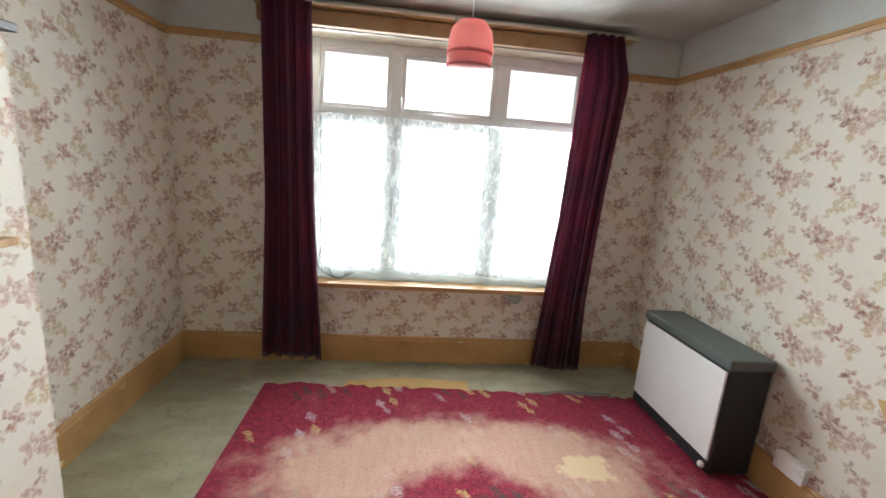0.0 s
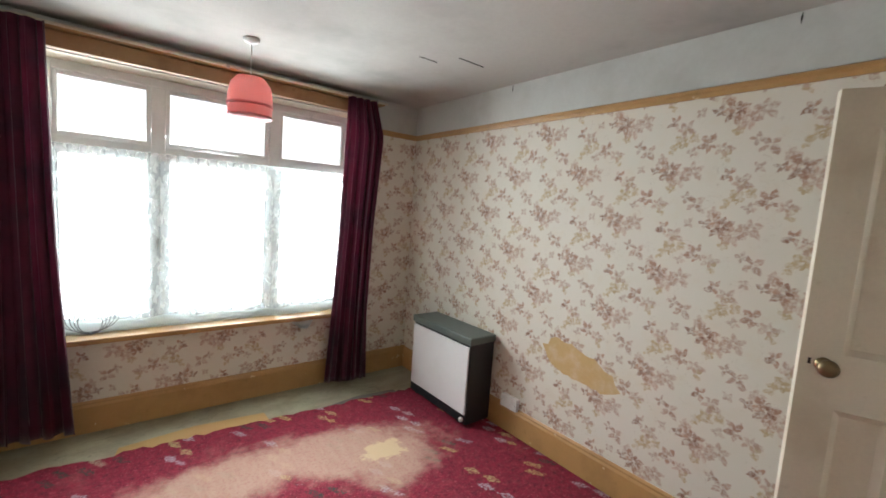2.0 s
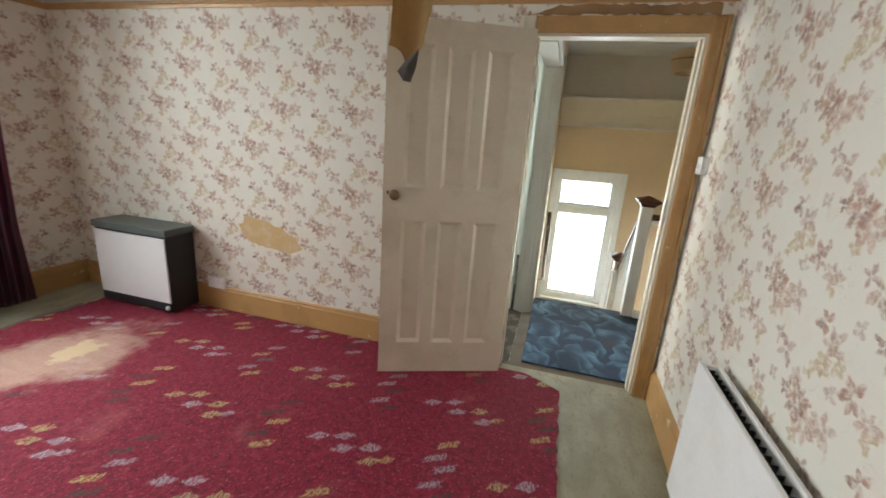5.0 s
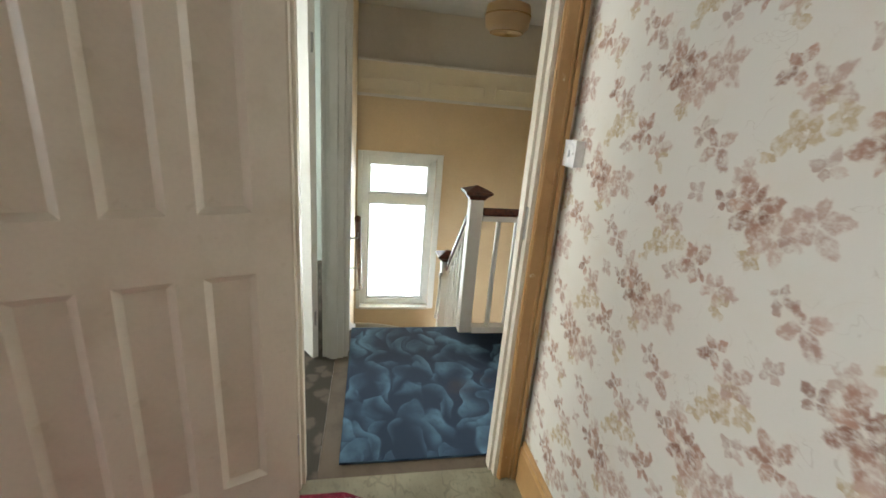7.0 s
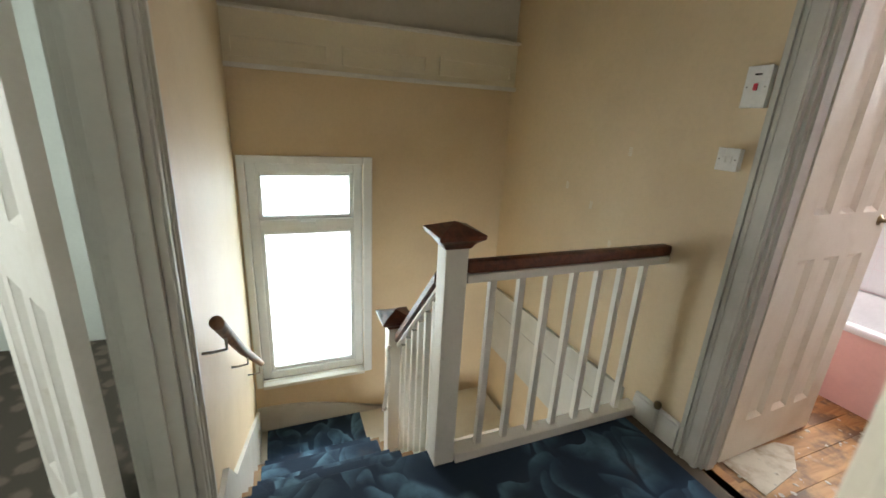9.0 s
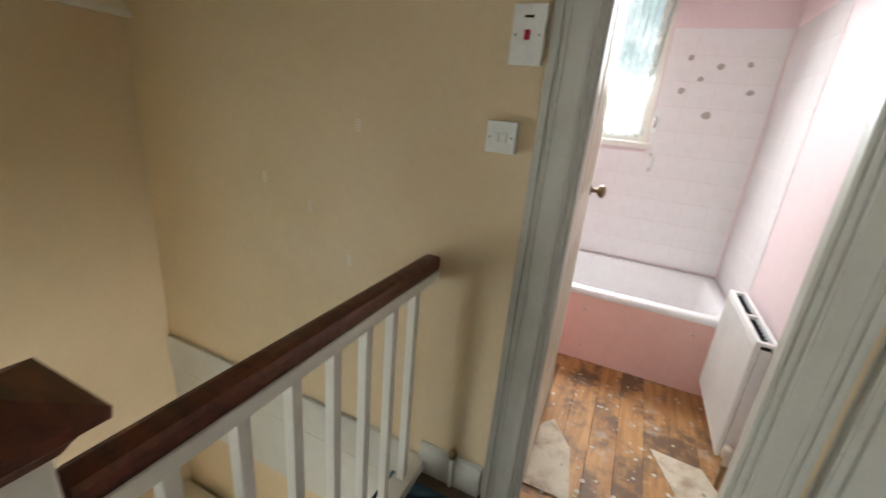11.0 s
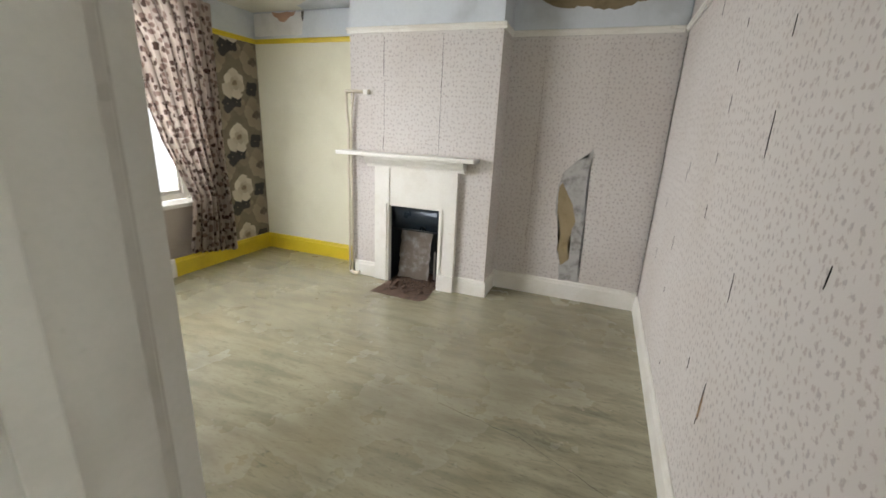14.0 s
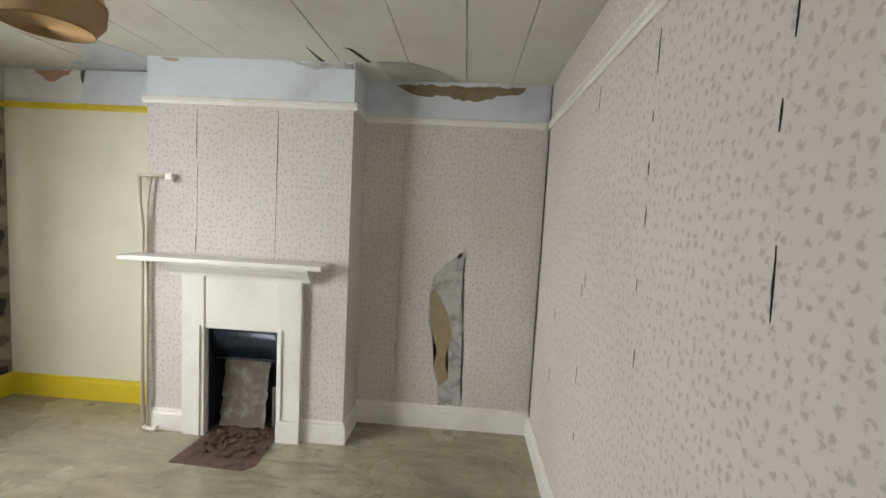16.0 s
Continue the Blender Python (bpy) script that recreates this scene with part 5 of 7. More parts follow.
for x0, x1, y0, y1, lab in ((-0.40, 0.46, 2.36, 2.47, "torn brown underlay beside the red carpet"), (0.75, 1.45, 2.23, 2.33, "dark frayed underlay strip beside the red carpet")):
    pts = [(x0, y0), (x1, y0 - 0.02), (x1 - 0.02, y1), ((x0 + x1) / 2, y1 + 0.03), (x0 + 0.03, y1 - 0.01)]
    bmu = bmesh.new()
    top = [bmu.verts.new((x + rnd.uniform(-0.01, 0.01), y + rnd.uniform(-0.01, 0.01), 0.003)) for x, y in pts]
    low = [bmu.verts.new((v.co.x, v.co.y, 0.0006)) for v in top]
    bmu.faces.new(top)
    bmu.faces.new(low[::-1])
    for k in range(len(top)):
        bmu.faces.new((top[k], top[(k + 1) % len(top)], low[(k + 1) % len(top)], low[k]))
    tagged(part("underlay", bmu, PAPER_BACK if x0 < 0 else PAPER_GREY), lab, "underlay")

heater = thing("storage_heater", 1.655, 1.90, 0.0, "charcoal storage heater with a white front panel on the carpet", "storage heater")
part("case", box(-0.105, 0.125, -0.345, 0.345, 0.018, 0.600, 0.010), CHARCOAL, heater, "charcoal steel case")
part("top", box(-0.120, 0.130, -0.355, 0.355, 0.601, 0.655, 0.012), GREENGREY, heater, "grey-green steel top cover")
part("front_panel", box(-0.118, -0.1055, -0.335, 0.335, 0.095, 0.585, 0.004), HEATER_WHITE, heater, "white front panel")
part("grille", box(-0.1125, -0.1055, -0.340, 0.340, 0.030, 0.088, 0.003), CHARCOAL, heater)
gr = bmesh.new()
for k in range(5):
    add_box(gr, -0.1155, -0.1127, -0.330, 0.330, 0.036 + k * 0.010, 0.040 + k * 0.010)
part("grille_slats", gr, IRON, heater)
kn = part("dial", lathe([(0.018, 0.0), (0.018, -0.010), (0.014, -0.016), (0.0, -0.0165)], 18, "x"), SWITCH, heater, "white thermostat dial", True)
kn.location = (-0.119, -0.315, 0.06)
for y in (-0.28, 0.26):
    part("foot", box(-0.10, 0.12, y, y + 0.03, 0.009, 0.0175), IRON, heater)


def socket(name, axis, a, u, z, w, h, d, out, label, rockers, red=False):
    s = thing(name, 0, 0, 0, label, "switch")
    def bx(u0, u1, d0, d1, z0, z1, bv):
        lo, hi = sorted((a + out * d0, a + out * d1))
        return box(lo, hi, u0, u1, z0, z1, bv) if axis == "x" else box(u0, u1, lo, hi, z0, z1, bv)
    part("back_box", bx(u - w / 2 + 0.002, u + w / 2 - 0.002, 0.0005, d - 0.008, z - h / 2 + 0.002, z + h / 2 - 0.002, 0.003), SWITCH, s)
    part("face_plate", bx(u - w / 2, u + w / 2, d - 0.0078, d, z - h / 2, z + h / 2, 0.003), SWITCH, s)
    for du, dz in rockers:
        part("rocker", bx(u + du - 0.007, u + du + 0.007, d + 0.0002, d + 0.005, z + dz - 0.012, z + dz + 0.012, 0.0015), TAPE_RED if red else SWITCH, s, "red rocker" if red else "")
    for du in (-w / 2 + 0.012, w / 2 - 0.012):
        part("screw", bx(u + du - 0.003, u + du + 0.003, d + 0.0002, d + 0.0012, z - 0.003, z + 0.003, 0.0), STEEL, s)
    return s


socket("light_switch", "y", AY0, 1.738, 1.380, 0.086, 0.086, 0.034, 1, "white surface-mounted light switch beside the door frame", [(0.0, 0.0)])
socket("wall_socket", "x", AX1, 1.365, 0.222, 0.146, 0.088, 0.036, -1, "white double wall socket above the tan skirting", [(-0.05, 0.02), (0.05, 0.02)])
socket("light_switch", "y", LY0, 2.885, 1.335, 0.088, 0.088, 0.030, 1, "white double light switch on the cream landing wall", [(-0.012, 0.0), (0.012, 0.0)])
sw = socket("cooker_switch", "y", LY0, 2.848, 1.598, 0.088, 0.146, 0.030, 1, "white pull-cord heater switch plate with red rocker", [(0.0, 0.0)], True)
part("neon", box(2.836, 2.860, LY0 + 0.0302, LY0 + 0.033, 1.638, 1.644, 0.0008), DARK, sw, "small dark neon window")


def radiator(name, x0, length, y, z0, z1, label, axis="x", out=1, ribbed=True):
    """A panel radiator against a wall: ribbed front panel, back panel, fins between, brackets."""
    r = thing(name, 0, 0, 0, label, "radiator")
    def bx(u0, u1, d0, d1, za, zb, bv=0.0):
        lo, hi = sorted((y + out * d0, y + out * d1))
        return box(u0, u1, lo, hi, za, zb, bv) if axis == "x" else box(lo, hi, u0, u1, za, zb, bv)
    part("front_panel", bx(x0, x0 + length, 0.085, 0.103, z0, z1, 0.006), RADWHITE, r)
    part("back_panel", bx(x0, x0 + length, 0.030, 0.046, z0, z1, 0.006), RADWHITE, r)
    rb = bmesh.new()
    k = int(length / 0.034)
    for i in range(k):
        u = x0 + (i + 0.3) * length / k
        lo, hi = sorted((y + out * 0.1032, y + out * 0.106))
        if axis == "x":
            add_box(rb, u, u + 0.018, lo, hi, z0 + 0.03, z1 - 0.03)
        else:
            add_box(rb, lo, hi, u, u + 0.018, z0 + 0.03, z1 - 0.03)
    if ribbed:
        part("ribs", rb, RADWHITE, r)
    lo, hi = sorted((y + out * 0.047, y + out * 0.0845))
    fin = mesh_of("fin", box(-0.001, 0.001, lo, hi, z0 + 0.03, z1 - 0.02) if axis == "x" else box(lo, hi, -0.001, 0.001, z0 + 0.03, z1 - 0.02), CHARCOAL)
    for i in range(k):
        u = x0 + (i + 0.5) * length / k
        f = new("fin", fin)
        f.parent, f.location = r, ((u, 0, 0) if axis == "x" else (0, u, 0))
    for u in (x0 - 0.003, x0 + length - 0.001):
        part("side_cover", bx(u, u + 0.004, 0.046, 0.0850, z0 + 0.02, z1 - 0.03, 0.001), RADWHITE, r)
    for u in (x0 + 0.004, x0 + length * 0.5, x0 + length - 0.024):
        part("bracket", bx(u, u + 0.02, 0.0465, 0.0848, z1 - 0.018, z1 - 0.004), RADWHITE, r)
        part("wall_bracket", bx(u + 0.02, u + 0.045, 0.001, 0.0295, z1 - 0.2, z1 - 0.05), STEEL, r)
    return r


radiator("radiator", -0.35, 1.30, AY0, 0.13, 0.70, "white flat double panel radiator on the wallpapered wall", "x", 1, False)
rt = radiator("radiator", -4.02, 0.58, TX0, 0.13, 0.675, "white bathroom radiator with thermostatic valve", "y", 1)
v = part("valve", lathe([(0.012, 0.0), (0.012, 0.03), (0.022, 0.034), (0.024, 0.075), (0.020, 0.085), (0.0, 0.086)], 16), CREAM, rt, "cream thermostatic valve head", True)
v.location = (TX0 + 0.07, -3.405, 0.125)
part("pipe", tube([(TX0 + 0.07, -3.405, -0.02), (TX0 + 0.07, -3.405, 0.124)], 0.008, 10), BRASS, rt, "brass tail pipe")
part("pipe", tube([(TX0 + 0.07, -3.445, 0.150), (TX0 + 0.07, -3.405, 0.150)], 0.009, 10), STEEL, rt)

# shelves on the front chimney breast
for z, d, mat_, lab, y1 in ((1.715, 0.15, CHARCOAL, "black shelf on the chimney breast", 1.10), (1.185, 0.13, SHELFWOOD, "pine shelf on the chimney breast", 1.05)):
    sh = thing("wall_shelf", 0, 0, 0, lab, "shelf", "chimney breast shelves")
    part("board", box(-1.199, -1.199 + d, 0.2, y1, z, z + 0.022, 0.004), mat_, sh)
    for y in (0.32, y1 - 0.12):
        bk = bmesh.new()
        add_box(bk, -1.199, -1.19, y, y + 0.02, z - 0.13, z - 0.001)
        add_box(bk, -1.189, -1.199 + d - 0.02, y, y + 0.02, z - 0.009, z - 0.001)
        part("bracket", bk, STEEL, sh)

# torn patch, loose paper and cracks
tagged(part("wallpaper_tear", flat_patch("x", AX1 - 0.0022, [(1.14, 0.70), (1.06, 0.78), (0.93, 0.76), (0.78, 0.72), (0.66, 0.66), (0.60, 0.58), (0.68, 0.545), (0.84, 0.55), (0.97, 0.565), (1.07, 0.61)], 0.0016, 0.010, 2), plain("torn_paper_tan", (0.56, 0.38, 0.17), 0.8, 0, (0.62, 0.48, 0.30), 0.9, 12, 60, 0.3)),
       "tan patch where wallpaper has been torn away", "wall damage", kind="structure")
tagged(part("wallpaper_strip", flat_patch("x", AX1 - 0.0022, [(-0.80, 2.078), (-1.70, 2.078), (-1.70, 2.128), (-1.45, 2.118), (-1.2, 2.128), (-0.95, 2.12)], 0.0016, 0.007, 9), BARE),
       "stripped brown strip above the door frame", "wall damage", kind="structure")
for x0, y0, x1, y1, z in ((1.22, 1.55, 1.42, 1.50, H - 0.0022), (1.05, 1.70, 1.18, 1.66, H - 0.0022)):
    bmc = bmesh.new()
    add_box(bmc, min(x0, x1), max(x0, x1), min(y0, y1), min(y0, y1) + 0.008, z, z + 0.002)
    tagged(part("ceiling_crack", bmc, DARK), "thin dark crack in the ceiling paper", "crack", kind="structure")
for y in (1.60, 0.05):
    tagged(part("wall_crack", flat_patch("x", AX1 - 0.0022, [(y, 2.418), (y + 0.006, 2.395), (y + 0.002, 2.37), (y - 0.002, 2.395)], 0.0016), DARK), "small crack in the frieze", "crack", kind="structure")


def paper_flap():
    """The torn ceiling paper: hangs from the ceiling, curls to a point."""
    spine = [(1.52, 2.418), (1.36, 2.405), (1.20, 2.33), (1.09, 2.22), (1.03, 2.10), (1.0, 2.0), (0.985, 1.88), (0.98, 1.76)]
    left = [-0.40, -0.37, -0.33, -0.29, -0.262, -0.385, -0.375, -0.372]
    right = [-0.62, -0.60, -0.58, -0.56, -0.555, -0.553, -0.535, -0.512]
    bm = bmesh.new()
    n = 10
    g = []
    rnd = random.Random(2)
    fine = []
    for k in range(len(spine) - 1):
        for s in range(4):
            f = s / 4
            fine.append(tuple(a + (b - a) * f for a, b in zip((*spine[k], left[k], right[k]), (*spine[k + 1], left[k + 1], right[k + 1]))))
    fine.append((*spine[-1], left[-1], right[-1]))
    for x, z, l, r in fine:
        jl, jr = rnd.uniform(-0.006, 0.006), rnd.uniform(-0.005, 0.005)
        row = []
        for i in range(n + 1):
            u = i / n
            bulge = 0.03 * math.sin(u * math.pi) * (1 if z < 2.3 else 0.2)
            row.append(bm.verts.new((x + bulge, (l + jl) + (r + jr - l - jl) * u, z)))
        g.append(row)
    for p, q in zip(g, g[1:]):
        for i in range(n):
            bm.faces.new((p[i], p[i + 1], q[i + 1], q[i]))
    last = g[-1]
    tip = [bm.verts.new((0.985 + 0.01 * math.sin(i), last[i].co.y * 0.55 + -0.455 * 0.45, 1.76 - 0.085 * (1 - abs(i / n - 0.62) / 0.7))) for i in range(n + 1)]
    for i in range(n):
        bm.faces.new((last[i], last[i + 1], tip[i + 1], tip[i]))
    bmesh.ops.solidify(bm, geom=bm.faces[:], thickness=0.0015)
    flap = tagged(part("hanging_wallpaper", bm, PAPER_BACK, smooth=True), "brown-backed strip of paper peeling down from the ceiling", "wallpaper")
    cb = bmesh.new()
    pts = [(0.962, -0.415, 1.665), (0.955, -0.45, 1.70), (0.950, -0.505, 1.745), (0.955, -0.495, 1.68), (0.965, -0.47, 1.625), (0.962, -0.44, 1.63)]
    vs = [cb.verts.new(p) for p in pts]
    mid = cb.verts.new((0.935, -0.465, 1.68))
    for k in range(len(vs)):
        cb.faces.new((vs[k], vs[(k + 1) % len(vs)], mid))
    bmesh.ops.solidify(cb, geom=cb.faces[:], thickness=0.0015)
    part("curled_end", cb, PAPER_GREY, flap, "dark grey curled end")


paper_flap()

# net across the lower lights of the front window
tagged(part("net_curtain", hung_sheet(lambda v: lerp([(0, (-0.70, 1.22, 1.765, 1.765)), (0.04, (-0.70, 1.22, 1.735, 1.735)), (0.7, (-0.69, 1.21, 0.95, 0.95)), (1, (-0.69, 1.21, 0.645, 0.63))], v), 2.90, 17, 0.010, 24, 170, 0.0006, 12), NET, smooth=True), "thin white net across the lower window panes", "curtain")
# plastic film and cables on the front sill
bm = bmesh.new()
rnd = random.Random(21)
cols, rows_ = 70, 7
g = []
for j in range(rows_ + 1):
    row = []
    for i in range(cols + 1):
        x = -0.66 + 1.84 * i / cols
        top = 0.66 + 0.05 * noise.noise((x * 4, 0, 1)) + 0.06 * max(0, noise.noise((x * 2.2, 3, 1)))
        f = j / rows_
        drop = 0.10 * math.exp(-((x - 0.80) / 0.11) ** 2)
        z = top + (0.606 - top) * min(1, f * 1.5) if f < 0.67 else 0.606 - (f - 0.67) * 3 * drop
        y = 2.88 - 0.02 * f + 0.012 * noise.noise((x * 14, f * 5, 2)) if f < 0.67 else 2.865 - (f - 0.67) * 3 * (0.03 + 1.55 * drop)
        row.append(bm.verts.new((x, y, z + 0.006 * noise.noise((x * 30, f * 9, 0)))))
    g.append(row)
for p, q in zip(g, g[1:]):
    for i in range(cols):
        bm.faces.new((p[i], p[i + 1], q[i + 1], q[i]))
bmesh.ops.solidify(bm, geom=bm.faces[:], thickness=0.0008)
tagged(part("plastic_sheet", bm, FILM, smooth=True), "crumpled clear plastic sheet along the window sill", "plastic sheet")
cb = bmesh.new()
for k in range(5):
    r = 0.075 + 0.012 * k
    pts = [(-0.50 + r * math.cos(a / 16 * math.tau) * (0.8 + 0.1 * k), 2.82 + 0.006 * k + 0.014 * math.sin(a * 0.8 + k), 0.606 + r * 1.0 + r * math.sin(a / 16 * math.tau)) for a in range(17)]
    add_tube(cb, pts, 0.0028, 6)
tagged(part("cable_coil", cb, WIRE, smooth=True), "loose coil of grey cable standing on the window sill", "cable")

# ---- landing and stairs ----
def carpet_slab(x0, x1, y0, y1, z, t=0.012):
    return box(x0, x1, y0, y1, z, z + t, 0.004)


tagged(part("landing_carpet", carpet_slab(1.915, 3.145, -2.80, -0.995, 0.0008), SWIRL), "dark blue swirl-patterned landing carpet", "carpet")
stairs = thing("staircase", 0, 0, 0, "carpeted stairs going down from the landing", "staircase", kind="structure")
levels = [(3.15, 3.36, -0.185), (3.36, 3.57, -0.37), (3.57, 3.86, -0.555), (3.86, 4.10, -0.74)]
for x0, x1, z in levels:
    part("step", box(x0, x1, -1.76, LY1 - 0.0005, z - 0.25, z), BARE, stairs)
    part("tread_carpet", box(x0 - 0.002, x1 + 0.012, -1.70, -1.02, z + 0.0005, z + 0.012, 0.004), SWIRL, stairs, "blue swirl stair carpet")
part("half_landing", box(4.10, LX1 - 0.001, LY0 + 0.026, LY1 - 0.0005, -1.10, -0.925), CREAM, stairs)
part("half_landing_carpet", box(4.085, LX1 - 0.03, -1.72, -1.02, -0.9245, -0.912, 0.004), SWIRL, stairs, "blue swirl carpet")
for k in range(8):
    x1 = 4.10 - 0.24 * k
    z = -0.925 - 0.185 * (k + 1)
    part("step", box(x1 - 0.24, x1, LY0 + 0.026, -1.86, z - 0.16, z), CREAM, stairs, "cream painted step")
# spandrel under the upper flight and wreathed skirting below the window
tagged(part("trim", flat_patch("y", -1.80, [(3.15, -0.02), (3.15, -0.42), (3.72, -0.95), (3.72, -0.50)], 0.035), OFFWHITE), "white stair string under the balusters", "trim", kind="structure")
pts = [(LY1 - 0.002, -0.93), (LY1 - 0.002, -0.72)] + [(-1.0 - 0.075 * k, -0.715 - 0.0125 * k * k * 0.12) for k in range(12)] + [(-2.0, -0.93)]
tagged(part("trim", flat_patch("x", LX1 - 0.022, pts, 0.0205), OFFWHITE), "curved white skirting on the half landing", "trim", kind="structure")
tagged(part("trim", flat_patch("y", LY1 - 0.020, [(2.87, 0.002), (2.87, 0.20), (3.14, 0.17), (3.30, -0.02), (4.60, -0.72), (4.60, -0.92), (4.08, -0.92)], 0.0195), OFFWHITE), "white wall string beside the stairs", "trim", kind="structure")


def newel(x, y, z0, z1):
    n = thing("newel_post", x, y, z0, "white newel post with a dark red-brown pyramid cap", "newel post", "stair newels")
    h = z1 - z0
    bm = bmesh.new()
    add_box(bm, -0.045, 0.045, -0.045, 0.045, 0, h - 0.075, 0.006)
    part("shaft", bm, WHITE, n)
    cb = bmesh.new()
    prof = [(0.050, h - 0.0745), (0.058, h - 0.060), (0.066, h - 0.050), (0.088, h - 0.034), (0.090, h - 0.018), (0.080, h - 0.014), (0.0, h + 0.018)]
    rings = []
    for r, z in prof[:-1]:
        rings.append([cb.verts.new((sx * r, sy * r, z)) for sx, sy in ((-1, -1), (1, -1), (1, 1), (-1, 1))])
    for p, q in zip(rings, rings[1:]):
        for k in range(4):
            cb.faces.new((p[k], p[(k + 1) % 4], q[(k + 1) % 4], q[k]))
    cb.faces.new(rings[0][::-1])
    top = cb.verts.new((0, 0, prof[-1][1]))
    for k in range(4):
        cb.faces.new((rings[-1][k], rings[-1][(k + 1) % 4], top))
    part("cap", cb, MAHOG, n, "dark red-brown pyramid cap")
    return n


newel(3.092, -1.797, 0.0135, 1.060)
newel(3.745, -1.765, -0.93, 0.405)
# landing balustrade
bal = thing("balustrade", 0, 0, 0, "landing balustrade with dark handrail and white balusters", "balustrade")
part("handrail", box(3.046, 3.102, LY0 + 0.001, -1.845, 0.880, 0.930, 0.016), MAHOG, bal, "dark red-brown handrail")
part("under_rail", box(3.050, 3.098, LY0 + 0.001, -1.845, 0.842, 0.8775, 0.005), WHITE, bal)
part("base_rail", box(3.035, 3.108, LY0 + 0.001, -1.845, 0.013, 0.062, 0.005), WHITE, bal)
bme = mesh_of("baluster", box(-0.014, 0.014, -0.014, 0.014, 0, 0.779, 0.002), WHITE)
for k in range(7):
    b_ = new("baluster", bme)
    b_.parent, b_.location = bal, (3.074, -1.965 - 0.131 * k, 0.0625)
# raking balustrade of the upper flight
rake = thing("balustrade", 0, 0, 0, "raking stair balustrade with dark handrail and white balusters", "balustrade")


def sheared(x0, x1, y0, y1, za, zb, h):
    bm = bmesh.new()
    v = [bm.verts.new(p) for p in ((x0, y0, za), (x1, y0, zb), (x1, y1, zb), (x0, y1, za), (x0, y0, za + h), (x1, y0, zb + h), (x1, y1, zb + h), (x0, y1, za + h))]
    for q in ((0, 3, 2, 1), (4, 5, 6, 7), (0, 1, 5, 4), (1, 2, 6, 5), (2, 3, 7, 6), (3, 0, 4, 7)):
        bm.faces.new([v[i] for i in q])
    bmesh.ops.bevel(bm, geom=bm.edges[:], offset=0.006, segments=2, affect="EDGES")
    return bm


part("handrail", sheared(3.14, 3.698, -1.810, -1.750, 0.82, 0.245, 0.055), MAHOG, rake, "dark red-brown handrail")
part("under_rail", sheared(3.14, 3.698, -1.800, -1.760, 0.783, 0.208, 0.036), WHITE, rake)
for k in range(6):
    x = 3.19 + 0.088 * k
    z1 = 0.783 - (x - 3.14) * 1.030 - 0.012
    z0 = -0.02 - (x - 3.15) * 0.842 - 0.012
    part("baluster", box(x - 0.012, x + 0.012, -1.792, -1.768, z0, z1, 0.002), WHITE, rake)
grab = tube([(3.70, -1.725, 0.22), (3.66, -1.70, 0.24), (3.60, -1.69, 0.235), (3.585, -1.69, 0.20), (3.60, -1.69, 0.05), (3.66, -1.69, -0.12), (3.72, -1.70, -0.20), (3.73, -1.722, -0.20)], 0.011, 10)
tagged(part("grab_rail", grab, SWITCH, smooth=True), "white bent grab rail on the lower newel", "grab rail")
pole = thing("wall_handrail", 0, 0, 0, "round brown handrail pole on steel brackets beside the stairs", "handrail")
part("pole", tube([(2.93, -1.03, 0.86), (2.95, -1.03, 0.845), (3.45, -1.03, 0.47), (4.45, -1.03, -0.22)], 0.019, 14), POLEWOOD, pole, "", True)
for x in (3.06, 3.62, 4.25):
    z = 0.86 - (x - 2.93) * 0.725 - 0.02
    part("bracket", tube([(x, LY1 - 0.0005, z - 0.05), (x, LY1 - 0.03, z - 0.05), (x, -1.03, z - 0.045), (x, -1.03, z - 0.008)], 0.005, 8), STEEL, pole, "steel bracket", True)
# items at the foot of the stairs and small marks on the landing wall
cup = thing("meter_cupboard", 0, 0, 0, "white cupboard door with dark frame in the hall below", "cupboard")
part("frame", box(2.95, 3.60, LY0 + 0.001, LY0 + 0.022, -1.62, -0.90, 0.003), DARK, cup, "dark frame")
part("door", box(2.99, 3.56, LY0 + 0.0225, LY0 + 0.040, -1.59, -0.93, 0.004), UPVC, cup, "white door")
for x, z in ((3.62, 0.98), (3.43, 0.80), (3.40, 1.30), (3.30, 0.68), (3.85, 1.06)):
    bmk = bmesh.new()
    for k in range(5):
        add_box(bmk, x - 0.010, x + 0.012, LY0 + 0.0004, LY0 + 0.0016, z + k * 0.009, z + k * 0.009 + 0.005)
    tagged(part("filler_mark", bmk, CREAM), "pale patch of filler on the cream wall", "wall damage", kind="structure")
pv = thing("pipe_stub", 0, 0, 0, "short capped pipe above the landing skirting", "pipe")
part("pipe", tube([(2.915, LY0 + 0.03, 0.01), (2.915, LY0 + 0.03, 0.15)], 0.009, 10), OFFWHITE, pv)
part("cap", lathe([(0.0, -0.001), (0.016, 0.0), (0.018, 0.02), (0.012, 0.032), (0.0, 0.033)], 12), BRASS, pv, "brass cap", True).location = (2.915, LY0 + 0.03, 0.150)

# ---- bathroom ----
bath = thing("bathtub", 0, 0, 0, "white enamel bath with a pink side panel", "bath")
bm = bmesh.new()
x0, x1, y0, y1, zt = TX0 + 0.004, TX1 - 0.004, TY0 + 0.004, -4.075, 0.47


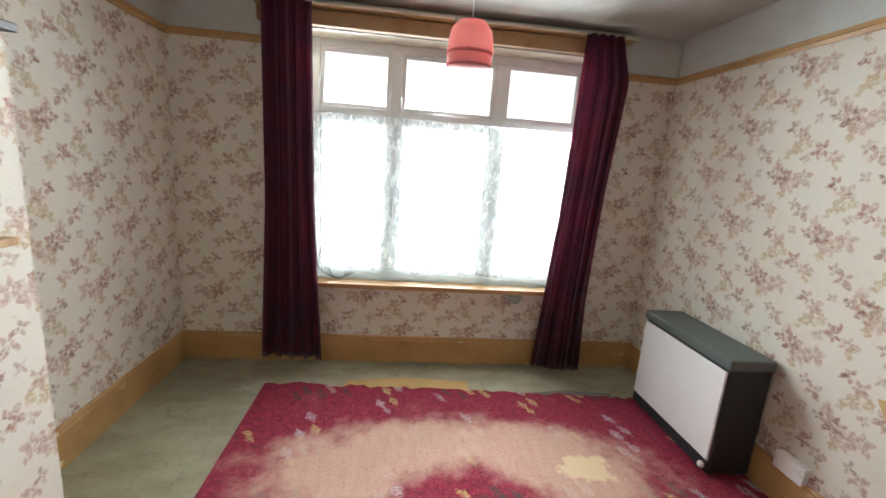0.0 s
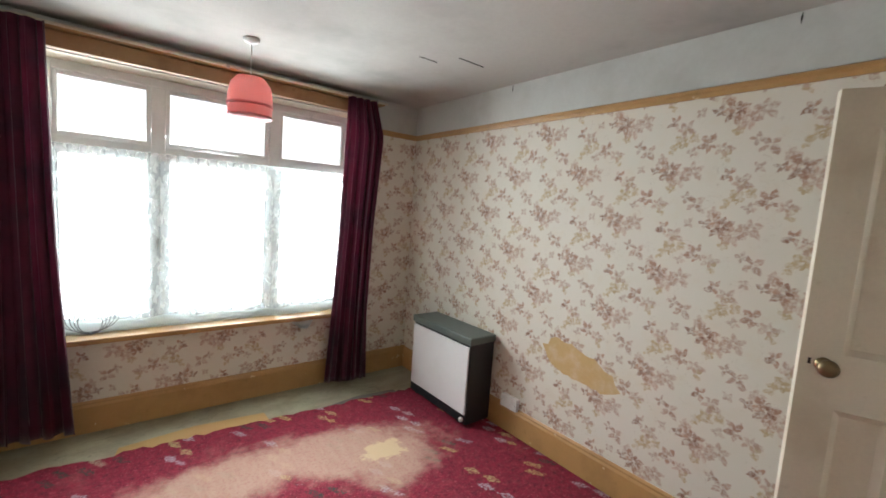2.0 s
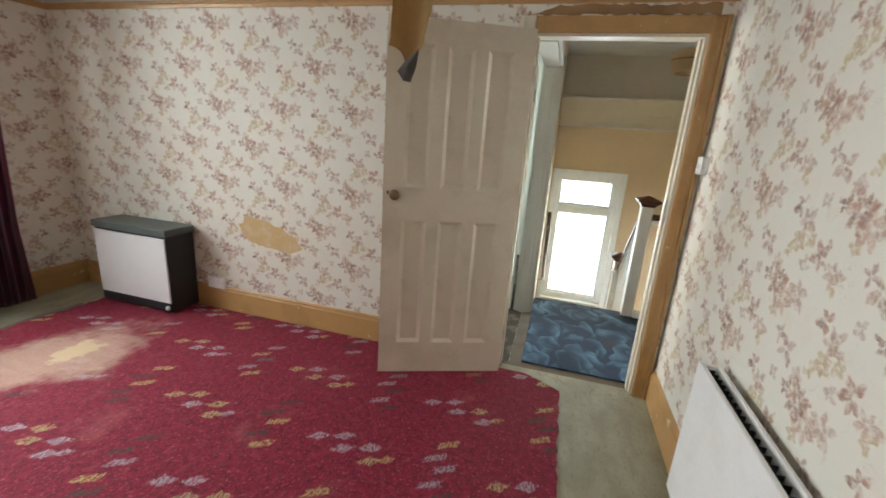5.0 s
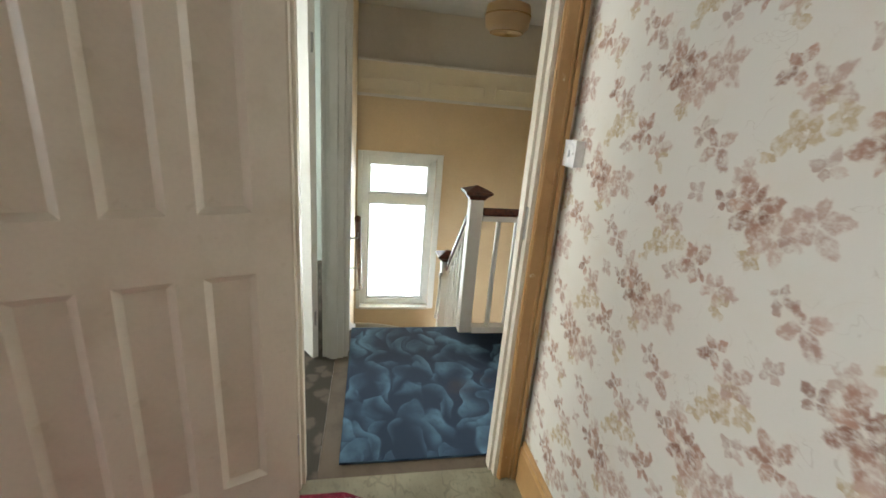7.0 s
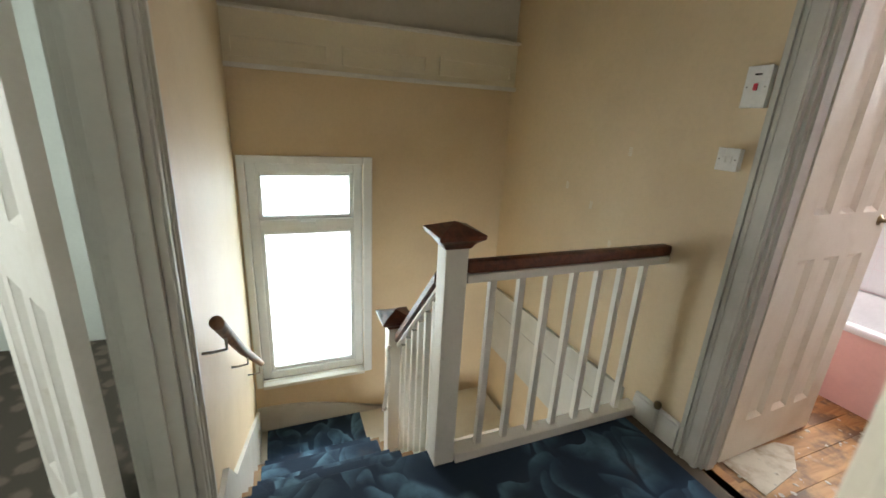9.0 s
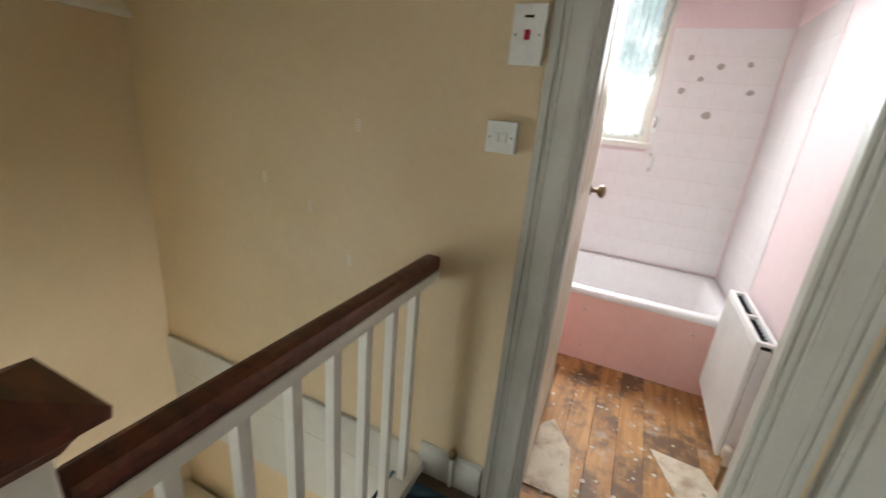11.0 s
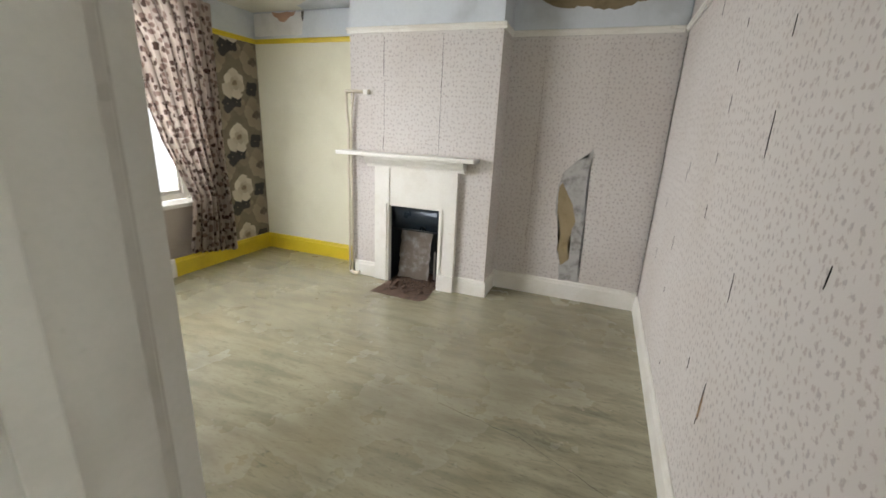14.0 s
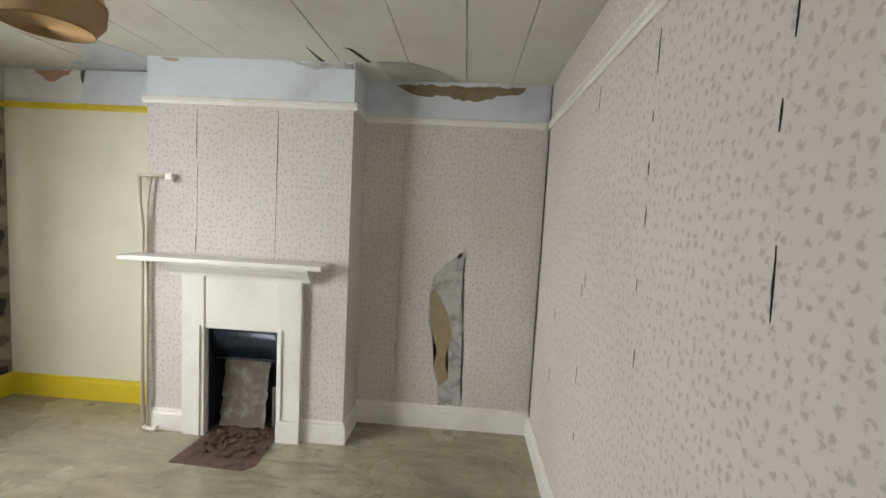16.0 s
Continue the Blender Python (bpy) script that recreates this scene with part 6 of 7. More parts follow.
def ring_rect(inset, z, r, n=8):
    out = []
    ax0, ax1, ay0, ay1 = x0 + inset, x1 - inset, y0 + inset, y1 - inset
    for cx, cy, s in ((ax1 - r, ay1 - r, 0), (ax0 + r, ay1 - r, 1), (ax0 + r, ay0 + r, 2), (ax1 - r, ay0 + r, 3)):
        for k in range(n + 1):
            a = (s + k / n) * math.pi / 2
            out.append(bm.verts.new((cx + r * math.cos(a), cy + r * math.sin(a), z)))
    return out


loops = [ring_rect(0.004, zt - 0.040, 0.010), ring_rect(0.0, zt - 0.028, 0.012), ring_rect(0.0, zt - 0.008, 0.014), ring_rect(0.006, zt, 0.018), ring_rect(0.060, zt, 0.085), ring_rect(0.072, zt - 0.008, 0.10), ring_rect(0.095, zt - 0.12, 0.12), ring_rect(0.13, zt - 0.34, 0.14), ring_rect(0.17, zt - 0.37, 0.12)]
for p, q in zip(loops, loops[1:]):
    for k in range(len(p)):
        bm.faces.new((p[k], p[(k + 1) % len(p)], q[(k + 1) % len(p)], q[k]))
bm.faces.new(loops[-1])
part("tub", bm, ENAMEL, bath, "white enamel tub", True)
part("side_panel", box(TX0 + 0.004, TX1 - 0.004, -4.105, -4.090, 0.0, 0.428, 0.002), PINKPANEL, bath, "pink painted side panel")
for x, z in ((2.62, 0.34), (2.60, 0.10), (2.05, 0.35)):
    part("screw", lathe([(0.008, 0.0), (0.007, 0.003), (0.0, 0.004)], 10, "y"), STEEL, bath).location = (x, -4.0898, z)
fit_t = thing("wall_fitting", 0, 0, 0, "white plastic towel hook by the bathroom window", "hook")
part("plate", box(2.455, 2.495, TY0, TY0 + 0.012, 1.36, 1.50, 0.004), SWITCH, fit_t)
part("arm", tube([(2.475, TY0 + 0.012, 1.46), (2.475, TY0 + 0.05, 1.45), (2.475, TY0 + 0.055, 1.40)], 0.008, 8), STEEL, fit_t)
hk = tube([(2.46, -4.87 + 0.002, 1.225), (2.44, -4.83, 1.21), (2.44, -4.82, 1.16), (2.45, -4.84, 1.12)], 0.009, 8)
tagged(part("hook", hk, SWITCH, smooth=True), "white plastic hook under the bathroom sill", "hook")
tagged(part("net_curtain", hung_sheet(lambda v: lerp([(0, (2.50, 3.30, 2.33, 2.33)), (0.8, (2.55, 3.28, 1.45, 1.40)), (1, (2.52, 3.29, 1.34, 1.31))], v), -4.965, 9, 0.010, 20, 90, 0.001, 4), NET, smooth=True), "thin white net across the bathroom window", "curtain")

# ---- back bedroom ----
fire = thing("fireplace", 0, 0, 0, "white painted fireplace surround with a black grate", "fireplace")
FX = -1.29
part("jamb", box(FX + 0.001, FX + 0.045, -3.56, -3.405, 0.0, 1.055, 0.005), WHITE, fire)
part("jamb", box(FX + 0.001, FX + 0.045, -4.19, -4.04, 0.0, 1.055, 0.005), WHITE, fire)
part("lintel_panel", box(FX + 0.001, FX + 0.036, -4.0395, -3.5605, 0.72, 1.055, 0.003), WHITE, fire)
part("plinth", box(FX + 0.0455, FX + 0.058, -3.555, -3.400, 0.0, 0.15, 0.004), WHITE, fire)
part("moulding", box(FX + 0.0455, FX + 0.056, -4.075, -4.062, 0.0, 0.74, 0.003), WHITE, fire)
part("moulding", box(FX + 0.0455, FX + 0.056, -3.538, -3.525, 0.15, 0.74, 0.003), WHITE, fire)
part("cornice", sweep_profile("y", -4.26, -3.35, FX + 0.001, 1, [(0, 1.0555), (0.055, 1.0555), (0.060, 1.075), (0.085, 1.095), (0.105, 1.125), (0.105, 1.149), (0, 1.149)]), WHITE, fire)
part("mantel_shelf", box(FX + 0.001, FX + 0.185, -4.50, -3.24, 1.150, 1.182, 0.006), WHITE, fire, "long white mantel shelf")
part("fire_back", box(BX0 + 0.02, BX0 + 0.03, -4.035, -3.565, 0.0, 0.70), IRON, fire, "sooty iron fire back")
hood = bmesh.new()
for k in range(12):
    a0, a1 = k / 12, (k + 1) / 12
    def arc(a, dx, z):
        return (FX - 0.004 - dx - 0.03 * math.sin(a * math.pi), -4.035 + 0.47 * a, z)
    p = [hood.verts.new(v) for v in (arc(a0, 0.0, 0.715), arc(a1, 0.0, 0.715), arc(a1, 0.05, 0.50), arc(a0, 0.05, 0.50))]
    hood.faces.new(p)
bmesh.ops.remove_doubles(hood, verts=hood.verts, dist=1e-5)
bmesh.ops.solidify(hood, geom=hood.faces[:], thickness=0.006)
part("hood", hood, plain("blue_black_iron", (0.012, 0.022, 0.034), 0.3, 0.3, (0.03, 0.03, 0.03), 0.4, 6, 60, 0.1), fire, "blue-black iron hood", True)
part("cheek", box(BX0 + 0.031, FX - 0.002, -4.0392, -4.034, 0.0, 0.715), IRON, fire, "sooty iron cheek")
part("cheek", box(BX0 + 0.031, FX - 0.002, -3.566, -3.5608, 0.0, 0.715), IRON, fire, "sooty iron cheek")
part("throat", box(BX0 + 0.031, FX - 0.06, -4.0335, -3.5665, 0.705, 0.7185), IRON, fire)
part("ash_bed", box(BX0 + 0.031, FX - 0.002, -4.0335, -3.5665, 0.0006, 0.012), SOOT, fire, "sooty ash bed")
part("grate_bar", box(FX - 0.075, FX - 0.062, -4.035, -3.565, 0.485, 0.50, 0.003), IRON, fire, "black iron bar")
bm = bmesh.new()
rnd = random.Random(31)
nx_, ny_ = 8, 12
fr = [[None] * (nx_ + 1) for _ in range(ny_ + 1)]
for j in range(ny_ + 1):
    for i in range(nx_ + 1):
        u, v_ = i / nx_, j / ny_
        jit = 0.008 * rnd.uniform(-1, 1) if i in (0, nx_) or j in (0, ny_) else 0
        fr[j][i] = bm.verts.new((-1.335 - 0.075 * v_ + 0.006 * noise.noise((u * 6, v_ * 8, 2)), -3.985 + 0.31 * u + jit, 0.035 + 0.50 * v_ + jit - (0.03 if j == ny_ and i > 5 else 0)))
for j in range(ny_):
    for i in range(nx_):
        bm.faces.new((fr[j][i], fr[j][i + 1], fr[j + 1][i + 1], fr[j + 1][i]))
bmesh.ops.solidify(bm, geom=bm.faces[:], thickness=0.022)
tagged(part("fire_brick", bm, SLAB), "flaked grey fire brick slab leaning in the grate", "slab")
bm = bmesh.new()
add_box(bm, -1.350, -1.335, -3.625, -3.610, 0.05, 0.32, 0.002)
tagged(part("metal_strip", bm, STEEL), "bent pale metal strip leaning in the grate", "scrap metal")
hb = bmesh.new()
pts = [(-1.30, -4.03), (-0.95, -4.06), (-0.93, -3.60), (-0.99, -3.55), (-1.30, -3.57)]
vs = [hb.verts.new((x, y, 0.004)) for x, y in pts]
lo = [hb.verts.new((x, y, 0.0006)) for x, y in pts]
hb.faces.new(vs)
hb.faces.new(lo[::-1])
for k in range(5):
    hb.faces.new((vs[k], vs[(k + 1) % 5], lo[(k + 1) % 5], lo[k]))
tagged(part("hearth", hb, SOOT), "soot-covered brown hearth on the lino", "hearth", kind="structure")
rub = bmesh.new()
for k in range(300):
    t_ = rnd.random() ** 1.6
    x, y = -1.50 + 0.46 * t_ + 0.02 * rnd.uniform(-1, 1), -3.80 + rnd.gauss(0, 0.105)
    if not -4.02 < y < -3.58:
        continue
    r = rnd.uniform(0.004, 0.020)
    z = 0.004 + r * 0.6 + max(0, 0.03 - 0.12 * t_) * rnd.random()
    m = bmesh.ops.create_icosphere(rub, subdivisions=1, radius=r)
    for v_ in m["verts"]:
        v_.co = Vector((x + v_.co.x * rnd.uniform(0.7, 1.4), y + v_.co.y * rnd.uniform(0.7, 1.4), z + v_.co.z * 0.7))
tagged(part("rubble", rub, SOOT), "crumbs of soot and broken brick on the hearth", "rubble", kind="stuff")

pipe = thing("pipework", 0, 0, 0, "cream painted twin pipes up the chimney breast edge", "pipe")
part("pipe", tube([(-1.262, -4.468, 0.03), (-1.262, -4.468, 1.00), (-1.262, -4.462, 1.35), (-1.262, -4.480, 1.52), (-1.262, -4.480, 1.665)], 0.011, 10), CREAM, pipe, "", True)
part("pipe", tube([(-1.262, -4.435, 0.03), (-1.262, -4.435, 1.34), (-1.262, -4.428, 1.50), (-1.262, -4.405, 1.665)], 0.009, 10), CREAM, pipe, "", True)
part("elbow", tube([(-1.262, -4.490, 1.665), (-1.262, -4.485, 1.676), (-1.262, -4.28, 1.672)], 0.013, 10), CREAM, pipe, "", True)
part("end_box", box(-1.288, -1.240, -4.30, -4.255, 1.652, 1.690, 0.004), WHITE, pipe, "small painted end box")
part("valve", tube([(-1.262, -4.46, 0.02), (-1.24, -4.42, 0.022), (-1.225, -4.36, 0.025), (-1.22, -4.34, 0.05)], 0.014, 10), CREAM, pipe, "", True)

# torn paper, bare plaster, slits and seams
tear = [(-2.395, 1.31), (-2.43, 1.235), (-2.53, 1.19), (-2.61, 1.09), (-2.635, 0.97), (-2.635, 0.80), (-2.60, 0.68), (-2.57, 0.56), (-2.585, 0.42), (-2.545, 0.33), (-2.535, 0.17), (-2.365, 0.17), (-2.385, 0.40), (-2.375, 0.66), (-2.40, 0.90), (-2.405, 1.10)]
tagged(part("bare_plaster", flat_patch("x", BX0 + 0.0006, tear, 0.0014, 0.007, 3), GREYPLASTER), "bare grey plaster where the paper is torn off", "wall damage", kind="structure")
tagged(part("bare_plaster", flat_patch("x", BX0 + 0.0024, [(-2.625, 0.98), (-2.60, 1.02), (-2.56, 0.94), (-2.50, 0.84), (-2.46, 0.70), (-2.50, 0.50), (-2.47, 0.36), (-2.53, 0.30), (-2.575, 0.44), (-2.56, 0.56), (-2.595, 0.70), (-2.622, 0.82)], 0.0012, 0.005, 6), plain("ochre_plaster", (0.33, 0.26, 0.15), 0.95, 0, (0.22, 0.17, 0.09), 0.8, 9, 60, 0.6)), "brown plaster undercoat in the torn patch", "wall damage", kind="structure")
tagged(part("bare_plaster", flat_patch("x", BX0 + 0.0006, [(-2.94, 2.395), (-2.06, 2.395), (-2.10, 2.35), (-2.25, 2.33), (-2.35, 2.30), (-2.50, 2.30), (-2.62, 2.325), (-2.75, 2.32), (-2.88, 2.35)], 0.0014, 0.010, 7), BROWNPLASTER), "brown damp hole in the frieze under the ceiling", "wall damage", kind="structure")
tagged(part("lining_paper", flat_patch("x", BX0 + 0.0006, [(-5.77, 2.20), (-5.19, 2.20), (-5.185, 2.32), (-5.165, 2.405), (-5.77, 2.405)], 0.0012, 0.004, 8), plain("white_lining_paper", (0.74, 0.74, 0.72), 0.85, 0, (0.55, 0.54, 0.50), 0.6, 5)), "white lining paper left on the frieze", "wall damage", kind="structure")
tagged(part("bare_plaster", flat_patch("x", BX0 + 0.0024, [(-5.54, 2.405), (-5.25, 2.405), (-5.28, 2.375), (-5.34, 2.345), (-5.39, 2.315), (-5.45, 2.325), (-5.49, 2.36)], 0.0012, 0.008, 8), plain("pink_plaster", (0.52, 0.33, 0.23), 0.9, 0, (0.40, 0.25, 0.17), 0.7, 8)), "pink bare plaster patch in the frieze", "wall damage", kind="structure")
slitpts = [(-5.175, 2.32), (-5.165, 2.36), (-5.155, 2.405), (-5.185, 2.405), (-5.187, 2.36)]
tagged(part("paper_lip", flat_patch("x", BX0 + 0.0026, slitpts, 0.006), PAPER_GREY), "dark curled edge of the lining paper", "wall damage", kind="structure")
tagged(part("bare_plaster", flat_patch("x", FX + 0.0006, [(-3.52, 2.405), (-3.44, 2.385), (-3.38, 2.362), (-3.30, 2.378), (-3.20, 2.372), (-3.134, 2.38), (-3.134, 2.409), (-3.30, 2.409)], 0.0012, 0.005, 12), GREYPLASTER), "grey plaster strip at the top of the chimney breast", "wall damage", kind="structure")
tagged(part("bare_plaster", flat_patch("x", FX + 0.0006, [(-4.36, 2.409), (-4.25, 2.409), (-4.24, 2.392), (-4.29, 2.386), (-4.35, 2.396)], 0.0012, 0.004, 13), PLASTER), "brown chip at the top of the chimney breast", "wall damage", kind="structure")


def under_ceiling(name, pts, z, mat_, label, category, rough=0.0, seed=1):
    """A thin torn shape lying under the ceiling: outline of (x, y) pairs."""
    bm = flat_patch("x", 0.0, pts, 0.0014, rough, seed)
    for v_ in bm.verts:
        v_.co = Vector((v_.co.y, v_.co.z, z + v_.co.x))
    tagged(part(name, bm, mat_), label, category, kind="structure")


under_ceiling("ceiling_stain", [(-1.02, -4.62), (-1.20, -4.52), (-1.30, -4.48), (-1.59, -4.47), (-1.59, -5.16), (-1.46, -5.12), (-1.36, -4.95), (-1.22, -4.82)], H - 0.0078, FRIEZE_B, "grey-blue bare patch where ceiling paper came off", "wall damage", 0.012, 5)
under_ceiling("paper_lip", [(-1.285, -3.315), (-1.17, -3.338), (-1.06, -3.349), (-1.17, -3.350), (-1.285, -3.342)], H - 0.0080, DARK, "dark gap at an open ceiling joint", "crack", 0.0, 6)
under_ceiling("paper_lip", [(-1.275, -3.030), (-1.17, -3.062), (-1.075, -3.095), (-1.065, -3.135), (-1.085, -3.112), (-1.18, -3.083), (-1.275, -3.055)], H - 0.0080, DARK, "dark curled lip of ceiling paper", "crack", 0.0, 7)
under_ceiling("ceiling_stain", [(-1.58, -2.95), (-1.40, -2.98), (-1.27, -3.00), (-1.25, -2.80), (-1.40, -2.60), (-1.58, -2.50)], H - 0.0078, CEIL_A, "darker grey patch in the ceiling corner", "wall damage", 0.012, 9)


def slit(axis, at, thick, u, z0, z1, w, lean, mat_=DARK, label="dark slit where a wallpaper seam has split"):
    k = 7
    r = random.Random(int(abs(u * 1000 + z0 * 777)))
    left, right = [], []
    for i in range(k + 1):
        f = i / k
        c = u + lean * (f - 0.5)
        ww = 0.45 * w * math.sin(math.pi * f) ** 0.8 * r.uniform(0.6, 1.2)
        left.append((c - ww * 0.5 + r.uniform(-0.001, 0.001), z0 + (z1 - z0) * f))
        right.append((c + ww * 0.5 + 0.0006, z0 + (z1 - z0) * f))
    tagged(part("paper_slit", flat_patch(axis, at, left + right[::-1], thick), mat_), label, "wall damage", kind="structure")


for u, z0, z1, w, lean in ((0.545, 0.47, 0.64, 0.016, 0.012), (0.548, 0.93, 1.025, 0.011, -0.008), (0.535, 1.37, 1.50, 0.008, -0.006), (0.52, 1.84, 1.90, 0.006, 0.0), (0.01, 1.95, 2.08, 0.008, 0.0), (0.02, 1.52, 1.58, 0.005, 0.0), (0.03, 1.10, 1.16, 0.004, 0.0), (-0.55, 1.20, 1.26, 0.004, 0.0), (-0.53, 0.82, 0.90, 0.004, 0.0), (-1.05, 0.62, 0.70, 0.004, 0.0), (1.04, 1.15, 1.20, 0.007, 0.006), (1.07, 1.70, 1.80, 0.010, 0.0), (0.30, 0.55, 0.60, 0.004, 0.0), (-0.20, 0.28, 0.31, 0.008, 0.0), (0.508, 1.69, 1.745, 0.006, 0.0), (-0.515, 1.98, 2.08, 0.006, 0.0), (0.008, 1.82, 1.85, 0.007, 0.0), (0.010, 1.665, 1.71, 0.008, 0.0), (0.003, 1.325, 1.365, 0.005, 0.0), (-0.495, 0.58, 0.615, 0.010, 0.0), (-0.511, 1.245, 1.30, 0.005, 0.0), (-1.02, 0.985, 1.05, 0.005, 0.0)):
    slit("y", BY1 - 0.0020, 0.0014, u, z0, z1, w, lean)
tagged(part("paper_slit", flat_patch("y", BY1 - 0.0022, [(0.540, 0.50), (0.553, 0.60), (0.562, 0.58), (0.556, 0.50)], 0.0003), BARE), "brown paper edge inside a split seam", "wall damage", kind="structure")
for u, z0, z1, w in ((-4.125, 1.80, 2.11, 0.009), (-4.128, 1.195, 1.32, 0.014), (-3.603, 1.60, 2.115, 0.008), (-3.606, 1.19, 1.60, 0.004), (-4.12, 1.33, 1.78, 0.003)):
    slit("x", FX + 0.0006, 0.0014, u, z0, z1, w, 0.004)
# Thin seams are brown strips with their shadow put into the colour.
for u, z0, z1, w in ((-2.86, 0.50, 0.62, 0.020), (-2.85, 0.18, 2.05, 0.003), (-2.36, 1.45, 2.08, 0.003), (-2.10, 2.02, 2.10, 0.006)):
    slit("x", BX0 + 0.0006, 0.0014, u, z0, z1, w, 0.0, UNDERSILL if w > 0.01 else plain("seam_shadow", (0.34, 0.29, 0.25), 0.9))
slit("x", FX - 0.0, 0.0014, -3.135, 0.55, 0.72, 0.010, 0.0, UNDERSILL)
# split in the lino and loose bits on the floor
crack = [(0.52, -2.02), (0.30, -2.50), (0.22, -2.95), (0.05, -3.02), (-0.02, -3.45), (-0.05, -3.92), (-0.28, -4.10)]
cb = bmesh.new()
rnd = random.Random(17)
for (xa, ya), (xb, yb) in zip(crack, crack[1:]):
    steps = 7
    pts = [(xa + (xb - xa) * k / steps + rnd.uniform(-0.006, 0.006), ya + (yb - ya) * k / steps) for k in range(steps + 1)]
    for (x0_, y0_), (x1_, y1_) in zip(pts, pts[1:]):
        w = rnd.uniform(0.0006, 0.0022)
        vs = [cb.verts.new(p) for p in ((x0_ - w, y0_, 0.0012), (x0_ + w, y0_, 0.0012), (x1_ + w, y1_, 0.0012), (x1_ - w, y1_, 0.0012))]
        cb.faces.new(vs)
# The split is a flat strip; its edge shadow is put into the colour.
tagged(part("lino_split", cb, plain("lino_edge_shadow", (0.09, 0.085, 0.055), 0.9)), "long dark split across the lino", "crack", kind="structure")
db = bmesh.new()
for k in range(90):
    x, y = rnd.uniform(-1.2, 1.5), rnd.uniform(-5.4, -2.0)
    r = rnd.uniform(0.002, 0.006)
    m = bmesh.ops.create_icosphere(db, subdivisions=1, radius=r)
    for v_ in m["verts"]:
        v_.co = Vector((x + v_.co.x * rnd.uniform(0.6, 2.0), y + v_.co.y * rnd.uniform(0.6, 2.0), 0.0015 + r * 0.3 + v_.co.z * 0.3))
tagged(part("floor_debris", db, plain("plaster_crumbs", (0.36, 0.31, 0.24), 0.9)), "small crumbs of plaster and dirt on the lino", "debris", kind="stuff")

# ---- pieces last: bathroom boards and tiles ----
fl = bpy.data.objects["floor_bathroom"]
pme = mesh_of("floorboard", box(-0.0575, 0.0575, -0.95, 0.95, -0.022, 0.0, 0.0015), BOARD)
rnd = random.Random(3)
for k in range(14):
    o = new("floorboard", pme)
    o.parent = fl
    o.location = (TX0 + 0.055 + k * 0.1165, TY1 - 0.85, -0.001 + rnd.uniform(-0.002, 0.0))
thr = new("floorboard", mesh_of("floorboard", box(2.05, 2.69, TY1 + 0.001, LY0 - 0.001, -0.022, 0.0, 0.002), BOARD))
thr.parent = fl
for pts, lab in (([(2.19, -3.50), (1.98, -3.48), (1.90, -3.30), (1.93, -3.02), (2.12, -3.03), (2.10, -3.28)], "pale torn remains of lino on the bathroom boards"), ([(2.62, -3.46), (2.52, -3.30), (2.48, -3.02), (2.68, -3.02), (2.67, -3.40)], "pale torn remains of lino on the bathroom boards")):
    bmu = bmesh.new()
    top = [bmu.verts.new((x, y, 0.0035)) for x, y in pts]
    low = [bmu.verts.new((x, y, 0.0004)) for x, y in pts]
    bmu.faces.new(top)
    bmu.faces.new(low[::-1])
    for k in range(len(top)):
        bmu.faces.new((top[k], top[(k + 1) % len(top)], low[(k + 1) % len(top)], low[k]))
    tagged(part("lino_scrap", bmu, plain("pale_lino_scrap", (0.62, 0.54, 0.42), 0.7, 0, (0.28, 0.18, 0.09), 0.9, 9, 60, 0.4)), lab, "lino scrap")
db = bmesh.new()
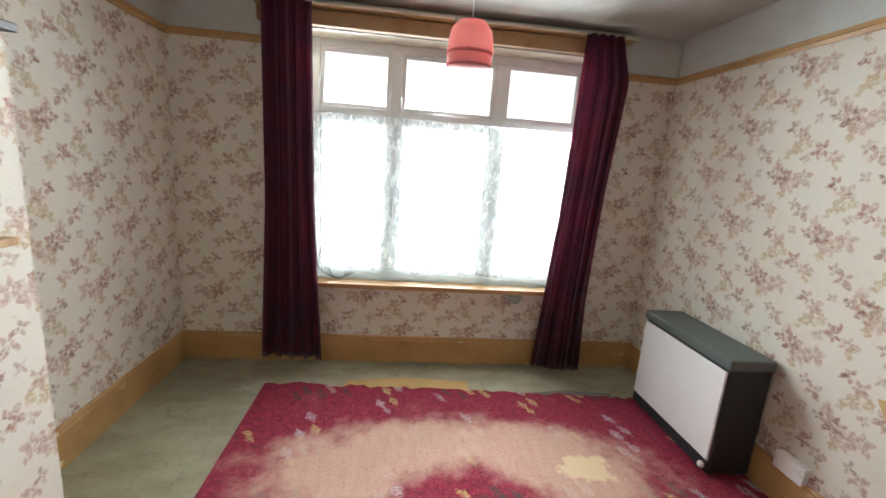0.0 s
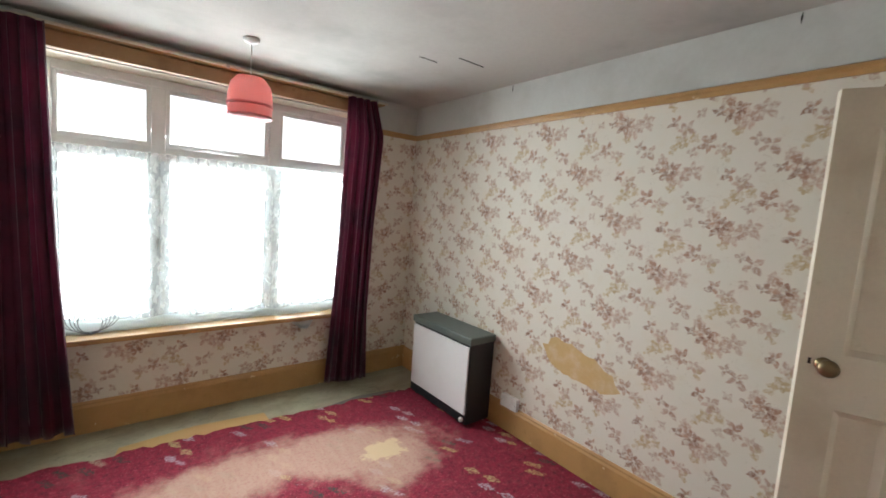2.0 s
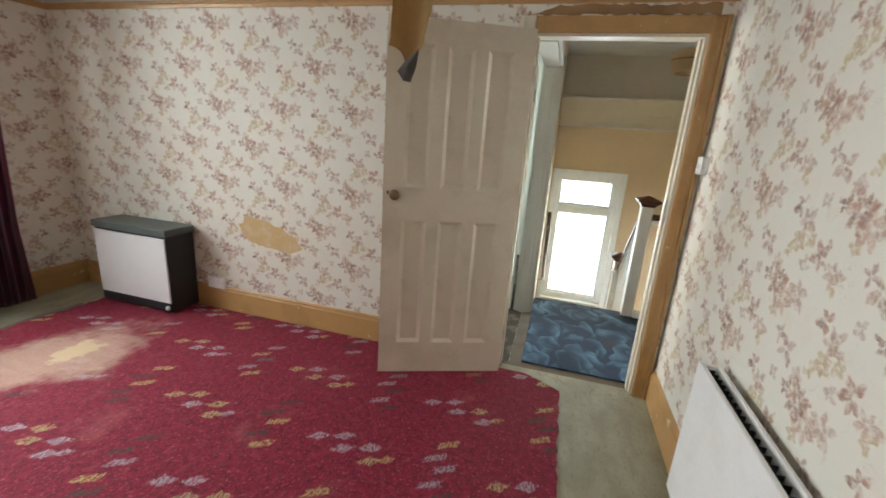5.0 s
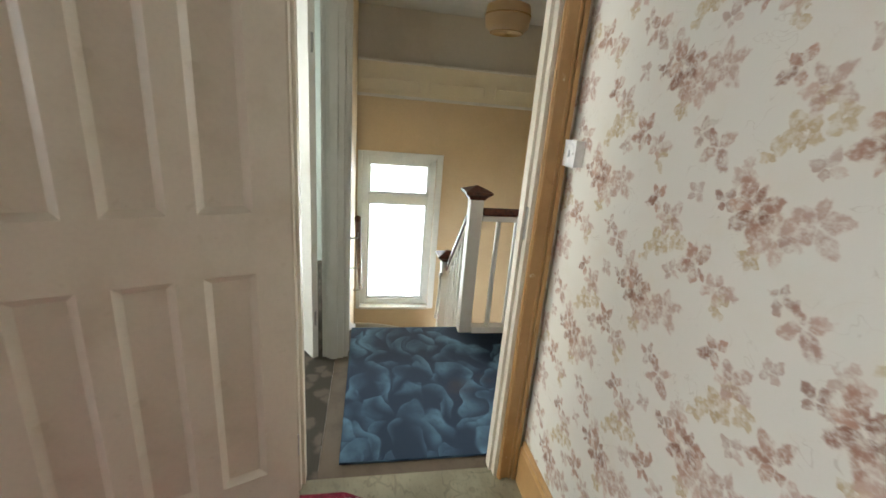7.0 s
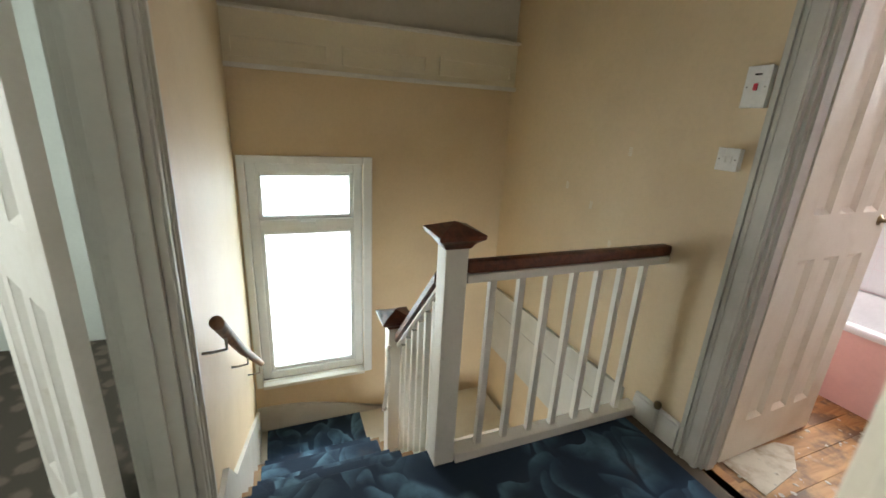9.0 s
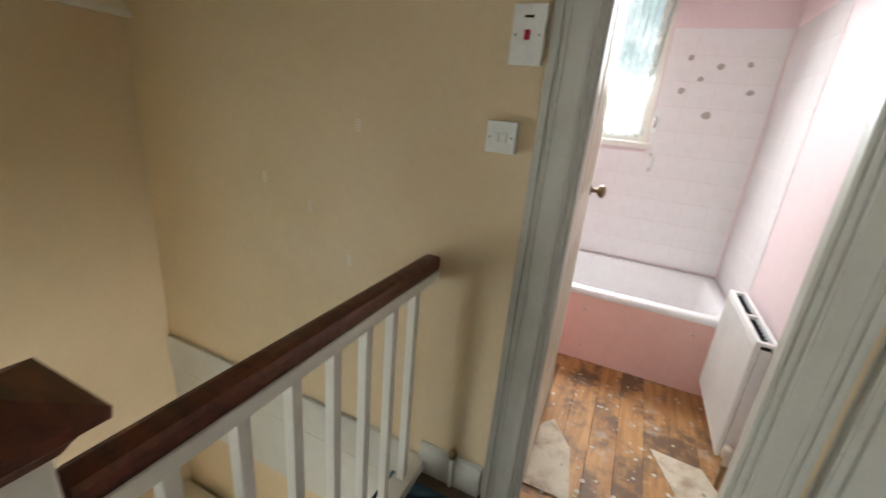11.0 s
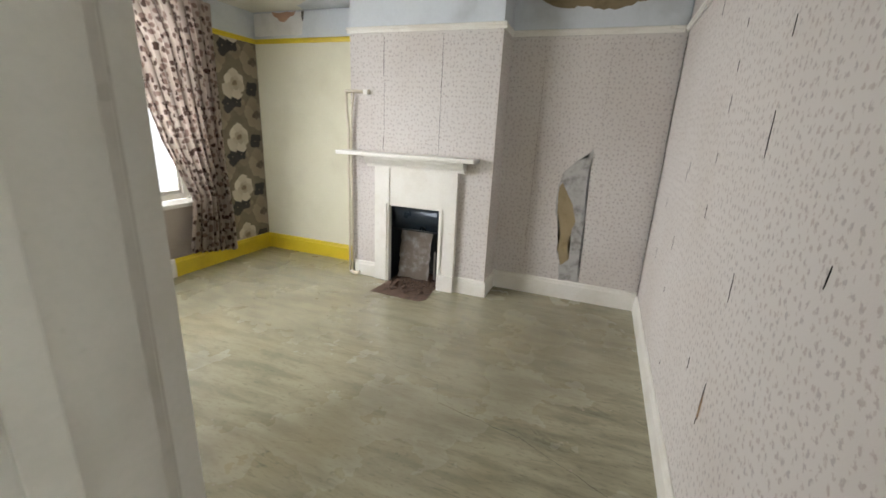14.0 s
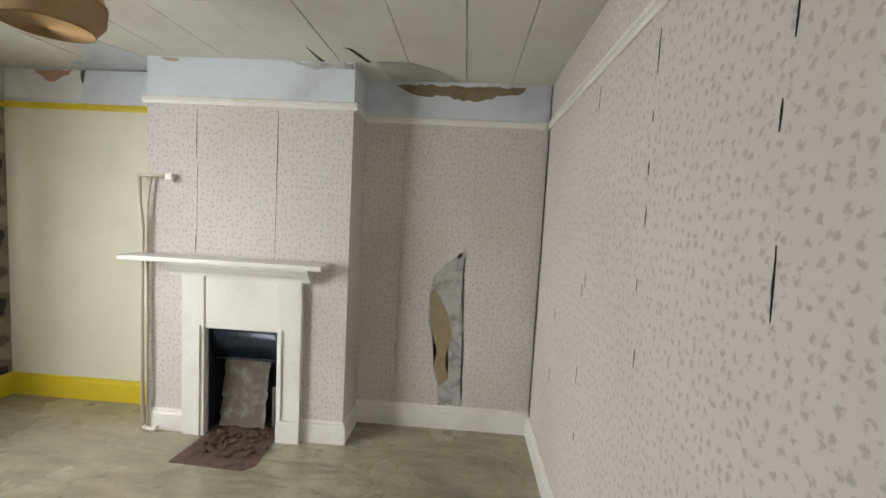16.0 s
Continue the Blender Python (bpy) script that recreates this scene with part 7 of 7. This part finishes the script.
for k in range(130):
    x, y = rnd.uniform(1.92, 2.68), rnd.uniform(-4.05, -3.0)
    r = rnd.uniform(0.002, 0.008)
    m = bmesh.ops.create_icosphere(db, subdivisions=1, radius=r)
    for v_ in m["verts"]:
        v_.co = Vector((x + v_.co.x * rnd.uniform(0.6, 2.2), y + v_.co.y * rnd.uniform(0.6, 2.2), 0.001 + r * 0.25 + v_.co.z * 0.25))
tagged(part("floor_debris", db, plain("white_crumbs", (0.62, 0.56, 0.46), 0.9, 0, (0.2, 0.14, 0.08), 0.9, 30)), "white flakes and dirt on the bathroom boards", "debris", kind="stuff")
wall_t = bpy.data.objects["wall_bathroom_south"]
TS = 0.152
tme = mesh_of("tile", box(-TS / 2 + 0.0007, TS / 2 - 0.0007, -0.0022, 0.0, -TS / 2 + 0.0010, TS / 2 - 0.0010, 0.0007), TILE)
z = 0.475 + TS / 2
while z < 2.0:
    x = TX0 + 0.012 + TS / 2
    while x < TX1:
        if not (x + TS / 2 > 2.50 and z + TS / 2 > 1.26):
            o = new("tile", tme)
            o.parent = wall_t
            o.location = (x, TY0 + rnd.uniform(-0.0006, 0.0003), z)
        x += TS
    z += TS
tme2 = mesh_of("tile", box(0.0005, 0.0030, -TS / 2 + 0.0007, TS / 2 - 0.0007, -TS / 2 + 0.0010, TS / 2 - 0.0010, 0.0007), TILE)
wall_e = bpy.data.objects["wall_bedroom_back_east"]
for i in range(5):
    for j in range(10):
        o = new("tile", tme2)
        o.parent = wall_e
        o.location = (TX0, TY0 + 0.012 + TS * (i + 0.5), 0.475 + TS * (j + 0.5))
for x, z, s in ((2.19, 1.785, 0.024), (2.37, 1.635, 0.026), (2.00, 1.645, 0.022), (2.195, 1.50, 0.030), (2.28, 1.71, 0.020), (2.04, 1.80, 0.020), (2.36, 1.83, 0.022)):
    pts = [(x + s * math.cos(a) * random.Random(a * 10 + x).uniform(0.6, 1.1), z + s * 0.8 * math.sin(a)) for a in [k * math.tau / 9 for k in range(9)]]
    tagged(part("adhesive_spot", flat_patch("y", TY0 + 0.0015, pts, 0.003), plain("old_adhesive", (0.42, 0.37, 0.34), 0.9, 0, (0.30, 0.26, 0.22), 0.7, 40)), "grey blob of old adhesive on the tiles", "wall damage", kind="structure")
